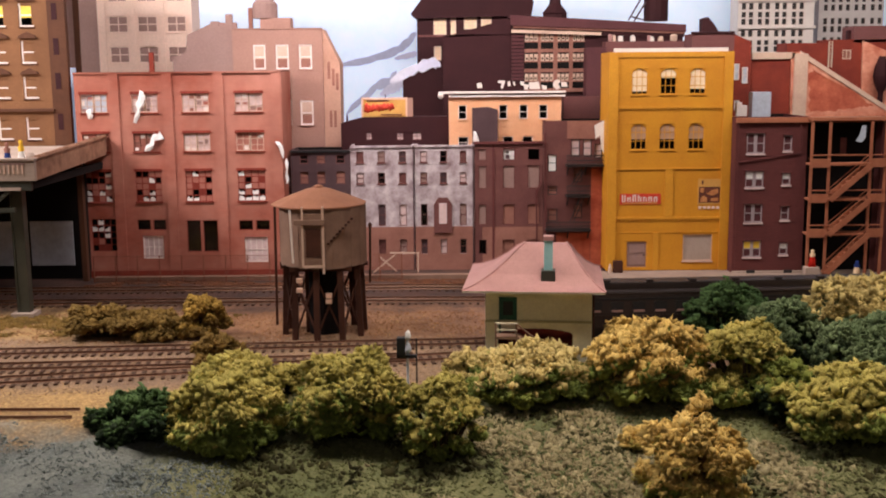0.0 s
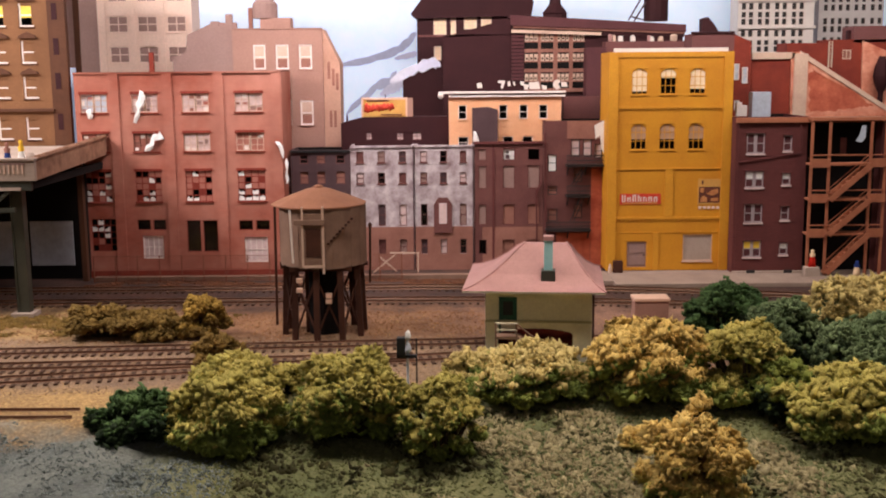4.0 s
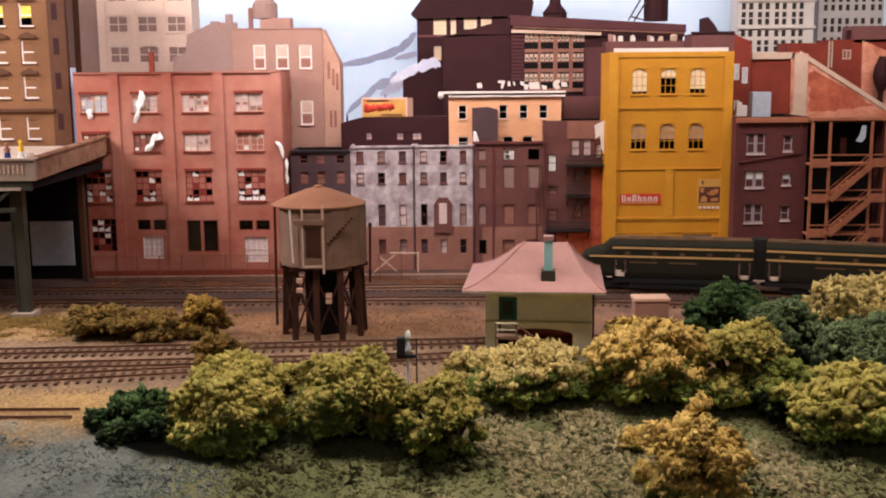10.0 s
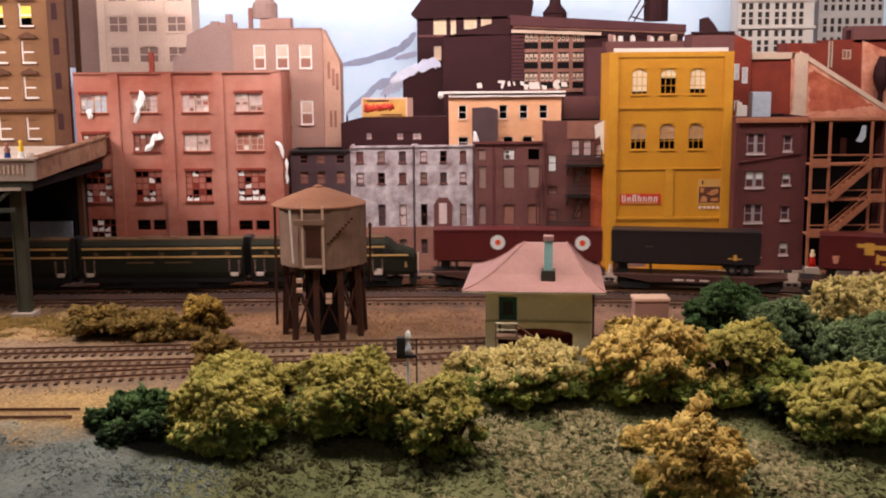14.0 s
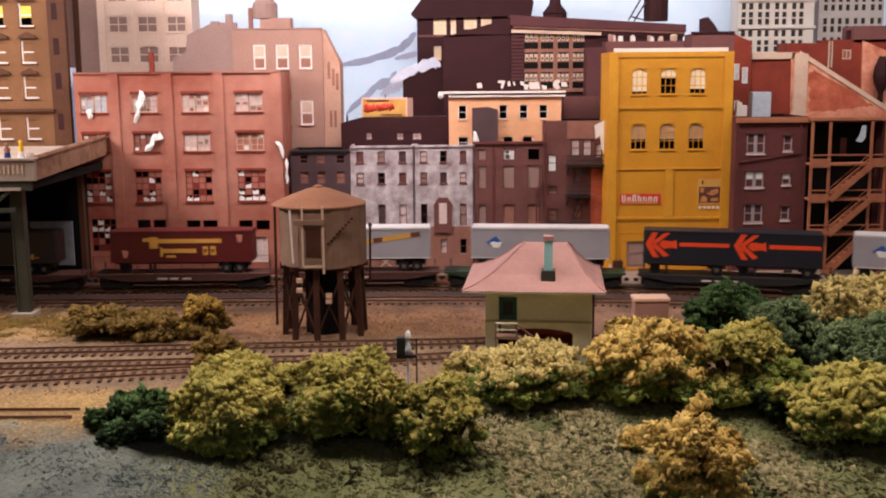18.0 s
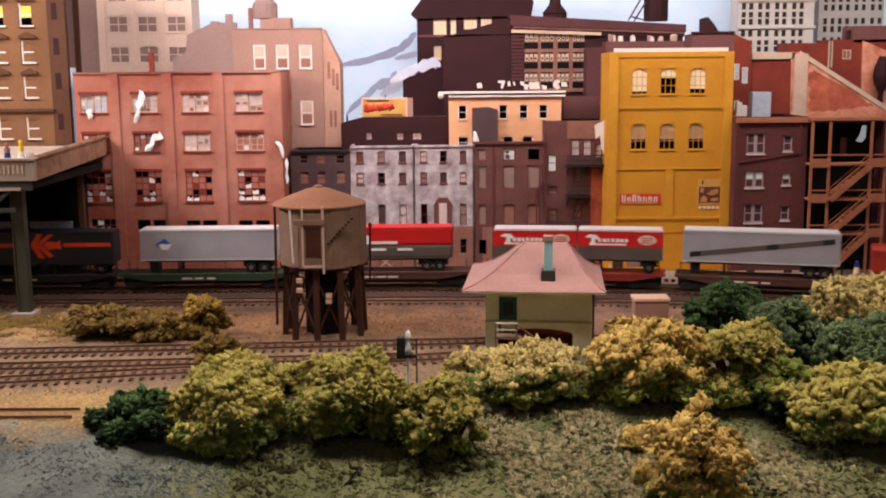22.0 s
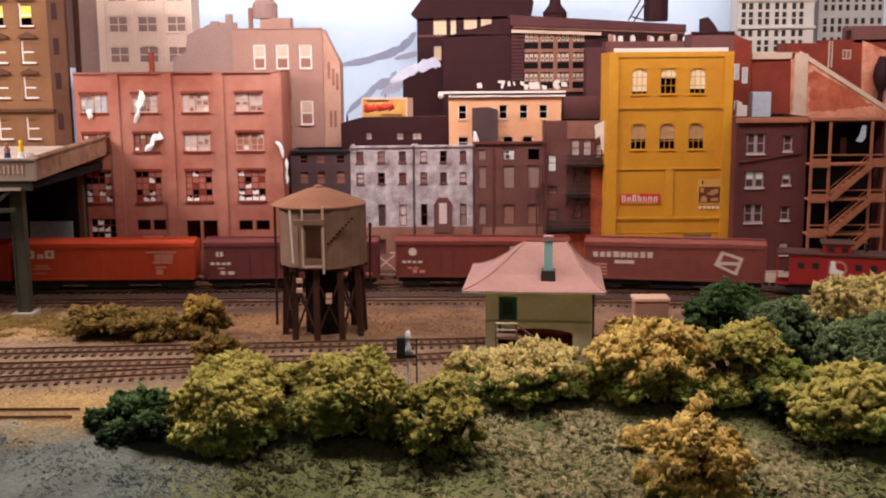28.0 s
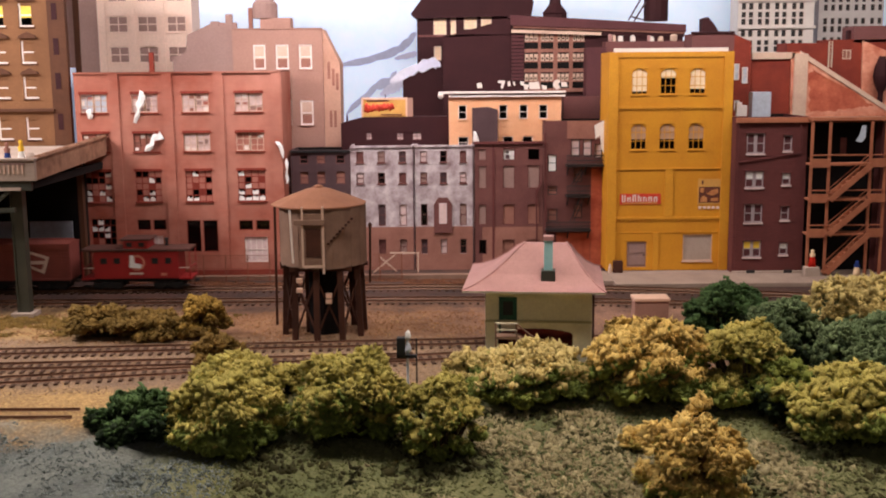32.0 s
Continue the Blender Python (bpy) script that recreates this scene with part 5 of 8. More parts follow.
h = grid(cols, [(30.33, 31.21), (29.30, 30.04), (28.34, 29.16), (26.79, 27.68), (25.68, 26.35), (24.79, 25.53)])
t = shell("white_grid_tower", "white office tower with a grid of dark windows", rect, YZ, 4, "white_trim", h)
for w in h:
    window(t, w, YZ, frame_mat="stone_trim", back="iron", split=(1, 1), w=0.03)
for z in [27.83, 31.36]:
    band(t, "cornice", rect[0] - 0.2, rect[1] + 0.2, YZ, 0.4, z, z + 0.35, "white_trim")
rect = (50.96, 59.70, 16.50, 33.83)
cols = [(51.64, 52.17), (52.63, 53.16), (53.62, 54.16), (54.61, 55.15), (55.76, 56.29), (56.75, 57.29), (57.97, 58.51), (58.97, 59.50)]
h = grid(cols, [(31.32, 32.06), (30.20, 31.02), (28.41, 29.23), (27.36, 28.18), (25.93, 26.68)])
t = shell("grey_tower", "grey distant office tower with small windows", rect, YZ + 2, 4, "grey_stone", h)
for w in h:
    window(t, w, YZ + 2, frame_mat="taupe", back="iron", split=(1, 1), w=0.03)

# brown corner building and the overpass
YL = 122.0
rect = (-53.27, -43.77, 11.41, 34.51)
wcol = [(-46.94, -45.29), (-50.09, -48.45), (-53.0, -51.61)]
h = grid(wcol, [(27.9, 30.48), (23.88, 26.42), (19.99, 22.44), (15.37, 17.91)])
t = shell("brown_corner_building", "tall brown brick corner building with pedimented windows", rect, YL, 6, "brown_stone", h)
for i, w in enumerate(h):
    window(t, w, YL, frame_mat="white_trim", blind=("yellow_lit_blind", 0.4) if i < 2 else ("brown_stone", 0.05), split=(1, 2), w=0.2, sill="brown_dark")
    # Brown strips cover the frame's right and top, shading them by colour.
    part("jamb", MB().box(w[1] - 0.24, w[1], YL + 0.03, YL + 0.097, w[2] + 0.2, w[3]).box(w[0] + 0.24, w[1] - 0.24, YL + 0.03, YL + 0.097, w[3] - 0.24, w[3]), "brown_stone", t)
    if i < 9:
        a, b, z = w[0] - 0.25, w[1] + 0.25, w[3] + 0.25
        part("pediment", MB().prism([(a, z), (b, z), (b - 0.2, z + 0.3), ((a + b) / 2, z + 0.7), (a + 0.2, z + 0.3)], YL - 0.3, YL - 0.003), "brown_dark", t)
z = 18.54
part("cornice", MB().box(rect[0], rect[1] + 0.2, YL - 0.4, YL - 0.003, z, z + 0.35, 0.05), "brown_dark", t)
part("corner_pier", MB().box(rect[1], -41.82, YL - 0.1, YL + 0.7, rect[2], rect[3]), "brown_dark", t, "dark brown corner pier")
for z in [28.67, 24.84, 21.03, 16.49]:
    part("slot_window", MB().box(rect[1] + 0.5, rect[1] + 1.1, YL - 0.14, YL - 0.1, z, z + 1.8), "maroon", t)


# Strips added for a sky sliver and dark gap, shaped to the camera's view.
board = thing("sky_board_edge", "skewed strips fitted to the gap seen between two buildings", "board", at=(-42.82, YL + 3.3, 14.22))
part("blue_strip", MB().prism([(-42.61, 23.41), (-41.96, 23.41), (-41.98, 14.22), (-42.84, 14.22)], YL + 3.2, YL + 3.4), "sky", board, "light blue strip for the sliver of sky")
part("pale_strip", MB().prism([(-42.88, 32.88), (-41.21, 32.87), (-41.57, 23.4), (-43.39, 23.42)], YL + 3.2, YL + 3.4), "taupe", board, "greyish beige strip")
part("dark_strip", MB().prism([(-41.92, 32.87), (-41.21, 32.87), (-41.46, 14.21), (-42.05, 14.22)], YL + 3.1, YL + 3.19), "brown_dark", board, "dark brown strip for the dark gap")


def ramp(mb):
    """Raises the deck a little towards the town to fit the camera's view."""
    mb.v = [(x, y, z + 0.75 * (y - 99.4) / 22) for x, y, z in mb.v]
    return mb


t = thing("road_overpass", "dark steel overpass with a tan balustrade above the tracks", "overpass", at=(-60, 110, -0.3))
ex = -37.78
fx1, zt, zu = ex, 14.88, 12.94
part("deck", ramp(MB().box(-130, ex - 0.4, 99.9, 121.6, zu + 0.5, zu + 1.0)), "concrete", t)
para = part("parapet", MB().box(-130, ex, 99.4, 99.9, zu, zt, 0.05), "concrete", t, "tan balustrade with a row of openings")
part("coping", MB().box(-130, ex + 0.1, 99.2, 100.0, zt - 0.05, zt + 0.2, 0.04), "concrete", t)
for i in range(30):
    x = ex - 1.2 - i * 0.42
    part("baluster", MB().box(x, x + 0.16, 99.3, 99.42, zu + 0.7, zt - 0.45), "stone_trim", t)
part("panel_band", MB().box(-130, ex - 0.9, 99.32, 99.41, zt - 0.42, zt - 0.25), "taupe", t)
part("parapet", ramp(MB().box(ex - 0.35, ex, 99.9, 121.6, zu, zt, 0.05)), "bridge_stone", t, "weathered brown side parapet")
part("coping", ramp(MB().box(ex - 0.5, ex + 0.15, 99.9, 121.6, zt, zt + 0.2, 0.04)), "bridge_stone", t)
for i in range(22):
    y = 100.6 + i * 0.96
    part("coping_block", ramp(MB().box(ex - 0.4, ex + 0.1, y, y + 0.5, zt + 0.2, zt + 0.32)), "bridge_stone", t)
part("girder", MB().box(-130, ex - 0.5, 99.6, 100.0, zu - 0.9, zu - 0.02), "steel", t)
# Side girder coloured black to merge with the shade under the parapet.
part("girder", MB().box(ex - 0.9, ex - 0.5, 100.0, 121.6, zu - 0.8, zu - 0.02), "shade_black", t)
gz2 = 10.19
part("tie_beam", MB().box(-130, ex - 2.2, 99.6, 99.9, gz2 - 0.2, gz2 + 0.2), "steel", t, "pale green steel tie")
part("edge_light", MB().box(-130, ex - 1.4, 99.4, 99.55, zu - 0.9, zu - 0.6), "concrete", t)
part("brace", MB().beam((ex - 4.4, 99.7, gz2 + 0.3), (ex - 2.6, 99.7, zu - 0.9), 0.3), "steel", t)
cx, cyy = -40.4, 101.5
for dxx in (0, -22, -44):
    col = part("column", MB().box(cx - 0.45 + dxx, cx + 0.45 + dxx, cyy - 0.4, cyy + 0.4, -0.1, zu - 0.9, 0.06), "steel", t, "dark green riveted column")
    part("footing", MB().box(cx - 1.1 + dxx, cx + 1.1 + dxx, cyy - 1.0, cyy + 1.0, -0.6, 0.1, 0.06), "concrete", col)
    part("flange", MB().box(cx - 0.6 + dxx, cx - 0.45 + dxx, cyy - 0.5, cyy + 0.5, 0.1, zu - 0.9), "steel", col)
    part("flange", MB().box(cx + 0.45 + dxx, cx + 0.6 + dxx, cyy - 0.5, cyy + 0.5, 0.1, zu - 0.9), "steel", col)
wz = 0.53
# Abutment's black colour stands in for shade beneath the deck.
part("abutment", MB().box(-130, -40.26, 120.4, 121.4, -0.6, zu), "shade_black", t, "wall under the deck coloured black for shade")
part("end_post", MB().box(-40.51, -39.95, 118.6, 119.4, -0.6, zu), "brown_dark", t)
for a, b in (((55, 130)), (-40, 40)):
    x0 = -46.72 + (a - 55) * 0.0645
    part("wall_panel", MB().box(x0, x0 + (b - a) * 0.0645, 120.25, 120.39, 1.22, 6.28), "frost_blue", t, "dim grey panel under the deck")
figure("figurine", "small painted blue miniature behind the balustrade", (-41.66, 103, zu + 1.0), "blue_cloth", "rose", 2.4)
figure("figurine", "small painted cream and yellow miniature on the overpass", (-40.31, 103, zu + 1.0), "white", "yellow_cloth", 2.6)
solo("barrel", MB().lathe(-39.47, 103, [(0.42, zu + 1.0), (0.5, zu + 1.6), (0.46, zu + 2.1), (0.3, zu + 2.35)], 14), "concrete", "round tan barrel on the overpass", "barrel", at=(-39.47, 103, zu + 1.0))


# ---- water tank ----
WX, WY = -10.6, 94.0
wz0, wz1, wze = 6.14, 11.2, 11.3
wr = 3.81
t = thing("water_tank", "weathered brown wooden railway water tank on timber legs", "water tank", at=(WX, WY, -0.3))
n = 40
tub = part("tub", MB().lathe(WX, WY, [(wr - 0.08, wz0), (wr - 0.08, wz1)], 32), "wood", t)
for k in range(n):
    a0, a1 = 2 * math.pi * k / n, 2 * math.pi * (k + 0.985) / n
    r0, r1 = wr - 0.09, wr + random.uniform(-0.02, 0.02)
    m = MB()
    c = [(r, a) for r in (r0, r1) for a in (a0, a1)]
    m.v = [(WX + r * math.cos(a), WY + r * math.sin(a), z) for z in (wz0 + random.uniform(-0.12, 0.03), wz1) for r, a in c]
    m.f = [(0, 1, 3, 2), (4, 6, 7, 5), (2, 3, 7, 6), (0, 2, 6, 4), (1, 5, 7, 3), (0, 4, 5, 1)]
    part("stave", m, "wood", tub)
# Black drum added between the legs to stand in for shade there.
part("riser", MB().lathe(WX, WY + 0.3, [(1.5, -0.4), (1.5, wz0)], 12), "shade_black", t, "black drum added for shade inside the stand")
RX = -10.91
er = 4.21
roof = MB()
prof = [(er, wze - 0.05), (er, wze + 0.06), (er * 0.62, wze + 0.74), (er * 0.25, wze + 1.3), (0.35, wze + 1.45)]
roof.lathe(RX, WY, prof, 12, turn=0.2)
part("roof", roof, "roof_felt", t, "conical tan felt roof")
part("finial", MB().lathe(RX, WY, [(0.5, wze + 1.35), (0.42, wze + 1.55), (0.1, wze + 1.68)], 10), "roof_felt", t)
# timber stand
for k in range(10):
    a = 2 * math.pi * (k + 0.35) / 10
    x, y = WX + (wr - 0.5) * math.cos(a), WY + (wr - 0.5) * math.sin(a)
    part("leg", MB().beam((x * 1.0 + 0.25 * math.cos(a), y + 0.25 * math.sin(a), -0.4), (x, y, wz0 - 0.35), 0.5), "wood_dark", t)
for k in range(4):
    x = WX - 1.5 + k
    part("leg", MB().beam((x, WY, -0.4), (x, WY, wz0 - 0.35), 0.4), "wood_dark", t)
for k in range(5):
    y = WY - 2.8 + k * 1.4
    hw = math.sqrt(max(0.1, wr * wr - (y - WY) ** 2)) + 0.1
    part("joist", MB().box(WX - hw, WX + hw, y - 0.17, y + 0.17, wz0 - 0.4, wz0 - 0.05), "wood_dark", t)
for k in range(10):
    a, b = 2 * math.pi * (k + 0.35) / 10, 2 * math.pi * (k + 1.35) / 10
    p = lambda q, z: (WX + (wr - 0.35) * math.cos(q), WY + (wr - 0.35) * math.sin(q), z)
    part("brace", MB().beam(p(a, 0.2), p(b, wz0 - 0.9), 0.16), "wood_dark", t)
    part("brace", MB().beam(p(b, 0.2), p(a, wz0 - 0.9), 0.16), "wood_dark", t)
# frost box on the front with its hatch
fx0, fx1 = -11.88, -10.15
fy = WY - wr - 0.35
fz0, fz1 = 6.37, 11.51
hb = part("spout_housing", MB().box(fx0, fx1, fy, fy + 0.9, fz0, fz1 - 0.6, 0.03), "wood", t, "boxed spout housing")
for a, b, c, d in ((fx0 - 0.1, fx0 + 0.08, fz0, fz1), (fx1 - 0.1, fx1 + 0.1, fz0 - 0.6, fz1), (fx0, fx1, fz0 - 0.1, fz0 + 0.12)):
    part("trim", MB().box(a, b, fy - 0.08, fy - 0.003, c, d), "stone_trim", hb)
part("shelf", MB().box(fx0 - 0.7, fx1 + 0.2, fy - 0.25, fy + 0.2, 9.97, 10.41, 0.03), "wood", hb)
part("hatch", MB().box(fx0 + 0.25, fx1 - 0.2, fy - 0.05, fy - 0.003, 7.2, 9.63), "wood_dark", hb)
part("plank", MB().beam((-12.95, 90.00, 11.24), (-12.76, 90.00, 6.68), 0.16), "white_trim", t, "bare pale plank")
lad = part("ladder", MB().beam((-14.65, 93.00, 11.36), (-14.77, 93.00, 0.60), 0.2), "wood_dark", t, "rusty ladder rail")
part("pipe", MB().beam((-6.50, 95.00, 9.11), (-6.60, 95.00, 3.96), 0.22, seg=8), "wood_dark", t)
part("pipe_cap", MB().lathe(-6.5, 95.0, [(0.16, 9.01), (0.2, 9.26), (0.08, 9.42)], 8), "wood_dark", t)
for k in range(9):
    u = k / 8
    p0, p1 = (-9.76, 90.20, 8.28), (-7.74, 90.20, 10.40)
    part("cleat", MB().box(p0[0] + (p1[0] - p0[0]) * u - 0.1, p0[0] + (p1[0] - p0[0]) * u + 0.1, WY - wr - 0.06, WY - wr + 0.4, p0[2] + (p1[2] - p0[2]) * u - 0.08, p0[2] + (p1[2] - p0[2]) * u + 0.08), "wood_dark", t)
for x, z in ((-12.37, 4.96), (-12.39, 4.11), (-9.87, 3.64), (-9.88, 3.14)):
    part("iron_band", MB().box(x - 0.25, x + 0.25, 90.4, 90.9, z - 0.12, z + 0.25, 0.03), "beige", t)

# ---- signal tower ----
TY = 77.0
tx0, tx1 = 3.49, 11.2
tzf, tze = 4.55, 6.98
t = thing("signal_tower", "small cream railway signal tower with a rose hipped roof", "signal tower", at=((tx0 + tx1) / 2, TY + 3.6, -0.34))
t.rotation_euler = (0, 0, math.radians(-6))
tD = 7.6
dh = (4.53, 5.69, 3.62, 6.22)
arch = (4.36, 9.87, 1.46, 3.96)
part("wall", MB().wall(tx0, tx1, tzf, tze + 0.15, TY, 0.25, [dh]), "cream_paint", t)
part("lower_wall", MB().wall(tx0, tx1, -0.6, tzf - 0.14, TY, 0.25, [(arch[0], arch[1], -0.6, arch[3] - 0.45)]), "cream_paint", t)
pts = []
for k in range(13):
    u = math.pi * k / 12
    pts.append(((arch[0] + arch[1]) / 2 + (arch[1] - arch[0]) / 2 * math.cos(u), arch[3] - 0.45 + 0.45 * math.sin(u)))
# Flat fill whose maroon carries the shade inside the arch.
part("archway", MB().prism(pts, TY - 0.02, TY - 0.004), "arch_red", t, "flat arch fill, inside shade put in its maroon")
part("back_room", MB().box(tx0 + 0.3, tx1 - 0.3, TY + 1.4, TY + 1.6, -0.5, tzf - 0.2), "arch_red", t)
for x in (tx0, tx1 - 0.25):
    part("side_wall", MB().box(x, x + 0.25, TY + 0.25, TY + tD, -0.6, tze + 0.15), "cream_paint", t)
part("back_wall", MB().box(tx0 + 0.25, tx1 - 0.25, TY + tD - 0.25, TY + tD, -0.6, tze + 0.15), "cream_paint", t)
part("belt", MB().box(tx0 - 0.08, tx1 + 0.08, TY - 0.1, TY - 0.003, tzf - 0.14, tzf + 0.04), "belt_green", t, "faded green belt course")
for k in range(14):
    z = tzf + 0.1 + k * (tze - tzf) / 14
    part("clapboard", MB().box(dh[1] + 0.06, tx1, TY - 0.025, TY - 0.002, z, z + 0.12), "cream_paint", t)
for x in (tx0 - 0.04, tx1 - 0.12):
    part("corner_board", MB().box(x, x + 0.16, TY - 0.06, TY - 0.003, -0.5, tze), "cream_paint", t)
part("downpipe", MB().beam((tx1 + 0.15, TY + 0.1, -0.5), (tx1 + 0.15, TY + 0.1, tze), 0.18, seg=8), "wood_dark", t)
dr = part("door", MB().box(dh[0] + 0.06, dh[1] - 0.06, TY + 0.08, TY + 0.14, dh[2] + 0.02, dh[3] - 0.06), "green_door", t, "dark green door with a window")
part("door_window", MB().box(dh[0] + 0.22, dh[1] - 0.22, TY + 0.05, TY + 0.078, dh[2] + 1.3, dh[3] - 0.25), "black", dr)
part("door_panel", MB().box(dh[0] + 0.25, dh[1] - 0.25, TY + 0.05, TY + 0.078, dh[2] + 0.15, dh[2] + 0.6), "green_door", dr)
part("door_frame", MB().box(dh[0] - 0.08, dh[0] + 0.06, TY - 0.05, TY + 0.1, dh[2], dh[3] + 0.08).box(dh[1] - 0.06, dh[1] + 0.08, TY - 0.05, TY + 0.1, dh[2], dh[3] + 0.08).box(dh[0] + 0.06, dh[1] - 0.06, TY - 0.05, TY + 0.1, dh[3] - 0.06, dh[3] + 0.08), "green_door", t)
bz0 = dh[2]
stx0, stx1 = dh[0] - 0.3, dh[1] + 0.15
bal = part("balcony", MB().box(stx0, stx1, TY - 1.3, TY - 0.1, bz0 - 0.2, bz0), "wood", t, "small wooden landing")
for x in (stx0 + 0.05, stx1 - 0.05):
    part("post", MB().box(x - 0.06, x + 0.06, TY - 1.3, TY - 1.18, -0.5, bz0 + 1.0), "wood", bal)
for z in (bz0 + 0.5, bz0 + 0.98):
    part("rail", MB().box(stx0, stx1, TY - 1.3, TY - 1.2, z - 0.05, z + 0.05), "cream_paint", bal)
sa, sb = (stx1, TY - 0.8, bz0 - 0.1), (stx1 + 2.9, TY - 0.8, bz0 - 2.3)
stair = part("stair", MB().beam((sa[0], TY - 1.25, sa[2]), (sb[0], TY - 1.25, sb[2]), 0.1, 0.3).beam((sa[0], TY - 0.25, sa[2]), (sb[0], TY - 0.25, sb[2]), 0.1, 0.3), "wood", t, "wooden stair")
for k in range(11):
    u = (k + 0.5) / 11
    part("tread", MB().box(sa[0] + (sb[0] - sa[0]) * u - 0.16, sa[0] + (sb[0] - sa[0]) * u + 0.16, TY - 1.2, TY - 0.3, sa[2] + (sb[2] - sa[2]) * u, sa[2] + (sb[2] - sa[2]) * u + 0.06), "wood", stair)
part("handrail", MB().beam((sa[0], TY - 1.25, sa[2] + 1.0), (sb[0], TY - 1.25, sb[2] + 1.0), 0.09), "wood", stair)
# hipped roof with swept eaves
ex0, ex1 = 1.8, 12.18
ey0, ey1 = 75.7, TY + tD + 1.9
rz = 9.71
rx0, rx1 = 6.22, 9.42
ry = (ey0 + ey1) / 2
rings = []
for u, z in ((0.0, 0.0), (0.2, 0.1), (0.45, 0.3), (0.7, 0.6), (0.88, 0.87), (1.0, 1.0)):
    zz = tze + (rz - tze) * z
    rings.append((ex0 + (rx0 - ex0) * u, ex1 + (rx1 - ex1) * u, ey0 + (ry - 0.3 - ey0) * u, ey1 + (ry + 0.3 - ey1) * u, zz))
m = MB()
for a in rings:
    m.v += [(a[0], a[2], a[4]), (a[1], a[2], a[4]), (a[1], a[3], a[4]), (a[0], a[3], a[4])]
for j in range(len(rings) - 1):
    m.f += [(j * 4 + k, j * 4 + (k + 1) % 4, j * 4 + 4 + (k + 1) % 4, j * 4 + 4 + k) for k in range(4)]
m.f += [(3, 2, 1, 0), tuple(len(m.v) - 4 + k for k in range(4))]
roof = part("roof", m, "roof_pink", t, "rose hipped roof with swept eaves")
for cnr in range(4):
    m = MB()
    for a, b in zip(rings, rings[1:]):
        q = lambda r: ((r[0], r[2]), (r[1], r[2]), (r[1], r[3]), (r[0], r[3]))[cnr] + (r[4] + 0.03,)
        m.beam(q(a), q(b), 0.1)
    part("hip_ridge", m, "roof_pink", roof)
part("eave_board", MB().box(ex0 + 0.05, ex1 - 0.05, ey0 + 0.02, ey0 + 0.14, tze - 0.14, tze - 0.01), "cream_paint", t, "pale eave board")
part("soffit", MB().box(ex0 + 0.1, ex1 - 0.1, ey0 + 0.15, ey1 - 0.1, tze - 0.1, tze - 0.02), "cream_paint", t)
chx = 8.04
ch = part("chimney", MB().box(chx - 0.32, chx + 0.32, 77.6, 78.3, 7.98 - 0.3, 10.51, 0.04), "teal", t, "teal painted chimney")
part("chimney_cap", MB().box(chx - 0.38, chx + 0.38, 77.5, 78.4, 10.42, 10.76, 0.04), "roof_pink", ch)
part("chimney_base", MB().box(chx - 0.52, chx + 0.52, 77.2, 78.4, 7.8 - 0.5, 8.23), "steel", ch)

# ---- relay cabinet, signal ----
bx = (17.67, 20.91, -0.52, 1.52)
t = thing("relay_cabinet", "beige lineside relay cabinet with a flat lid", "cabinet", at=((bx[0] + bx[1]) / 2, 97.8, -0.34))
part("body", MB().box(bx[0] + 0.05, bx[1] - 0.05, 97.05, 98.9, -0.5, bx[3], 0.05), "tan", t)
part("lid", MB().box(bx[0] - 0.05, bx[1] + 0.05, 96.9, 99.1, bx[3], bx[3] + 0.3, 0.06), "beige", t, "pale beige lid")
part("door", MB().box(bx[0] + 0.3, bx[1] - 0.3, 97.0, 97.05, 0.1, bx[3] - 0.3), "tan", t)
sy = 76.5
sx = -2.67
t = thing("dwarf_signal", "small railway signal with a black head and white lamp", "signal", at=(sx, sy, -0.34))
part("mast", MB().beam((sx, sy, -0.6), (sx, sy, 3.48), 0.2, seg=8), "frost_blue", t, "grey painted mast")
part("head", MB().box(-3.46, -2.83, sy - 0.35, sy + 0.3, 2.21, 3.53, 0.06), "black", t)
part("lamp", MB().lathe(sx + 0.05, sy - 0.1, [(0.16, 3.4), (0.22, 3.57), (0.17, 3.91), (0.05, 4.08)], 12), "white", t, "white lamp housing")
part("lens", MB().lathe(sx + 0.05, sy - 0.25, [(0.22, 2.46), (0.26, 2.67), (0.12, 3.14)], 12), "frost_blue", t)
part("bracket", MB().box(-3.47, -1.98, sy - 0.2, sy + 0.2, 1.99, 2.2), "black", t)
part("post", MB().beam((-2.03, 77.2, -0.5), (-2.03, 77.2, 3.26), 0.12), "iron", t)

# ---- planting ----
bmi = bmesh.new()
bmesh.ops.create_icosphere(bmi, subdivisions=1, radius=1.0)
BALL_V = np.array([v.co[:] for v in bmi.verts])
BALL_F = np.array([[v.index for v in f.verts] for f in bmi.faces])
bmi.free()

bmi = bmesh.new()
bmesh.ops.create_icosphere(bmi, subdivisions=3, radius=1.0)
CORE_V = [v.co[:] for v in bmi.verts]
CORE_F = [[v.index for v in f.verts] for f in bmi.faces]
bmi.free()

OCT_V = np.array([(1, 0, 0), (0, 1, 0), (-1, 0, 0), (0, -1, 0), (0, 0, 1), (0, 0, -1)], float)
OCT_F = np.array([(0, 1, 4), (1, 2, 4), (2, 3, 4), (3, 0, 4), (1, 0, 5), (2, 1, 5), (3, 2, 5), (0, 3, 5)])


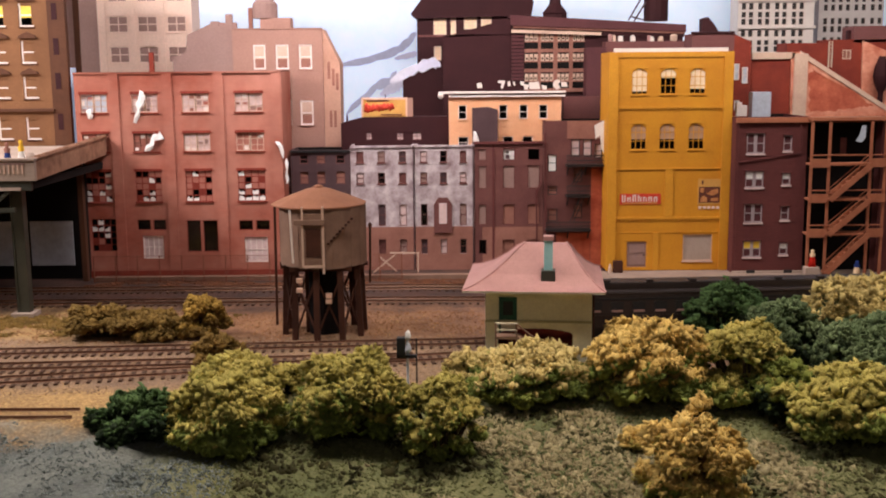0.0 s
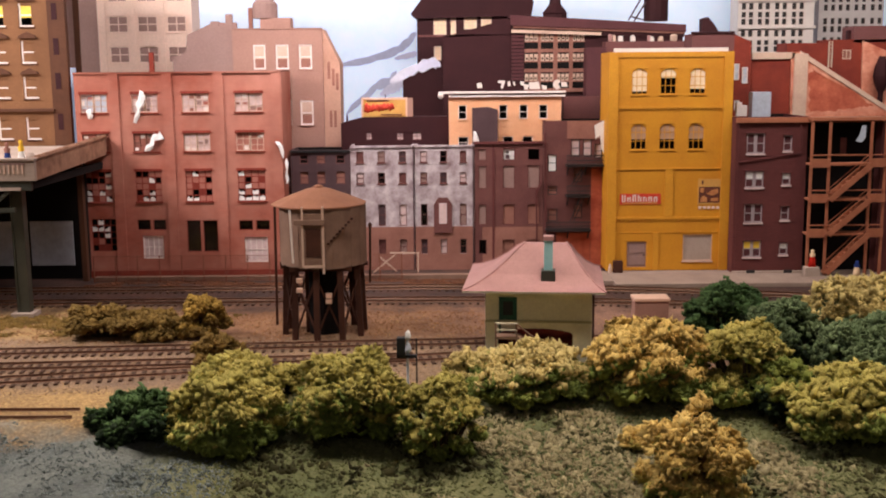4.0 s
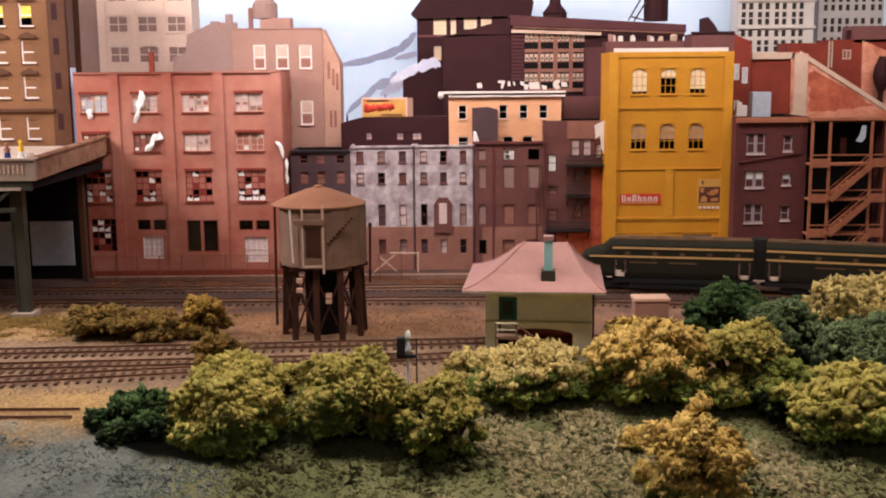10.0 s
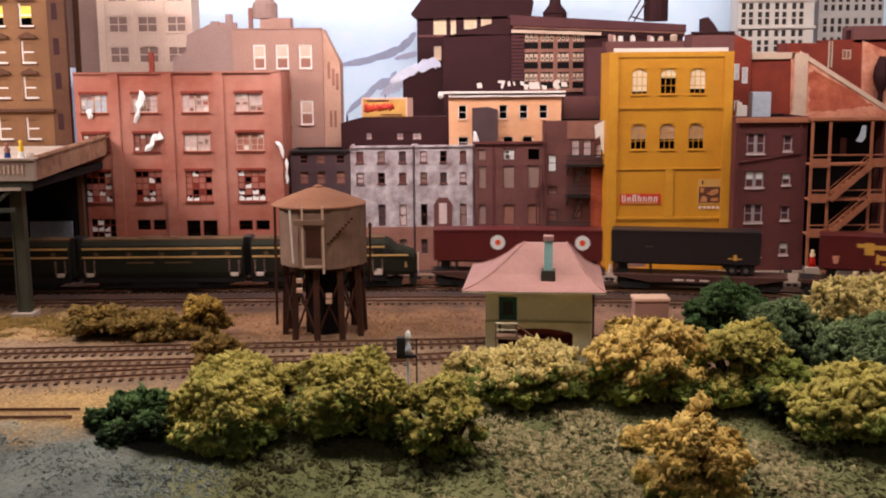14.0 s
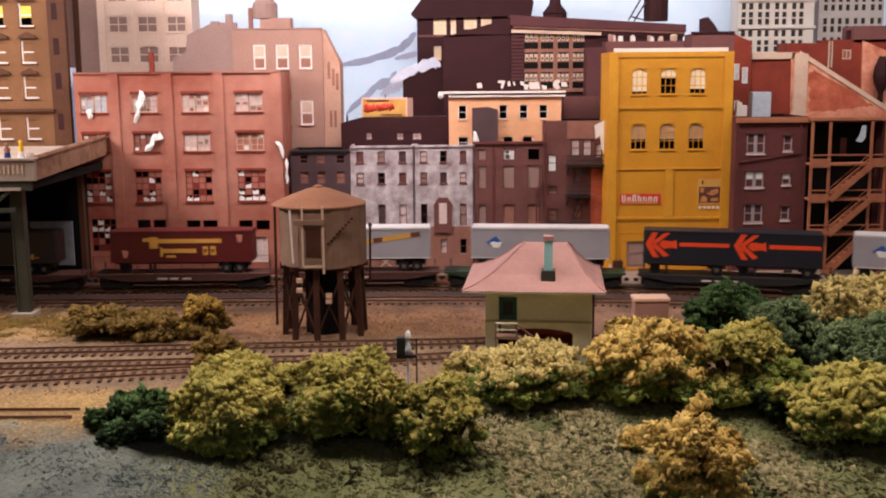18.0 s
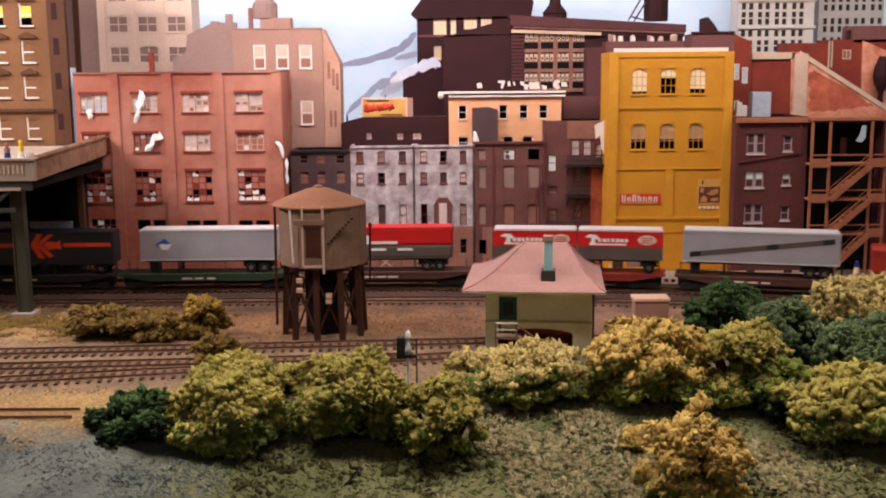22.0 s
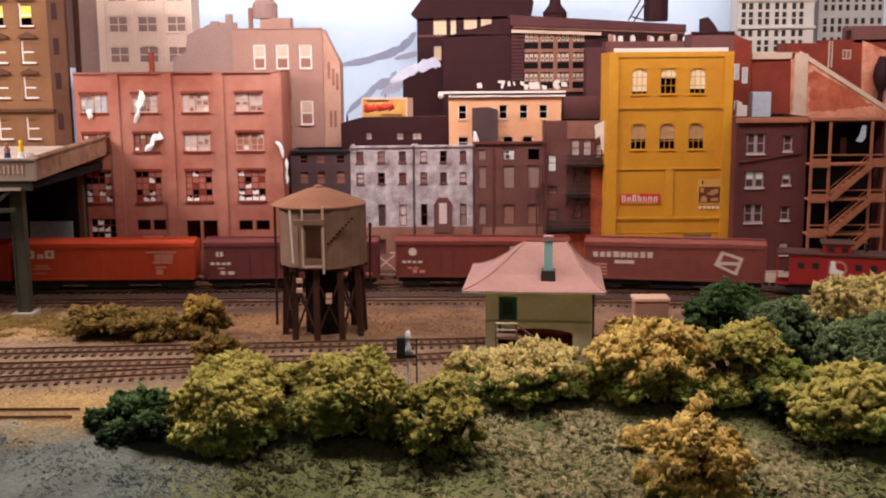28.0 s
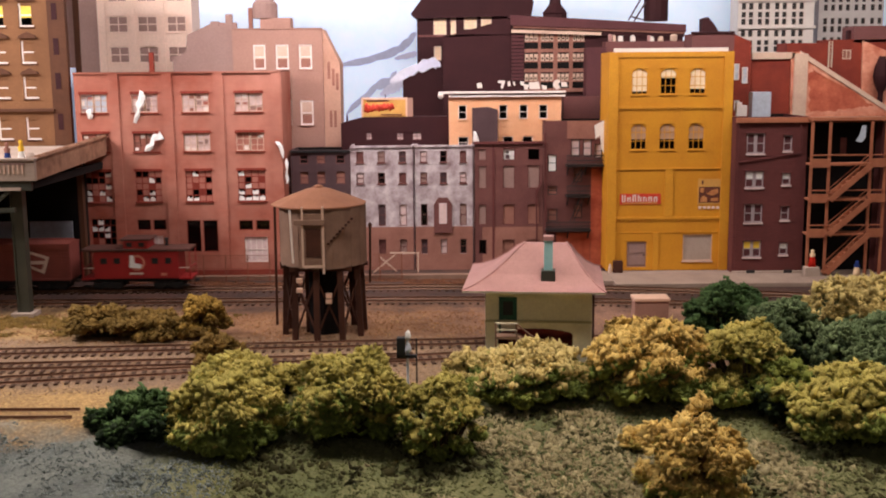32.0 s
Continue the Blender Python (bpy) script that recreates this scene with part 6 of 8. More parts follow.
def clumps(name, centres, sizes, gen, fine=False, org=(0, 0, 0), form=(0.9, 1.7, 0.6, 1.25, 0.12, 0.36)):
    """Many irregular flakes of foam, turned every way, as one mesh."""
    V, F = (BALL_V, BALL_F) if fine else (OCT_V, OCT_F)
    n, k = len(centres), len(V)
    d = 1 + gen.uniform(-0.45, 0.45, (n, k, 1))
    sq = np.stack([gen.uniform(form[j], form[j + 1], n) for j in (0, 2, 4)], -1)[:, None]
    q = gen.normal(size=(n, 4))
    q /= np.linalg.norm(q, axis=1)[:, None]
    w, x, y, z = q.T
    rot = np.stack([np.stack([1 - 2 * (y * y + z * z), 2 * (x * y - w * z), 2 * (x * z + w * y)], -1),
                    np.stack([2 * (x * y + w * z), 1 - 2 * (x * x + z * z), 2 * (y * z - w * x)], -1),
                    np.stack([2 * (x * z - w * y), 2 * (y * z + w * x), 1 - 2 * (x * x + y * y)], -1)], 1)
    P = V[None] * d * sq * sizes[:, None, None]
    P = np.einsum("nij,nkj->nki", rot, P) + centres[:, None]
    P = (P.reshape(-1, 3) - np.array(org)) * CM
    T = (F[None] + (np.arange(n) * k)[:, None, None]).reshape(-1, 3)
    me = bpy.data.meshes.new(name)
    me.vertices.add(len(P))
    me.vertices.foreach_set("co", P.ravel())
    me.loops.add(T.size)
    me.loops.foreach_set("vertex_index", T.ravel())
    me.polygons.add(len(T))
    me.polygons.foreach_set("loop_start", np.arange(0, T.size, 3))
    me.update(calc_edges=True)
    me.validate()
    return me


def foam(name, c1, c2):
    return surf(name, c1, c2, 45, 1500, 0.95, 0.5, 0.0, 0.2, 0.0006, 0.2)


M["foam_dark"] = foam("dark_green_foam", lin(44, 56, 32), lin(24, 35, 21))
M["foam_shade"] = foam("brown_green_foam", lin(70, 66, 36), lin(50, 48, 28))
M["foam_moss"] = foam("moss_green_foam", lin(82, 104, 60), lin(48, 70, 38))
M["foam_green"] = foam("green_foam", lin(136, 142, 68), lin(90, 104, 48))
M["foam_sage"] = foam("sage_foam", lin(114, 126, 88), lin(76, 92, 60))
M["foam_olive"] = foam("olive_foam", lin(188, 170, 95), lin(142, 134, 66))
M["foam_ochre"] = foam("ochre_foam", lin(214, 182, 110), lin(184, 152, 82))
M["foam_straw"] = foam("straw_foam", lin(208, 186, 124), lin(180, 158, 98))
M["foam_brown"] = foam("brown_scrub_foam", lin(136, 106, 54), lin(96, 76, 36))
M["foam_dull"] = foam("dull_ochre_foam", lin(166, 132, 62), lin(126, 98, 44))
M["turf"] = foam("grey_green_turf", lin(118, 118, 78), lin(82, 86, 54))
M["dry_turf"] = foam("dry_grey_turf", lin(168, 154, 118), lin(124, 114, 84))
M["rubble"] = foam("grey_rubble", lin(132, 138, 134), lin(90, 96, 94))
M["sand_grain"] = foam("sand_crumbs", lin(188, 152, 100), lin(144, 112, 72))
M["twig"] = surf("brown_twig", lin(70, 52, 36), lin(52, 40, 28), 80, 900)


def bush(label, x, y, z, w, h, low, high, seed, share=0.5, deep=0.8, category="bush", count=1.0):
    """Foam foliage on twigs: an uneven crown of lobes, each of many crumbs."""
    gen = np.random.default_rng(seed)
    r = random.Random(seed)
    t = thing("bush" if category == "bush" else category, label, category, "bushes on the bank", at=(x, y, z))
    w *= 1.05
    h *= 0.95
    lobes = [(x + r.uniform(-0.15, 0.15) * w, y, z + h * 0.42, 0.4, 0.8)]
    nl = max(9, int(10 + w * 6 + h * 1.5))
    for i in range(nl):
        a, q = i * 2.4 + r.uniform(-0.5, 0.5), math.sqrt((i + r.random()) / nl)
        up = math.sqrt(max(0, 1 - q * q))
        zz = 0.34 + 0.46 * up + r.uniform(-0.1, 0.1)
        if r.random() < 0.45 and q > 0.45:
            zz = r.uniform(0.13, 0.34)
        lobes.append((x + w * 0.84 * q * math.cos(a), y + w * 0.84 * deep * q * math.sin(a), z + h * zz, r.uniform(0.15, 0.31), r.uniform(0.8, 1.2)))
    shaded_crumbs, lit_crumbs = [], []
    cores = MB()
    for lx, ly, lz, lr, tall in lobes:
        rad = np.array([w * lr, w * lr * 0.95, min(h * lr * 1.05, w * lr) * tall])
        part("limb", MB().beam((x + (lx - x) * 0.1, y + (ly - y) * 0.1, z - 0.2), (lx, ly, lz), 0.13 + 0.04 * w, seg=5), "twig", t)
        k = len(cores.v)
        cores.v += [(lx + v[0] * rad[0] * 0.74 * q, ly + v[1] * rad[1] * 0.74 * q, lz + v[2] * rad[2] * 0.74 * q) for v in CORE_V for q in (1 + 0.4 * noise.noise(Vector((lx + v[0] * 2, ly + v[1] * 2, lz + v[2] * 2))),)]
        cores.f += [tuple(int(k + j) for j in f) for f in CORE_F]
        n = int(count * 150 * (rad[0] * (rad[0] + rad[2])) ** 1.0) + 40
        d = gen.normal(size=(n, 3))
        d /= np.linalg.norm(d, axis=1)[:, None]
        d[:, 2] = np.where(d[:, 2] < -0.35, -d[:, 2], d[:, 2])
        crag = np.array([noise.noise(Vector((lx * 3 + v[0] * 1.7, ly * 3 + v[1] * 1.7, lz * 3 + v[2] * 1.7))) for v in d])[:, None]
        out = gen.random((n, 1))
        p = np.array([lx, ly, lz]) + d * rad * (0.72 + 0.42 * out ** 2 + 0.6 * crag)
        p[:, 2] = np.maximum(p[:, 2], z + 0.03 * h)
        # Low, recessed crumbs go dark and high ones pale: shade put into colour.
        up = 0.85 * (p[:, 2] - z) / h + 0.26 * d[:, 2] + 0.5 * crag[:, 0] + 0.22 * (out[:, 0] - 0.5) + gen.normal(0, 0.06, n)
        shaded_crumbs.append(p[up < 1 - share])
        lit_crumbs.append(p[up >= 1 - share])
    # Core fills the gaps between crumbs in the darker, shade colour.
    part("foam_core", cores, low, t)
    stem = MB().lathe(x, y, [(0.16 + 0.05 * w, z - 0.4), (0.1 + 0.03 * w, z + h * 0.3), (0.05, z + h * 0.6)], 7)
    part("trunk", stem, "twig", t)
    for nm, ps, mat in (("crown", np.concatenate(shaded_crumbs), low), ("crown_top", np.concatenate(lit_crumbs), high)):
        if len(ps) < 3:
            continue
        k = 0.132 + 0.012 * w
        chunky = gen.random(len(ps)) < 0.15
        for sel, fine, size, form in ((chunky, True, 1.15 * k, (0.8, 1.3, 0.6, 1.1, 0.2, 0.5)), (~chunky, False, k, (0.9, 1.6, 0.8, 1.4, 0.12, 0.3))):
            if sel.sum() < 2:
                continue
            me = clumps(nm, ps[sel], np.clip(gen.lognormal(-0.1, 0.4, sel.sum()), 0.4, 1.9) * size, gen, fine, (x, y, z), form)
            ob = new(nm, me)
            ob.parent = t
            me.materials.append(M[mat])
    return t


# Paler colour above is flock and painted top light, darker below painted shade.
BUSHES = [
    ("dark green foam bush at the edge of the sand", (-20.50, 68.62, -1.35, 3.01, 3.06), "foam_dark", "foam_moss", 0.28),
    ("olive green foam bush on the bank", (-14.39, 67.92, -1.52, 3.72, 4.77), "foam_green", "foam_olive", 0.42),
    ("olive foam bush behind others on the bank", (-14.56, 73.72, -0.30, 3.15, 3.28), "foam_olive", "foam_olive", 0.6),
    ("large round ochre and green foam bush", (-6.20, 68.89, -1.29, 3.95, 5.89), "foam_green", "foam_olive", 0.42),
    ("ochre topped foam bush, its foot shaded by colour", (-0.21, 66.46, -2.35, 2.73, 5.92), "foam_green", "foam_olive", 0.42),
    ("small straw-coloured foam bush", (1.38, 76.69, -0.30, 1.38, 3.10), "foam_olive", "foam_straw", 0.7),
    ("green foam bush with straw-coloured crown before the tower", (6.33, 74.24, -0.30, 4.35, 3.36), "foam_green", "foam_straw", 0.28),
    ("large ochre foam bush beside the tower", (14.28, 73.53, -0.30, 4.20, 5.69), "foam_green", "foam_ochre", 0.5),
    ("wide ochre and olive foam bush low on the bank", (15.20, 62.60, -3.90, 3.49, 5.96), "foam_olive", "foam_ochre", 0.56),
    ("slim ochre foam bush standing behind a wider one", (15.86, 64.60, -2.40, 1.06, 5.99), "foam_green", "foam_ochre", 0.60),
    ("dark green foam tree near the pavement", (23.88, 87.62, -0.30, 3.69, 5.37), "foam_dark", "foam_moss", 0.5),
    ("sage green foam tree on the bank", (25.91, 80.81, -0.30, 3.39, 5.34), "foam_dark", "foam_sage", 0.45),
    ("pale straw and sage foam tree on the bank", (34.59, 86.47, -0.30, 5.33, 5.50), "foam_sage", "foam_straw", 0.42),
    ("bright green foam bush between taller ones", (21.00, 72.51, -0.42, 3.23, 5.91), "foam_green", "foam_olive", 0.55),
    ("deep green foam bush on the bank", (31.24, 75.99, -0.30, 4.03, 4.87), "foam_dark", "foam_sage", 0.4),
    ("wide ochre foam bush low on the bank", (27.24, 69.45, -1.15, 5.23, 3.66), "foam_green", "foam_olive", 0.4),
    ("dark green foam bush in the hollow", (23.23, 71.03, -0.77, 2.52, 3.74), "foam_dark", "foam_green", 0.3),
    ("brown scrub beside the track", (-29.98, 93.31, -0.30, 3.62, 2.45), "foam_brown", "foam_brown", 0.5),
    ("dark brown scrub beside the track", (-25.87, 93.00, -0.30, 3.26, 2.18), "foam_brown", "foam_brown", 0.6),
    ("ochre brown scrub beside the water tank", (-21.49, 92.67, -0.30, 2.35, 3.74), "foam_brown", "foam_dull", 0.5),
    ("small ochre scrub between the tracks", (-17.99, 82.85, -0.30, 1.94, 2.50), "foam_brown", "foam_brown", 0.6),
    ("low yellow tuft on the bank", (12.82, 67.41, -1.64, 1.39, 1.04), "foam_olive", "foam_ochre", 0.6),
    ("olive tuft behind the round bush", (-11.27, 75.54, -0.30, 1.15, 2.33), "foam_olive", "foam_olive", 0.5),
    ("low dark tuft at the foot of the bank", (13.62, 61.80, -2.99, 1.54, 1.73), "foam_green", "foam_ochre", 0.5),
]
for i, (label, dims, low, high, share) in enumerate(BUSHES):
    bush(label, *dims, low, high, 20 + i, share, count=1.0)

# crumbs of turf, rubble and sand
gen = np.random.default_rng(77)


def scatter(name, label, n, x0, x1, y0, y1, size, mat, keep, category):
    xs, ys = gen.uniform(x0, x1, n), gen.uniform(y0, y1, n)
    ok = np.array([keep(a, b) for a, b in zip(xs, ys)])
    xs, ys = xs[ok], ys[ok]
    zs = np.array([ground_z(a, b) for a, b in zip(xs, ys)])
    me = clumps(name, np.stack([xs, ys, zs], 1), gen.uniform(0.5, 1.3, len(xs)) * size, gen, form=(0.8, 1.5, 0.7, 1.2, 0.15, 0.4))
    ob = new(name, me)
    me.materials.append(M[mat])
    return tagged(ob, label, category, kind="stuff")


scatter("turf_crumbs", "grey-green turf crumbs on the bank", 36000, -24, 45, 50, 75, 0.16, "turf", lambda a, b: a + 2.5 * fbm(a, b, 0.22) > -15, "turf")
scatter("dry_turf", "coarse mats of dry grey turf on the bank", 15000, -3, 30, 52, 72, 0.27, "dry_turf", lambda a, b: fbm(a, b + 5, 0.16) > 0.25 - 0.75 * math.exp(-((a - 8) / 5) ** 2), "turf")
scatter("turf_clods", "dark olive clods of turf on the bank", 8000, -13, 40, 50, 72, 0.3, "foam_shade", lambda a, b: fbm(a + 20, b, 0.3) > (-0.3 if a < -10 else 0.05), "turf")
scatter("mound_stones", "blue-grey stones on a low mound", 5000, -22, -10, 57, 66, 0.12, "rubble", lambda a, b: (a + 17) ** 2 + (b - 63) ** 2 < 15, "rubble")
scatter("straw_crumbs", "pale straw crumbs on the bank", 3500, -5, 40, 50, 70, 0.2, "dry_turf", lambda a, b: fbm(a + 9, b, 0.2) > 0.15, "turf")
scatter("rubble_stones", "grey rubble at the foot of the bank", 12000, -36, -10, 50, 69, 0.11, "rubble", lambda a, b: fbm(a, b + 30, 0.25) > -0.3 + max(0, a + 18) * 0.3, "rubble")
scatter("sand_crumbs", "tan crumbs of sand and ballast beside the tracks", 9000, -50, 20, 68, 100, 0.075, "sand_grain", lambda a, b: fbm(a, b, 0.3) > -0.1, "sand")
M["weed_brown"] = foam("brown_weeds", lin(120, 76, 52), lin(88, 54, 38))
scatter("weeds", "brown weeds along the foot of the buildings", 6000, -40, 8, 115.2, 118.0, 0.14, "weed_brown", lambda a, b: fbm(a, b, 0.2) > -0.2, "weeds")
scatter("dry_grass", "flattened brown grass beside the tracks", 8000, -42, -19, 93, 101, 0.2, "foam_brown", lambda a, b: fbm(a, b, 0.25) > 0.0, "grass")
M["dirt_grain"] = foam("dirt_crumbs", lin(164, 118, 82), lin(110, 77, 53))
M["ballast"] = foam("ballast_stone", lin(170, 140, 114), lin(118, 94, 78))
scatter("dirt_crumbs", "reddish tan crumbs of dirt round the tank", 9000, -44, 4, 90.5, 102, 0.1, "dirt_grain", lambda a, b: fbm(a, b, 0.35) > -0.25, "dirt")
scatter("ballast_stones", "pinkish grey ballast between the ties", 14000, -46, 6, 75.5, 92, 0.085, "ballast", lambda a, b: fbm(a, b, 0.3) > -0.4, "ballast")


# ---- trains ----
# how far the goods train has run, second by second
RUN_FROM, RUN = 9, [164.9, 182.4, 199.6, 217.4, 235.2, 253.9, 272.4, 290.9, 308.8, 327.5, 345.7, 364.4, 382.8, 401.1, 419.1, 437.4, 455.4, 473.0, 490.3, 508.6, 526.3, 544.2, 562.2, 581.2]


def distance_run(t):
    if t <= RUN_FROM:
        return RUN[0] - 18.3 * (RUN_FROM - t)
    return float(np.interp(t, [RUN_FROM + k for k in range(len(RUN))], RUN))

M["loco_green"] = surf("dark_loco_green", lin(38, 34, 22), lin(30, 28, 18), 40, 700, 0.8, 0.1)
M["loco_roof"] = surf("loco_roof_olive", lin(104, 78, 54), lin(84, 62, 44), 40, 700, 0.75, 0.15)
M["gold"] = surf("gold_stripe", lin(206, 164, 104), lin(192, 150, 94), 60, 700, 0.5, 0.05)
M["car_brown"] = surf("flat_car_brown", lin(84, 46, 36), lin(70, 38, 30), 60, 700, 0.7, 0.2)
M["car_green"] = surf("flat_car_green", lin(44, 62, 36), lin(36, 52, 30), 60, 700, 0.6, 0.2)
M["car_red"] = surf("flat_car_red", lin(150, 44, 32), lin(130, 36, 28), 60, 700, 0.6, 0.2)
M["car_black"] = surf("flat_car_black", lin(34, 30, 30), lin(26, 24, 24), 60, 700, 0.6, 0.2)
M["tr_maroon"] = surf("maroon_trailer", lin(92, 22, 22), lin(80, 18, 18), 30, 700, 0.45, 0.08)
M["tr_black"] = surf("black_trailer", lin(34, 24, 26), lin(28, 20, 22), 30, 700, 0.45, 0.08)
M["tr_silver"] = surf("silver_trailer", lin(164, 158, 164), lin(148, 142, 148), 30, 700, 0.45, 0.08)
M["tr_roof"] = surf("pale_trailer_roof", lin(206, 198, 198), lin(188, 178, 178), 30, 700, 0.5, 0.08)
M["tr_navy"] = surf("navy_black_trailer", lin(24, 26, 38), lin(18, 20, 30), 30, 700, 0.45, 0.08)
M["tr_red"] = surf("scarlet_trailer", lin(206, 26, 26), lin(190, 20, 22), 30, 700, 0.45, 0.08)
M["tr_grey"] = surf("grey_trailer_skirt", lin(92, 78, 70), lin(80, 68, 62), 30, 700, 0.5, 0.08)
M["orange_red"] = surf("orange_red_arrow", lin(236, 76, 30), lin(224, 66, 26), 60, 700, 0.5, 0.05)
M["letter_gold"] = surf("gold_lettering", lin(214, 160, 70), lin(200, 146, 60), 60, 700, 0.5, 0.05)
M["letter_pale"] = surf("pale_lettering", lin(220, 196, 180), lin(204, 180, 166), 60, 700, 0.6, 0.05)
M["letter_dim"] = surf("worn_lettering", lin(208, 140, 116), lin(180, 110, 90), 60, 700, 0.6, 0.05)
M["blue_mark"] = surf("blue_emblem", lin(40, 90, 170), lin(34, 78, 150), 60, 700, 0.5, 0.05)
M["box_red"] = surf("boxcar_red", lin(172, 44, 22), lin(152, 38, 20), 35, 600, 0.65, 0.12)
M["box_orange"] = surf("boxcar_orange_red", lin(194, 66, 24), lin(174, 56, 20), 35, 600, 0.65, 0.12)
M["box_dark"] = surf("boxcar_oxide", lin(104, 40, 36), lin(90, 34, 32), 35, 600, 0.7, 0.12)
M["box_brown"] = surf("boxcar_brown", lin(124, 50, 38), lin(106, 42, 34), 35, 600, 0.7, 0.12)
M["box_rust"] = surf("boxcar_rust_brown", lin(142, 72, 62), lin(122, 58, 50), 35, 600, 0.7, 0.12)
M["caboose_red"] = surf("caboose_red", lin(160, 32, 30), lin(142, 28, 28), 35, 600, 0.55, 0.1)
M["coach"] = surf("coach_black_brown", lin(46, 32, 28), lin(34, 25, 23), 35, 600, 0.5, 0.1)
M["tyre"] = surf("black_rubber", lin(24, 23, 23), lin(18, 18, 18), 60, 600, 0.8)
M["wheel_steel"] = surf("dull_wheel_steel", lin(70, 62, 56), lin(54, 48, 44), 60, 600, 0.5, 0.1, 0.6)

MOVERS = []  # (thing, offset along the train, which train)


def run(t, at, train="goods"):
    MOVERS.append((t, at, train))
    return t


def bogie(parent, x, half=1.55, mat="car_black", wheels=2, r=0.53):
    """A truck: side frames and wheelsets."""
    bg = part("truck", MB().box(x - half, x + half, -1.12, -0.98, 0.2, 0.85, 0.05).box(x - half, x + half, 0.98, 1.12, 0.2, 0.85, 0.05).box(x - 0.25, x + 0.25, -0.98, 0.98, 0.5, 0.95), mat, parent, "black sprung truck")
    for k in range(wheels):
        wx = x - half * 0.62 + k * half * 1.24 / (wheels - 1)
        part("wheel", MB().wheel(wx, -0.86, r, r, 0.22).wheel(wx, 0.86, r, r, 0.22).beam((wx, -0.8, r), (wx, 0.8, r), 0.2, seg=6), "wheel_steel", bg)
    for k in range(3):
        part("spring", MB().lathe(x - 0.25 + k * 0.25, -1.12, [(0.1, 0.42), (0.1, 0.72)], 6), mat, bg)
    return bg


def couplers(parent, half, z=0.85):
    for s in (-1, 1):
        part("coupler", MB().box(min(s * half, s * (half + 0.45)), max(s * half, s * (half + 0.45)), -0.16, 0.16, z - 0.16, z + 0.16, 0.04), "car_black", parent)


def decal(parent, pts, mat, y, name="lettering"):
    """Flat paint on the near side, a hair proud."""
    return part(name, MB().prism(pts, y - 0.022, y - 0.003), mat, parent)


def bar(parent, x0, x1, z0, z1, mat, y, name="lettering"):
    return decal(parent, [(x0, z0), (x1, z0), (x1, z1), (x0, z1)], mat, y, name)


def disc(parent, x, z, r, mat, y, sq=1.0, n=18):
    return decal(parent, [(x + r * math.cos(2 * math.pi * k / n), z + sq * r * math.sin(2 * math.pi * k / n)) for k in range(n)], mat, y, "emblem")


def letters(parent, x0, x1, z, tall, n, mat, y, seed=1):
    r = random.Random(seed)
    w = (x1 - x0) / n
    for k in range(n):
        bar(parent, x0 + k * w, x0 + k * w + w * r.uniform(0.6, 0.86), z, z + tall * r.uniform(0.85, 1), mat, y)


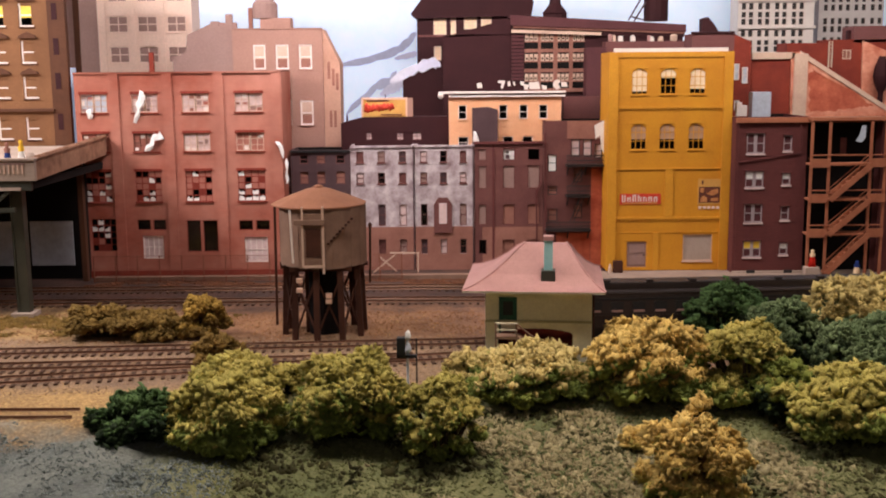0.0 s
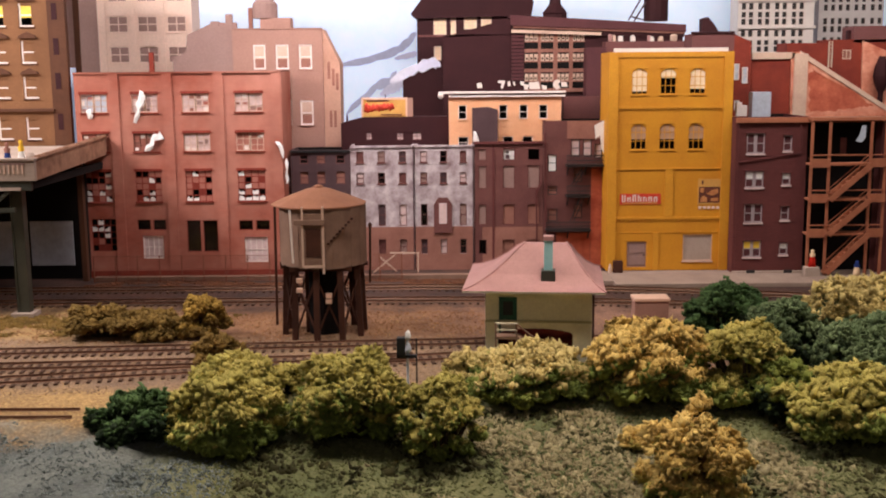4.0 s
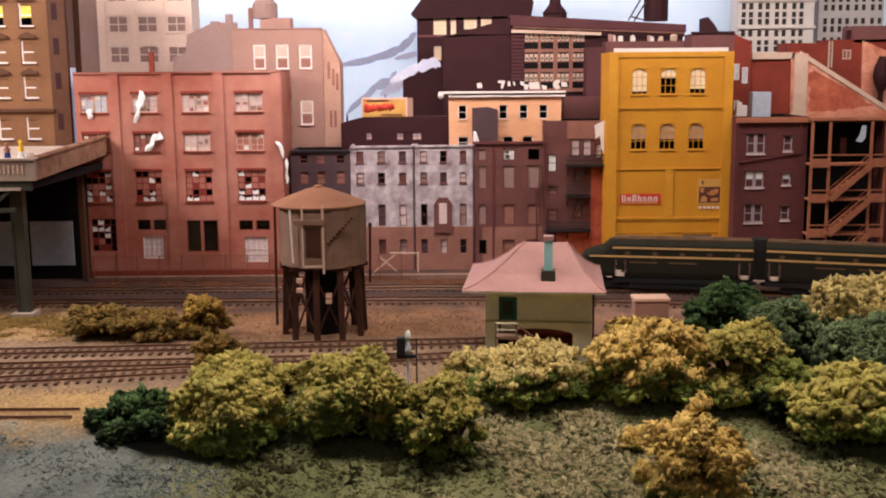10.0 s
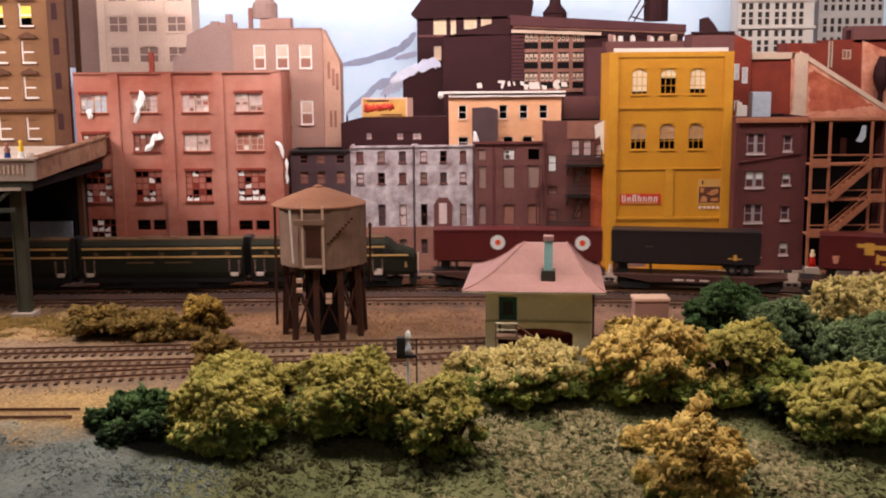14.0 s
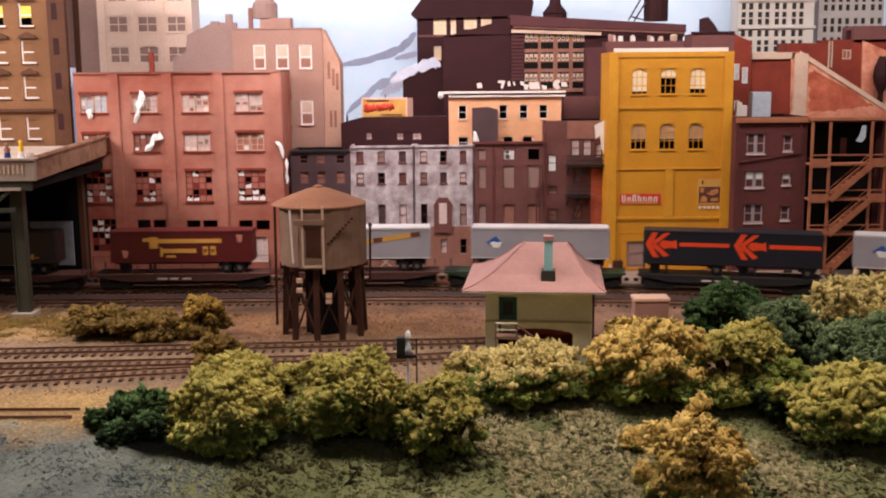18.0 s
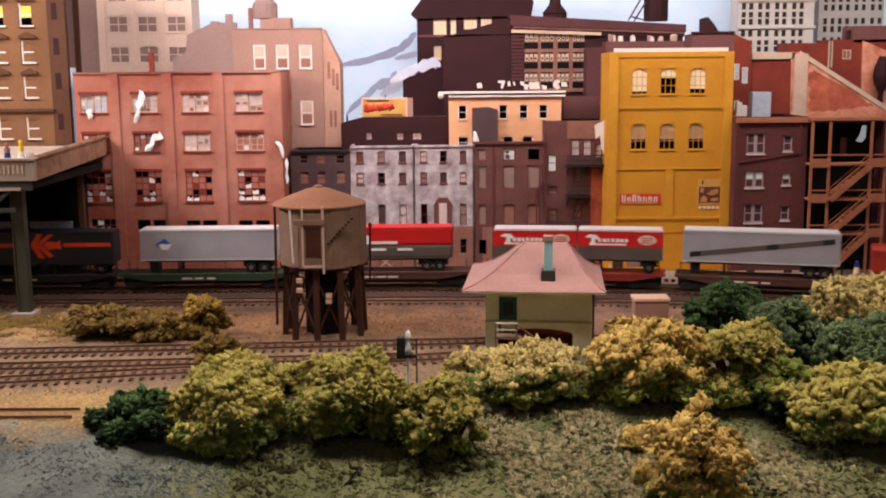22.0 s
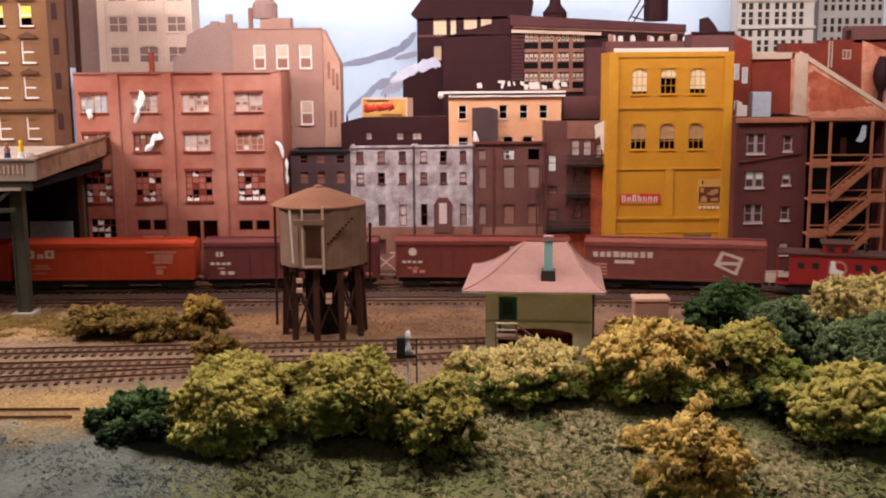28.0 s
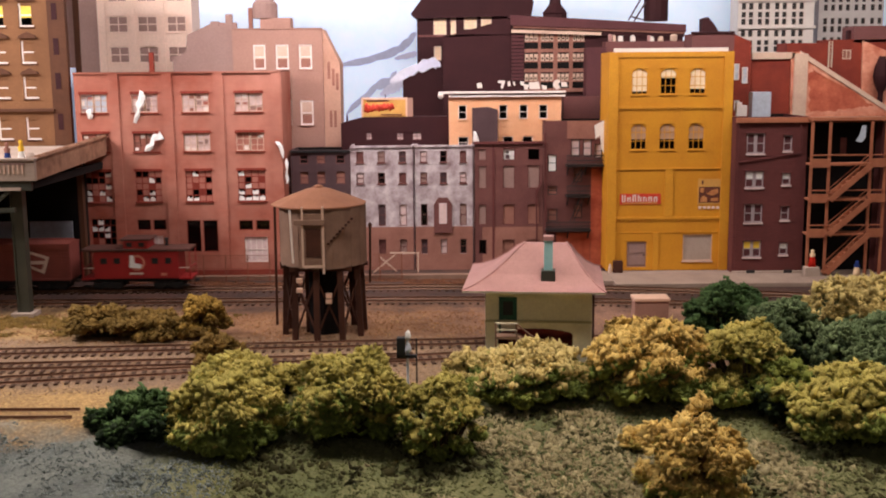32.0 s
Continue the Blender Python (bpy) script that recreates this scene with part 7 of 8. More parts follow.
def loco(label, length, nose):
    """A streamlined diesel body; nose -1 or 1 for a cab at that end, 0 for none."""
    t = thing("diesel_locomotive", label, "locomotive", "locomotives of the goods train")
    hl = length / 2
    sec = [(-1.62, 1.5), (-1.72, 2.0), (-1.72, 4.3), (-1.55, 4.85), (-1.0, 5.25), (0, 5.38)]
    sec = sec + [(-a, b) for a, b in sec[-2::-1]]
    m = MB()
    stations = [(-hl, 1.0, 1.0), (hl, 1.0, 1.0)]
    if nose:
        s = nose
        stations = [(-s * hl, 1.0, 1.0), (s * (hl - 3.3), 1.0, 1.0), (s * (hl - 2.9), 0.99, 0.965), (s * (hl - 2.2), 0.98, 0.80), (s * (hl - 0.9), 0.93, 0.70), (s * (hl - 0.3), 0.8, 0.64), (s * hl, 0.55, 0.5)]
    k = len(sec)
    for x, wy, hz in stations:
        m.v += [(x, y * wy, 1.5 + (z - 1.5) * hz) for y, z in sec]
    for j in range(len(stations) - 1):
        m.f += [(j * k + i, j * k + (i + 1) % k, (j + 1) * k + (i + 1) % k, (j + 1) * k + i) for i in range(k)]
    m.f += [tuple(range(k)), tuple(range(len(m.v) - k, len(m.v)))[::-1]]
    part("body", m, "loco_green", t, "dark green body shell")
    e0, e1 = (-hl + (3.2 if nose < 0 else 0), hl - (3.2 if nose > 0 else 0))
    part("roof", MB().box(e0 + 0.1, e1 - 0.1, -1.0, 1.0, 5.24, 5.44, 0.08), "loco_roof", t)
    for k in range(4):
        x = e0 + (e1 - e0) * (k + 0.8) / 5
        part("roof_fan", MB().lathe(x, 0, [(0.6, 5.38), (0.6, 5.52), (0.5, 5.55)], 14), "loco_roof", t)
    for z in (4.42, 3.52):
        lo, hi = e0 + 0.1, e1 - 0.1
        if z < 4 and nose:
            lo, hi = (lo - 2.4, hi) if nose < 0 else (lo, hi + 2.4)
        part("stripe", MB().box(lo, hi, -1.76, -1.715, z, z + 0.2), "gold", t, "gold stripe")
        part("stripe", MB().box(lo, hi, 1.715, 1.76, z, z + 0.2), "gold", t)
    for k in range(5):
        x = e0 + 1.6 + k * (e1 - e0 - 3.2) / 4
        part("porthole", MB().box(x - 0.25, x + 0.25, -1.75, -1.715, 3.75, 4.15, 0.02), "loco_roof", t)
    for x in (e0 + 0.9, e1 - 0.9):
        d = part("side_door", MB().box(x - 0.38, x + 0.38, -1.745, -1.715, 1.7, 3.45), "loco_green", t)
        for g in (-0.5, 0.5):
            part("grab_rail", MB().beam((x + g, -1.8, 1.8), (x + g, -1.8, 3.3), 0.07), "taupe", d)
        part("step", MB().box(x - 0.38, x + 0.38, -1.86, -1.7, 1.55, 1.95, 0.03), "letter_pale", d)
    for x in (-2.3, 1.7):
        part("grille", MB().box(x - 1.4, x + 1.4, -1.735, -1.715, 2.95, 3.12), "loco_roof", t, "dull side grille")
    part("skirt", MB().box(e0, e1, -1.5, 1.5, 0.85, 1.52), "black", t)
    # Tank lengthened in black to stand in for shade under the body.
    part("fuel_tank", MB().box(-3.6, 3.6, -1.35, 1.35, 0.15, 1.0, 0.15), "black", t)
    if nose:
        s = nose
        for y in (-1, 1):
            part("cab_window", MB().box(s * (hl - 3.1) - 0.45, s * (hl - 3.1) + 0.45, y * 1.73 - 0.02, y * 1.73 + 0.02, 3.75, 4.35), "black", t)
        for y in (-0.6, 0.6):
            part("windscreen", MB().box(s * (hl - 2.75) - 0.1, s * (hl - 2.75) + 0.1, y - 0.5, y + 0.5, 4.35, 4.85), "black", t)
        part("headlight", MB().beam((s * (hl - 0.65), 0, 3.75), (s * (hl - 0.4), 0, 3.75), 0.5, seg=12), "white", t, "white headlight")
        part("number_board", MB().box(s * (hl - 1.4) - 0.35, s * (hl - 1.4) + 0.35, -1.62, -1.5, 2.3, 2.9), "gold", t)
        part("pilot", MB().box(min(s * (hl - 0.8), s * (hl + 0.05)), max(s * (hl - 0.8), s * (hl + 0.05)), -1.2, 1.2, 0.4, 1.5, 0.12), "black", t)
        part("cab_step", MB().box(s * (hl - 3.9) - 0.28, s * (hl - 3.9) + 0.28, -1.84, -1.72, 1.6, 2.2), "letter_pale", t)
    for x in (-hl * 0.6, hl * 0.6):
        bogie(t, x, 1.9, "black")
    for s in (-1, 1):
        if s != nose:
            part("diaphragm", MB().box(min(s * hl, s * (hl + 0.8)), max(s * hl, s * (hl + 0.8)), -1.0, 1.0, 1.4, 5.6, 0.08), "black", t, "black end bellows")
    couplers(t, hl)
    return t


def flat_car(label, length, deck, marks=True):
    t = thing("flat_car", label, "flat wagon", "flat wagons of the goods train")
    hl = length / 2
    part("deck", MB().box(-hl, hl, -1.6, 1.6, 1.55, 1.78, 0.03), deck, t)
    m = MB().prism([(-hl, 1.55), (-hl + 3.4, 1.0), (hl - 3.4, 1.0), (hl, 1.55)], -1.58, -1.45)
    part("side_sill", m, deck, t)
    part("side_sill", MB().prism([(-hl, 1.55), (-hl + 3.4, 1.0), (hl - 3.4, 1.0), (hl, 1.55)], 1.45, 1.58), deck, t)
    part("centre_sill", MB().box(-hl + 0.3, hl - 0.3, -0.4, 0.4, 0.45, 1.55), "car_black", t)
    if marks:
        letters(t, -2.6, 1.4, 1.18, 0.2, 3, "letter_pale", -1.58, int(length * 10))
    for k in range(8):
        x = -hl + 1 + k * (length - 2) / 7
        part("stake_pocket", MB().box(x - 0.09, x + 0.09, -1.66, -1.59, 1.42, 1.75), deck, t)
    part("bridge_plate", MB().box(-hl + 0.2, -hl + 1.5, -1.3, 1.3, 1.79, 1.86), "car_black", t)
    for s in (-1, 1):
        part("end_rail", MB().box(s * (hl - 0.12) - 0.05, s * (hl - 0.12) + 0.05, -1.4, -1.3, 1.78, 2.4), deck, t)
        part("brake_post", MB().box(s * (hl - 0.5) - 0.06, s * (hl - 0.5) + 0.06, 1.2, 1.3, 1.78, 2.7), "car_black", t)
    for x in (-hl + 2.2, hl - 2.2):
        bogie(t, x)
    couplers(t, hl)
    return t


def trailer(label, length, mat, roof=None, skirt=None, z0=3.2, z1=6.45, wheels_right=True, rounded=0.08, split=None):
    """A lorry trailer on its wheels and landing legs."""
    t = thing("lorry_trailer", label, "trailer", "trailers on flat wagons")
    hl = length / 2
    if skirt:
        zm = z0 + (z1 - z0) * 0.42
        part("body", MB().box(-hl, hl, -1.42, 1.42, zm, z1, rounded), mat, t)
        part("lower_body", MB().box(-hl + 0.01, hl - 0.01, -1.41, 1.41, z0, zm + 0.1, rounded), skirt, t, "grey lower half")
    else:
        part("body", MB().box(-hl, hl, -1.42, 1.42, z0, z1, rounded), mat, t)
    part("roof", MB().box(-hl + 0.06, hl - 0.06, -1.34, 1.34, z1 - 0.02, z1 + 0.05, 0.03), roof or mat, t)
    part("top_rail", MB().box(-hl, hl, -1.46, -1.425, z1 - 0.14, z1 - 0.01), roof or mat, t)
    part("bottom_rail", MB().box(-hl, hl, -1.45, -1.42, z0, z0 + 0.12), skirt or roof or mat, t)
    s = 1 if wheels_right else -1
    ax = (s * (hl - 1.4), s * (hl - 2.8)) if length > 11 else (s * (hl - 1.4),)
    part("underframe", MB().box(-hl + 0.4, hl - 0.4, -0.9, 0.9, z0 - 0.25, z0), "black", t)
    for x in ax:
        for y in (-1.12, 1.12):
            part("tyre", MB().wheel(x, y, 1.78 + 0.58, 0.58, 0.5), "tyre", t)
        part("hub", MB().wheel(x, -1.39, 1.78 + 0.58, 0.24, 0.06, 10), "tr_grey", t)
    part("bogie_frame", MB().box(min(ax) - 0.9, max(ax) + 0.9, -0.8, 0.8, 2.4, z0 - 0.2), "black", t)
    lx = -s * (hl - length * 0.27)
    for y in (-0.9, 0.9):
        part("landing_leg", MB().box(lx - 0.13, lx + 0.13, y - 0.12, y + 0.12, 1.79, z0), "black", t)
    part("hitch", MB().box(-s * (hl - 1.2) - 0.5, -s * (hl - 1.2) + 0.5, -0.6, 0.6, 1.79, z0 - 0.2), "black", t)
    part("rear_door", MB().box(s * hl - 0.02, s * hl + 0.03, -1.3, 1.3, z0 + 0.15, z1 - 0.15), roof or mat, t)
    return t


def boxcar(label, length, mat, doors=True, ribs=8, seed=1):
    t = thing("box_car", label, "box wagon", "box wagons of the goods train")
    hl = length / 2 - 0.3
    part("body", MB().box(-hl, hl, -1.55, 1.55, 1.25, 5.0, 0.04), mat, t)
    part("roof", MB().prism([(-1.62, 4.98), (1.62, 4.98), (1.62, 5.08), (0, 5.4), (-1.62, 5.08)], -hl - 0.05, hl + 0.05), mat, t)
    rf = t.children[-1]
    me = rf.data
    for v in me.vertices:
        v.co = (v.co.y, v.co.x, v.co.z)
    me.flip_normals()
    part("side_top", MB().box(-hl, hl, -1.64, -1.555, 4.62, 5.0, 0.03), mat, t)
    part("sill", MB().box(-hl, hl, -1.62, -1.555, 1.2, 1.42), mat, t)
    part("running_board", MB().box(-hl, hl, -0.3, 0.3, 5.42, 5.47), mat, t)
    for k in range(ribs):
        x = -hl + length * (k + 0.5) / ribs
        if doors and abs(x) < 2.4:
            continue
        part("side_post", MB().box(x - 0.05, x + 0.05, -1.585, -1.552, 1.42, 4.62), mat, t)
    if doors:
        for s in (-1, 1):
            d = part("door", MB().box(min(0, s * 2.1) + 0.03, max(0, s * 2.1) - 0.03, -1.62, -1.56, 1.45, 4.55, 0.02), mat, t)
            part("door_bar", MB().box(s * 0.25 - 0.04, s * 0.25 + 0.04, -1.66, -1.62, 1.5, 4.5), mat, d)
    for k in range(7):
        z = 1.6 + k * 0.42
        part("ladder_rung", MB().box(hl - 0.55, hl - 0.08, -1.63, -1.59, z, z + 0.06), mat, t)
        if k < 4:
            part("ladder_rung", MB().box(-hl + 0.08, -hl + 0.55, -1.63, -1.59, z, z + 0.06), mat, t)
    # Frame and gear deepened in black to stand in for shade below.
    part("underframe", MB().box(-hl + 0.3, hl - 0.3, -1.1, 1.1, 0.62, 1.25), "black", t)
    part("brake_gear", MB().box(-2.4, 2.0, -1.1, -0.5, 0.25, 1.15, 0.08), "black", t)
    for x in (-hl + 2.2, hl - 2.2):
        bogie(t, x)
    couplers(t, hl)
    return t


# engines
run(loco("dark green streamlined diesel with gold stripes leading the train", 17.4, -1), 211.8)
run(loco("dark green cabless diesel with gold stripes", 17.0, 0), 230.3)
run(loco("dark green diesel with gold stripes facing backwards", 17.4, 1), 248.4)

# flat wagons with trailers
run(flat_car("brown flat wagon with two short maroon trailers", 18.3, "car_brown"), 267.9)
for c in (263.4, 272.3):
    t = run(trailer("short maroon trailer with a round white emblem", 8.8, "tr_maroon", z0=3.0, z1=6.2), c)
    disc(t, 2.35, 4.9, 0.78, "white", -1.42)
    disc(t, 2.35, 4.9, 0.3, "orange_red", -1.445)
run(flat_car("brown flat wagon with a black trailer", 17.4, "car_brown"), 286.7)
t = run(trailer("long black trailer with a small gold mark", 15.0, "tr_black", z0=3.0, z1=6.3), 285.2)
bar(t, 4.3, 5.7, 3.55, 3.65, "letter_gold", -1.42)
bar(t, 4.85, 5.15, 3.4, 4.0, "letter_gold", -1.44)
bar(t, -4.0, -3.2, 4.6, 4.72, "tr_grey", -1.42)
run(flat_car("brown flat wagon with a maroon trailer", 18.8, "car_brown"), 305.9)
t = run(trailer("long maroon trailer with ornate gold lettering", 15.0, "tr_maroon", z0=3.0, z1=6.3), 305.9)
bar(t, -3.3, -2.4, 4.5, 5.7, "letter_gold", -1.42)
bar(t, -2.9, 4.3, 5.05, 5.5, "letter_gold", -1.424)
bar(t, -4.0, -3.3, 5.2, 5.6, "letter_gold", -1.42)
bar(t, -2.1, 1.6, 4.0, 4.45, "letter_gold", -1.424)
bar(t, -2.2, -1.9, 3.6, 4.6, "letter_gold", -1.42)
bar(t, -1.6, -0.6, 3.5, 3.75, "letter_gold", -1.42)
for x in (2.3, 3.1):
    bar(t, x, x + 0.55, 3.75, 4.7, "letter_gold", -1.42)
    bar(t, x + 0.15, x + 0.4, 4.05, 4.4, "tr_maroon", -1.442)
for x, z in ((-5.9, 3.5), (6.2, 5.1)):
    decal(t, [(x - 0.35, z + 0.8), (x - 0.2, z), (x + 0.2, z), (x + 0.35, z + 0.8)], "letter_dim", -1.42, "emblem")
run(flat_car("brown flat wagon with a silver trailer", 17.0, "car_brown"), 324.6)
t = run(trailer("silver trailer with a slanting orange-brown stripe", 14.3, "tr_silver", "tr_roof"), 325.0)
for k in range(13):
    u = k / 12
    x, z = -6.3 + 11.9 * u, 4.0 + 1.75 * u
    decal(t, [(x - 0.5, z - 0.3), (x + 0.5, z - 0.18), (x + 0.5, z + 0.32), (x - 0.5, z + 0.2)], "sign_brown" if k in (0, 8, 12) else "letter_gold", -1.42 - 0.002 * (k % 2), "stripe")
run(flat_car("green flat wagon with a silver trailer", 19.0, "car_green"), 343.2)


def emblem_trailer(label, at):
    t = run(trailer(label, 14.4, "tr_silver", "tr_roof"), at)
    decal(t, [(-5.4, 5.0), (-4.7, 4.6), (-3.9, 4.9), (-4.6, 5.55)], "blue_mark", -1.42, "emblem")
    decal(t, [(-5.2, 4.9), (-4.9, 4.35), (-4.2, 4.35), (-3.9, 5.0), (-4.4, 4.9), (-4.8, 5.0)], "white", -1.44, "emblem")
    bar(t, -5.5, -5.2, 4.75, 4.95, "blue_mark", -1.42, "emblem")


emblem_trailer("silver trailer with a small blue emblem", 343.8)
run(flat_car("black flat wagon with two black containers", 18.2, "car_black"), 363.2)
for c in (359.0, 367.9):
    t = run(trailer("short navy-black trailer with a big orange arrow", 8.8, "tr_navy", z0=2.9, z1=6.3), c)
    bar(t, -0.75, 4.2, 4.75, 5.15, "orange_red", -1.42, "arrow")
    for k, pts in enumerate(([(-4.2, 4.95), (-3.5, 6.15), (-2.9, 6.15), (-3.6, 4.95)], [(-4.2, 4.95), (-3.6, 4.95), (-2.8, 3.55), (-3.4, 3.55)],
                             [(-3.7, 5.0), (-2.3, 6.1), (-1.7, 6.1), (-3.1, 4.95)], [(-3.7, 4.9), (-3.1, 4.95), (-1.8, 3.8), (-2.3, 3.6)],
                             [(-2.9, 4.95), (-2.4, 5.35), (-1.4, 5.25), (-1.1, 5.45), (-1.0, 4.5), (-1.5, 4.6), (-2.4, 4.45)])):
        decal(t, pts, "orange_red", -1.42 - 0.002 * k, "arrow")
run(flat_car("green flat wagon with a silver trailer", 18.8, "car_green"), 382.1)
emblem_trailer("silver trailer with a blue emblem and plain sides", 382.4)
run(flat_car("reddish brown flat wagon with a red trailer", 17.8, "car_brown"), 401.2)
t = run(trailer("scarlet and grey trailer with rounded ends", 14.9, "tr_red", skirt="tr_grey", rounded=0.3), 400.7)
bar(t, -5.0, -2.2, 4.98, 5.12, "letter_dim", -1.42)
bar(t, -2.3, 1.6, 4.75, 5.05, "white", -1.424)
disc(t, -1.7, 5.3, 0.42, "white", -1.422)
for a, b in ((-3.3, -2.3), (-1.3, 0.4), (1.6, 3.2)):
    bar(t, a, b, 4.05, 4.3, "white", -1.42)
run(flat_car("red flat wagon with two red pup trailers", 19.2, "car_red"), 420.8)
for c in (416.9, 425.8):
    t = run(trailer("short red and grey trailer with white lettering", 8.7, "tr_red", "tr_roof", skirt="tr_grey", z0=3.2, z1=6.3), c)
    decal(t, [(-3.7, 5.55), (-3.2, 5.85), (-2.5, 5.8), (-2.2, 5.5), (-2.6, 5.25), (-2.5, 4.85), (-3.1, 4.85), (-2.95, 5.45)], "white", -1.42)
    letters(t, -2.3, 0.9, 5.05, 0.4, 7, "white", -1.42, 12)
    bar(t, -3.2, 0.6, 4.72, 4.9, "white", -1.424)
    disc(t, 2.7, 5.3, 0.95, "letter_pale", -1.42, 0.55)
    for k in range(3):
        bar(t, 2.1, 3.3, 5.0 + k * 0.24, 5.08 + k * 0.24, "tr_red", -1.445, "emblem")
run(flat_car("brown flat wagon with a silver trailer and dark stripe", 17.0, "car_brown"), 440.0)
t = run(trailer("silver trailer with a slanting black stripe", 15.2, "tr_silver", "tr_roof"), 439.9)
for k in range(13):
    u = k / 12
    x, z = -6.4 + 12.9 * u, 4.0 + 1.6 * u
    decal(t, [(x - 0.55, z - 0.34), (x + 0.55, z - 0.2), (x + 0.55, z + 0.34), (x - 0.55, z + 0.2)], "black" if k in (0, 7, 12) else "tr_grey", -1.42 - 0.002 * (k % 2), "stripe")

# box wagons
t = run(boxcar("bright oxide red box wagon with double doors", 19.0, "box_red", True, 10), 459.7)
letters(t, -8.0, -5.2, 3.75, 0.2, 2, "letter_dim", -1.57)
letters(t, -8.4, -4.8, 2.8, 0.28, 2, "letter_dim", -1.57)
bar(t, -7.2, -6.0, 1.8, 2.5, "letter_dim", -1.57)
disc(t, 5.0, 3.3, 0.5, "letter_pale", -1.57)
letters(t, 4.5, 5.6, 2.0, 0.6, 2, "letter_dim", -1.57)
t = run(boxcar("orange-red box wagon with pale lettering", 19.0, "box_orange", False, 12), 479.2)
for k, (x, w) in enumerate(((-8.5, 0.85), (-7.3, 0.6), (-6.5, 0.95))):
    bar(t, x, x + w, 3.55, 4.4 if k != 1 else 4.0, "letter_pale", -1.57)
    bar(t, x + w * 0.35, x + w * 0.65, 3.75, 4.2 if k != 1 else 3.9, "box_orange", -1.592)
for a, b, c, d in ((-7.6, -6.2, 2.7, 2.85), (-7.9, -6.0, 2.4, 2.55), (-7.9, -6.4, 1.9, 2.0), (4.1, 7.3, 4.0, 4.2), (5.0, 6.9, 3.2, 3.9), (4.8, 6.8, 2.9, 3.15), (5.0, 6.2, 2.4, 2.6), (5.1, 5.8, 1.7, 2.3)):
    bar(t, a, b, c, d, "letter_dim", -1.57)
t = run(boxcar("dark oxide box wagon with a white emblem", 19.0, "box_dark", False, 14), 498.6)
letters(t, -7.9, -7.1, 3.6, 0.55, 2, "letter_pale", -1.57)
letters(t, -8.5, -6.2, 2.7, 0.3, 4, "letter_pale", -1.57, 3)
letters(t, -7.8, -6.6, 2.25, 0.18, 1, "letter_dim", -1.57)
letters(t, -7.5, -5.9, 1.65, 0.4, 2, "letter_pale", -1.57)
decal(t, [(2.4, 3.3), (3.2, 3.3), (3.4, 4.4), (2.4, 4.4)], "letter_pale", -1.57, "emblem")
decal(t, [(3.5, 3.4), (6.6, 3.2), (6.7, 3.8), (4.3, 4.0), (4.2, 4.3), (3.5, 4.2)], "white", -1.574, "emblem")
bar(t, 3.5, 7.0, 2.75, 3.0, "letter_dim", -1.57)
bar(t, 5.5, 7.4, 2.0, 2.6, "letter_pale", -1.57)
letters(t, 4.9, 8.6, 1.5, 0.3, 5, "letter_dim", -1.57, 5)
t = run(boxcar("brown box wagon with worn cream lettering", 18.9, "box_brown", False, 14), 518.8)
disc(t, -7.3, 3.9, 0.42, "letter_pale", -1.57)
letters(t, -8.4, -6.2, 2.7, 0.28, 4, "letter_pale", -1.57, 9)
letters(t, -7.8, -6.6, 2.1, 0.2, 2, "letter_dim", -1.57)
letters(t, -7.3, -5.9, 1.65, 0.35, 2, "letter_dim", -1.57)
decal(t, [(2.6, 3.4), (3.0, 4.0), (4.6, 4.1), (4.7, 3.6), (7.4, 3.7), (7.4, 3.0), (4.9, 3.0), (4.6, 2.5), (3.8, 2.5), (4.0, 3.2)], "letter_pale", -1.57, "emblem")
bar(t, 2.9, 3.8, 4.2, 4.5, "letter_pale", -1.57)
letters(t, 4.2, 6.8, 1.6, 0.25, 4, "letter_dim", -1.57, 6)
t = run(boxcar("rust-brown plank box wagon with a slanted white emblem", 18.8, "box_rust", False, 6), 538.8)
letters(t, -8.2, -2.0, 3.5, 0.62, 9, "letter_pale", -1.57, 4)
bar(t, -6.0, -4.0, 2.85, 3.2, "letter_pale", -1.57)
for k in range(4):
    bar(t, -8.1, -6.8, 1.6 + k * 0.35, 1.8 + k * 0.35, "letter_dim", -1.57)
decal(t, [(4.0, 2.9), (4.7, 4.4), (6.9, 3.7), (6.3, 1.9)], "letter_pale", -1.57, "emblem")
decal(t, [(4.5, 3.0), (4.95, 4.05), (6.5, 3.5), (6.05, 2.3)], "box_rust", -1.592, "emblem")
bar(t, 4.4, 6.6, 2.95, 3.3, "letter_pale", -1.614, "emblem")
for k in range(9):
    part("plank_line", MB().box(-9, 9, -1.565, -1.552, 1.6 + k * 0.34, 1.63 + k * 0.34), "box_brown", t)

# caboose
t = run(thing("caboose", "red wooden caboose with a cupola at the end of the train", "caboose"), 554.8)
part("body", MB().box(-4.5, 4.5, -1.5, 1.5, 1.3, 4.2, 0.04), "caboose_red", t)
part("roof", MB().box(-5.7, 5.7, -1.65, 1.65, 4.2, 4.5, 0.1), "car_brown", t, "brown roof")
cp = part("cupola", MB().box(-1.3, 1.3, -1.45, 1.45, 4.5, 5.35, 0.05), "caboose_red", t)
part("cupola_roof", MB().box(-1.6, 1.6, -1.6, 1.6, 5.35, 5.55, 0.08), "car_brown", cp)
for x in (-0.65, 0.65):
    part("cupola_window", MB().box(x - 0.3, x + 0.3, -1.49, -1.45, 4.7, 5.15), "black", cp)
for x in (-3.4, -2.0, 2.0, 3.4):
    part("window", MB().box(x - 0.32, x + 0.32, -1.54, -1.5, 2.9, 3.5), "black", t)
disc(t, 0.1, 3.0, 0.85, "letter_dim", -1.5)
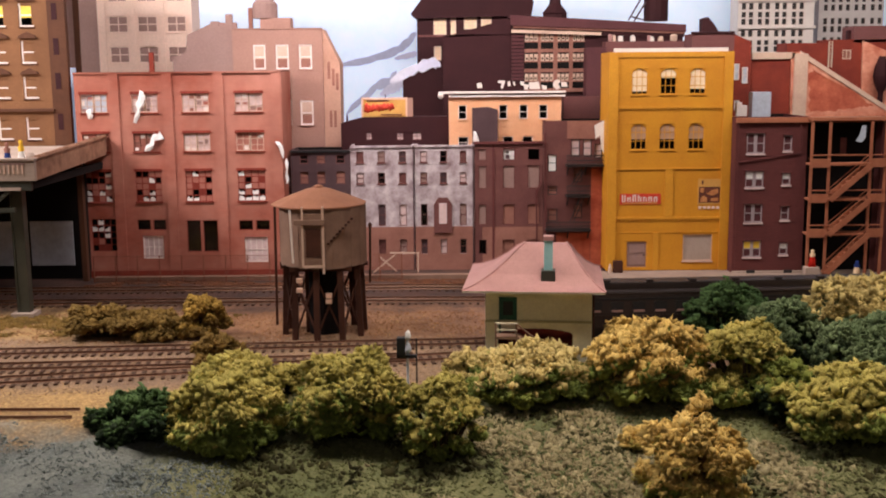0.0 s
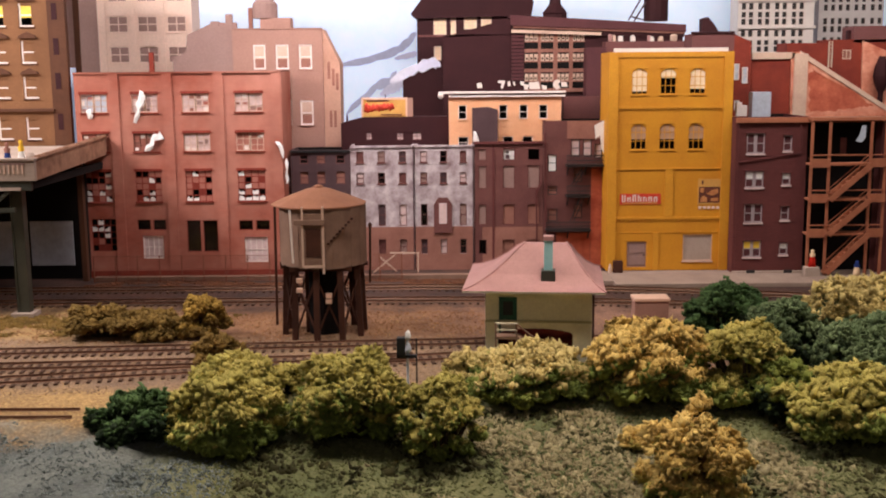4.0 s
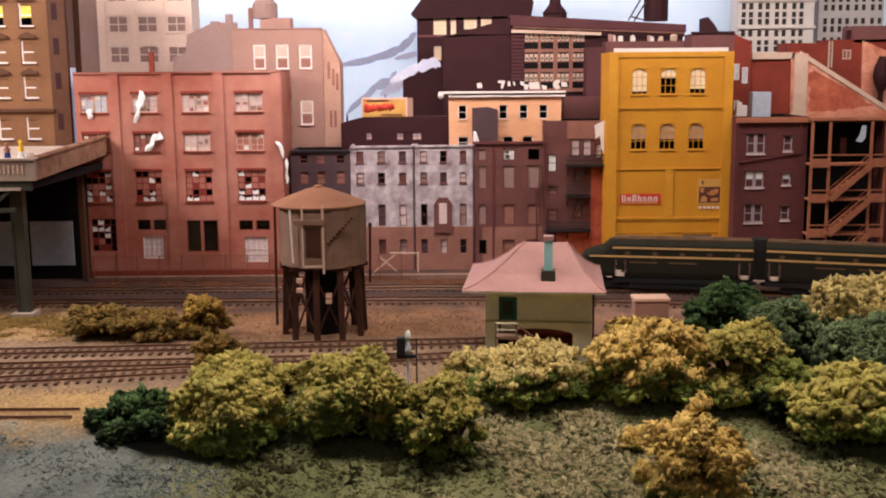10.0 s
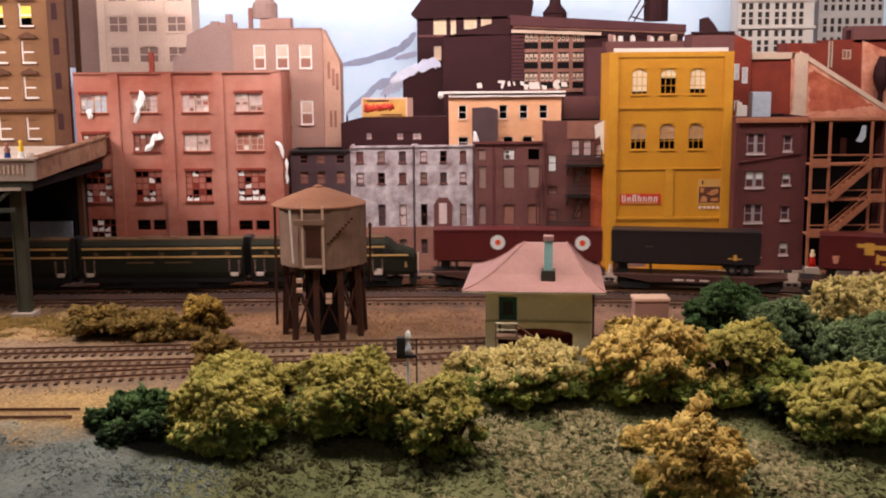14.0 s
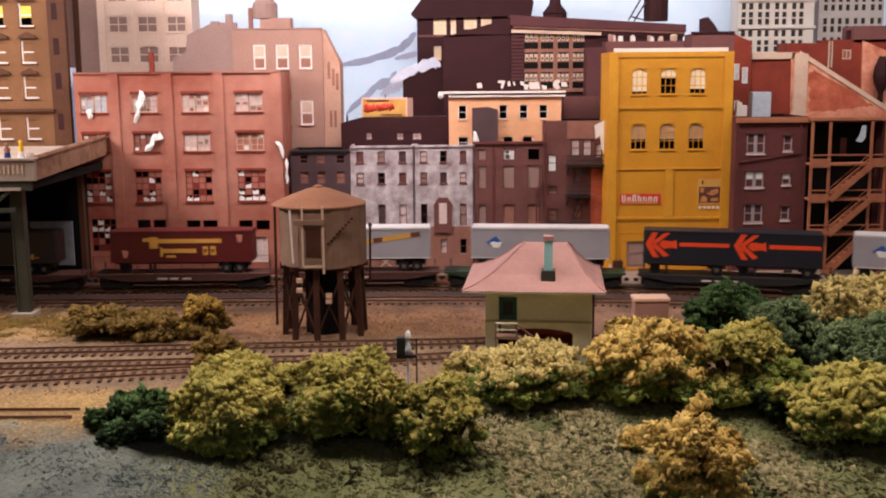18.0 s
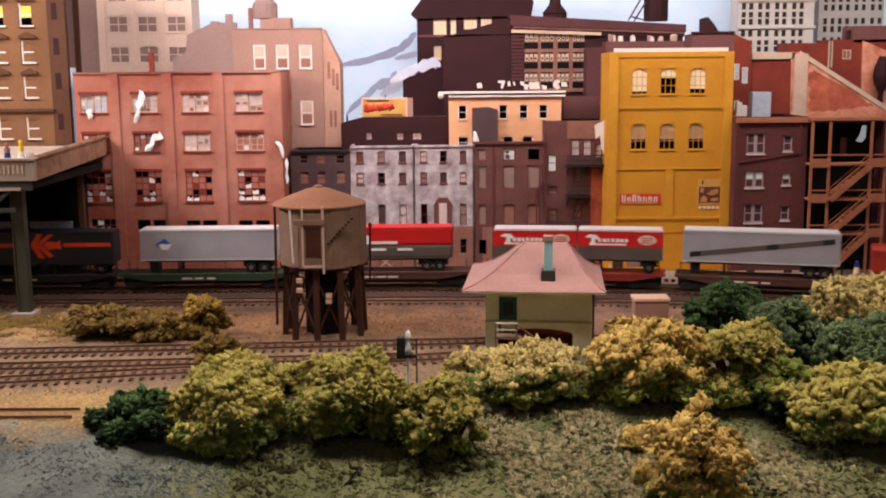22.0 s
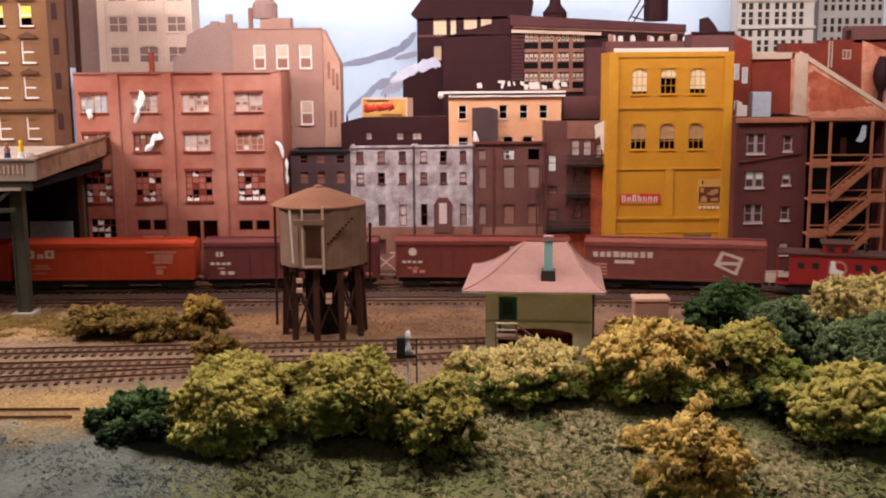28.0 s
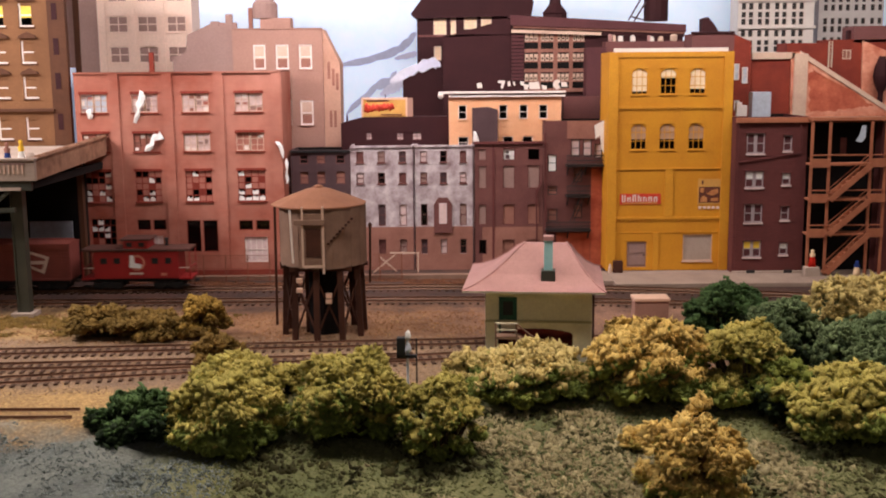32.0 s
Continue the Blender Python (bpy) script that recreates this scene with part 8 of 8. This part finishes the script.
disc(t, 0.2, 3.05, 0.55, "caboose_red", -1.525)
decal(t, [(-0.7, 2.5), (0.5, 2.4), (0.6, 2.8), (-0.1, 3.0), (-0.2, 3.8), (-0.6, 3.8)], "white", -1.55, "emblem")
bar(t, -0.7, 0.7, 1.75, 1.95, "letter_pale", -1.5)
bar(t, 2.6, 3.2, 1.6, 1.9, "letter_dim", -1.5)
part("underframe", MB().box(-5.6, 5.6, -1.2, 1.2, 0.95, 1.3, 0.05), "black", t)
for s in (-1, 1):
    pl = part("platform", MB().box(min(s * 4.5, s * 5.8), max(s * 4.5, s * 5.8), -1.5, 1.5, 1.2, 1.38), "caboose_red", t)
    for y in (-1.4, 1.4):
        part("post", MB().box(s * 5.65 - 0.06, s * 5.65 + 0.06, y - 0.06, y + 0.06, 1.38, 4.2), "caboose_red", pl)
    part("railing", MB().box(s * 5.65 - 0.05, s * 5.65 + 0.05, -1.4, 1.4, 2.4, 2.5), "caboose_red", pl)
    part("railing", MB().box(min(s * 4.5, s * 5.65), max(s * 4.5, s * 5.65), -1.43, -1.35, 2.4, 2.48), "letter_pale", pl)
    part("end_step", MB().box(s * 5.2 - 0.4, s * 5.2 + 0.4, -1.6, -1.3, 0.5, 0.65), "black", pl)
part("stove_pipe", MB().lathe(2.8, 0.6, [(0.16, 4.45), (0.16, 5.2), (0.25, 5.25), (0.2, 5.35)], 8), "black", t)
for x in (-3.2, 3.2):
    bogie(t, x)
couplers(t, 5.8)

# coach leaving on the track by the tower
t = run(thing("passenger_coach", "black-green clerestory passenger coach with pale blinds", "coach"), 0.0, "coach")
part("body", MB().box(-14, 14, -1.7, 1.7, 1.2, 4.0, 0.06), "coach", t)
part("roof", MB().box(-14.1, 14.1, -1.75, 1.75, 3.95, 4.35, 0.18), "coach", t)
part("clerestory", MB().box(-13.2, 13.2, -0.95, 0.95, 4.3, 4.95, 0.12), "coach", t)
for k in range(7):
    part("roof_vent", MB().box(-11.2 + k * 3.7, -10.6 + k * 3.7, -1.0, -0.5, 4.95, 5.15, 0.05), "coach", t)
for k in range(14):
    x = -12.0 + k * 1.85
    w = part("window", MB().box(x - 0.55, x + 0.55, -1.75, -1.7, 2.5, 3.45), "black", t)
    part("blind", MB().box(x - 0.45, x + 0.45, -1.775, -1.751, 2.55, 2.75), "taupe", w)
part("letter_board", MB().box(-13.8, 13.8, -1.74, -1.7, 3.6, 3.75), "black", t)
part("belt_rail", MB().box(-13.8, 13.8, -1.76, -1.7, 2.2, 2.3), "coach", t)
part("underframe", MB().box(-13.5, 13.5, -1.2, 1.2, 0.7, 1.2), "black", t)
for x in (-10.3, 10.3):
    bogie(t, x, 2.3, "black", 3)
couplers(t, 14)


def motions():
    for ob, at, train in MOVERS:
        rows = []
        for k in range(65):
            tt = k * 0.5
            if train == "goods":
                x, y, h = main_track(at - distance_run(tt))
            else:
                s = COACH_S + COACH_V * (tt if tt < 6 else 6 + 8 * (1 - math.exp(-(tt - 6) / 8)))
                x, y, h = yard_track(s)
            rows.append((tt, pose(x * CM, y * CM, 0, 0, 0, math.degrees(h))))
        walk(ob, rows)


COACH_S, COACH_V = 24.7, 13.9
motions()
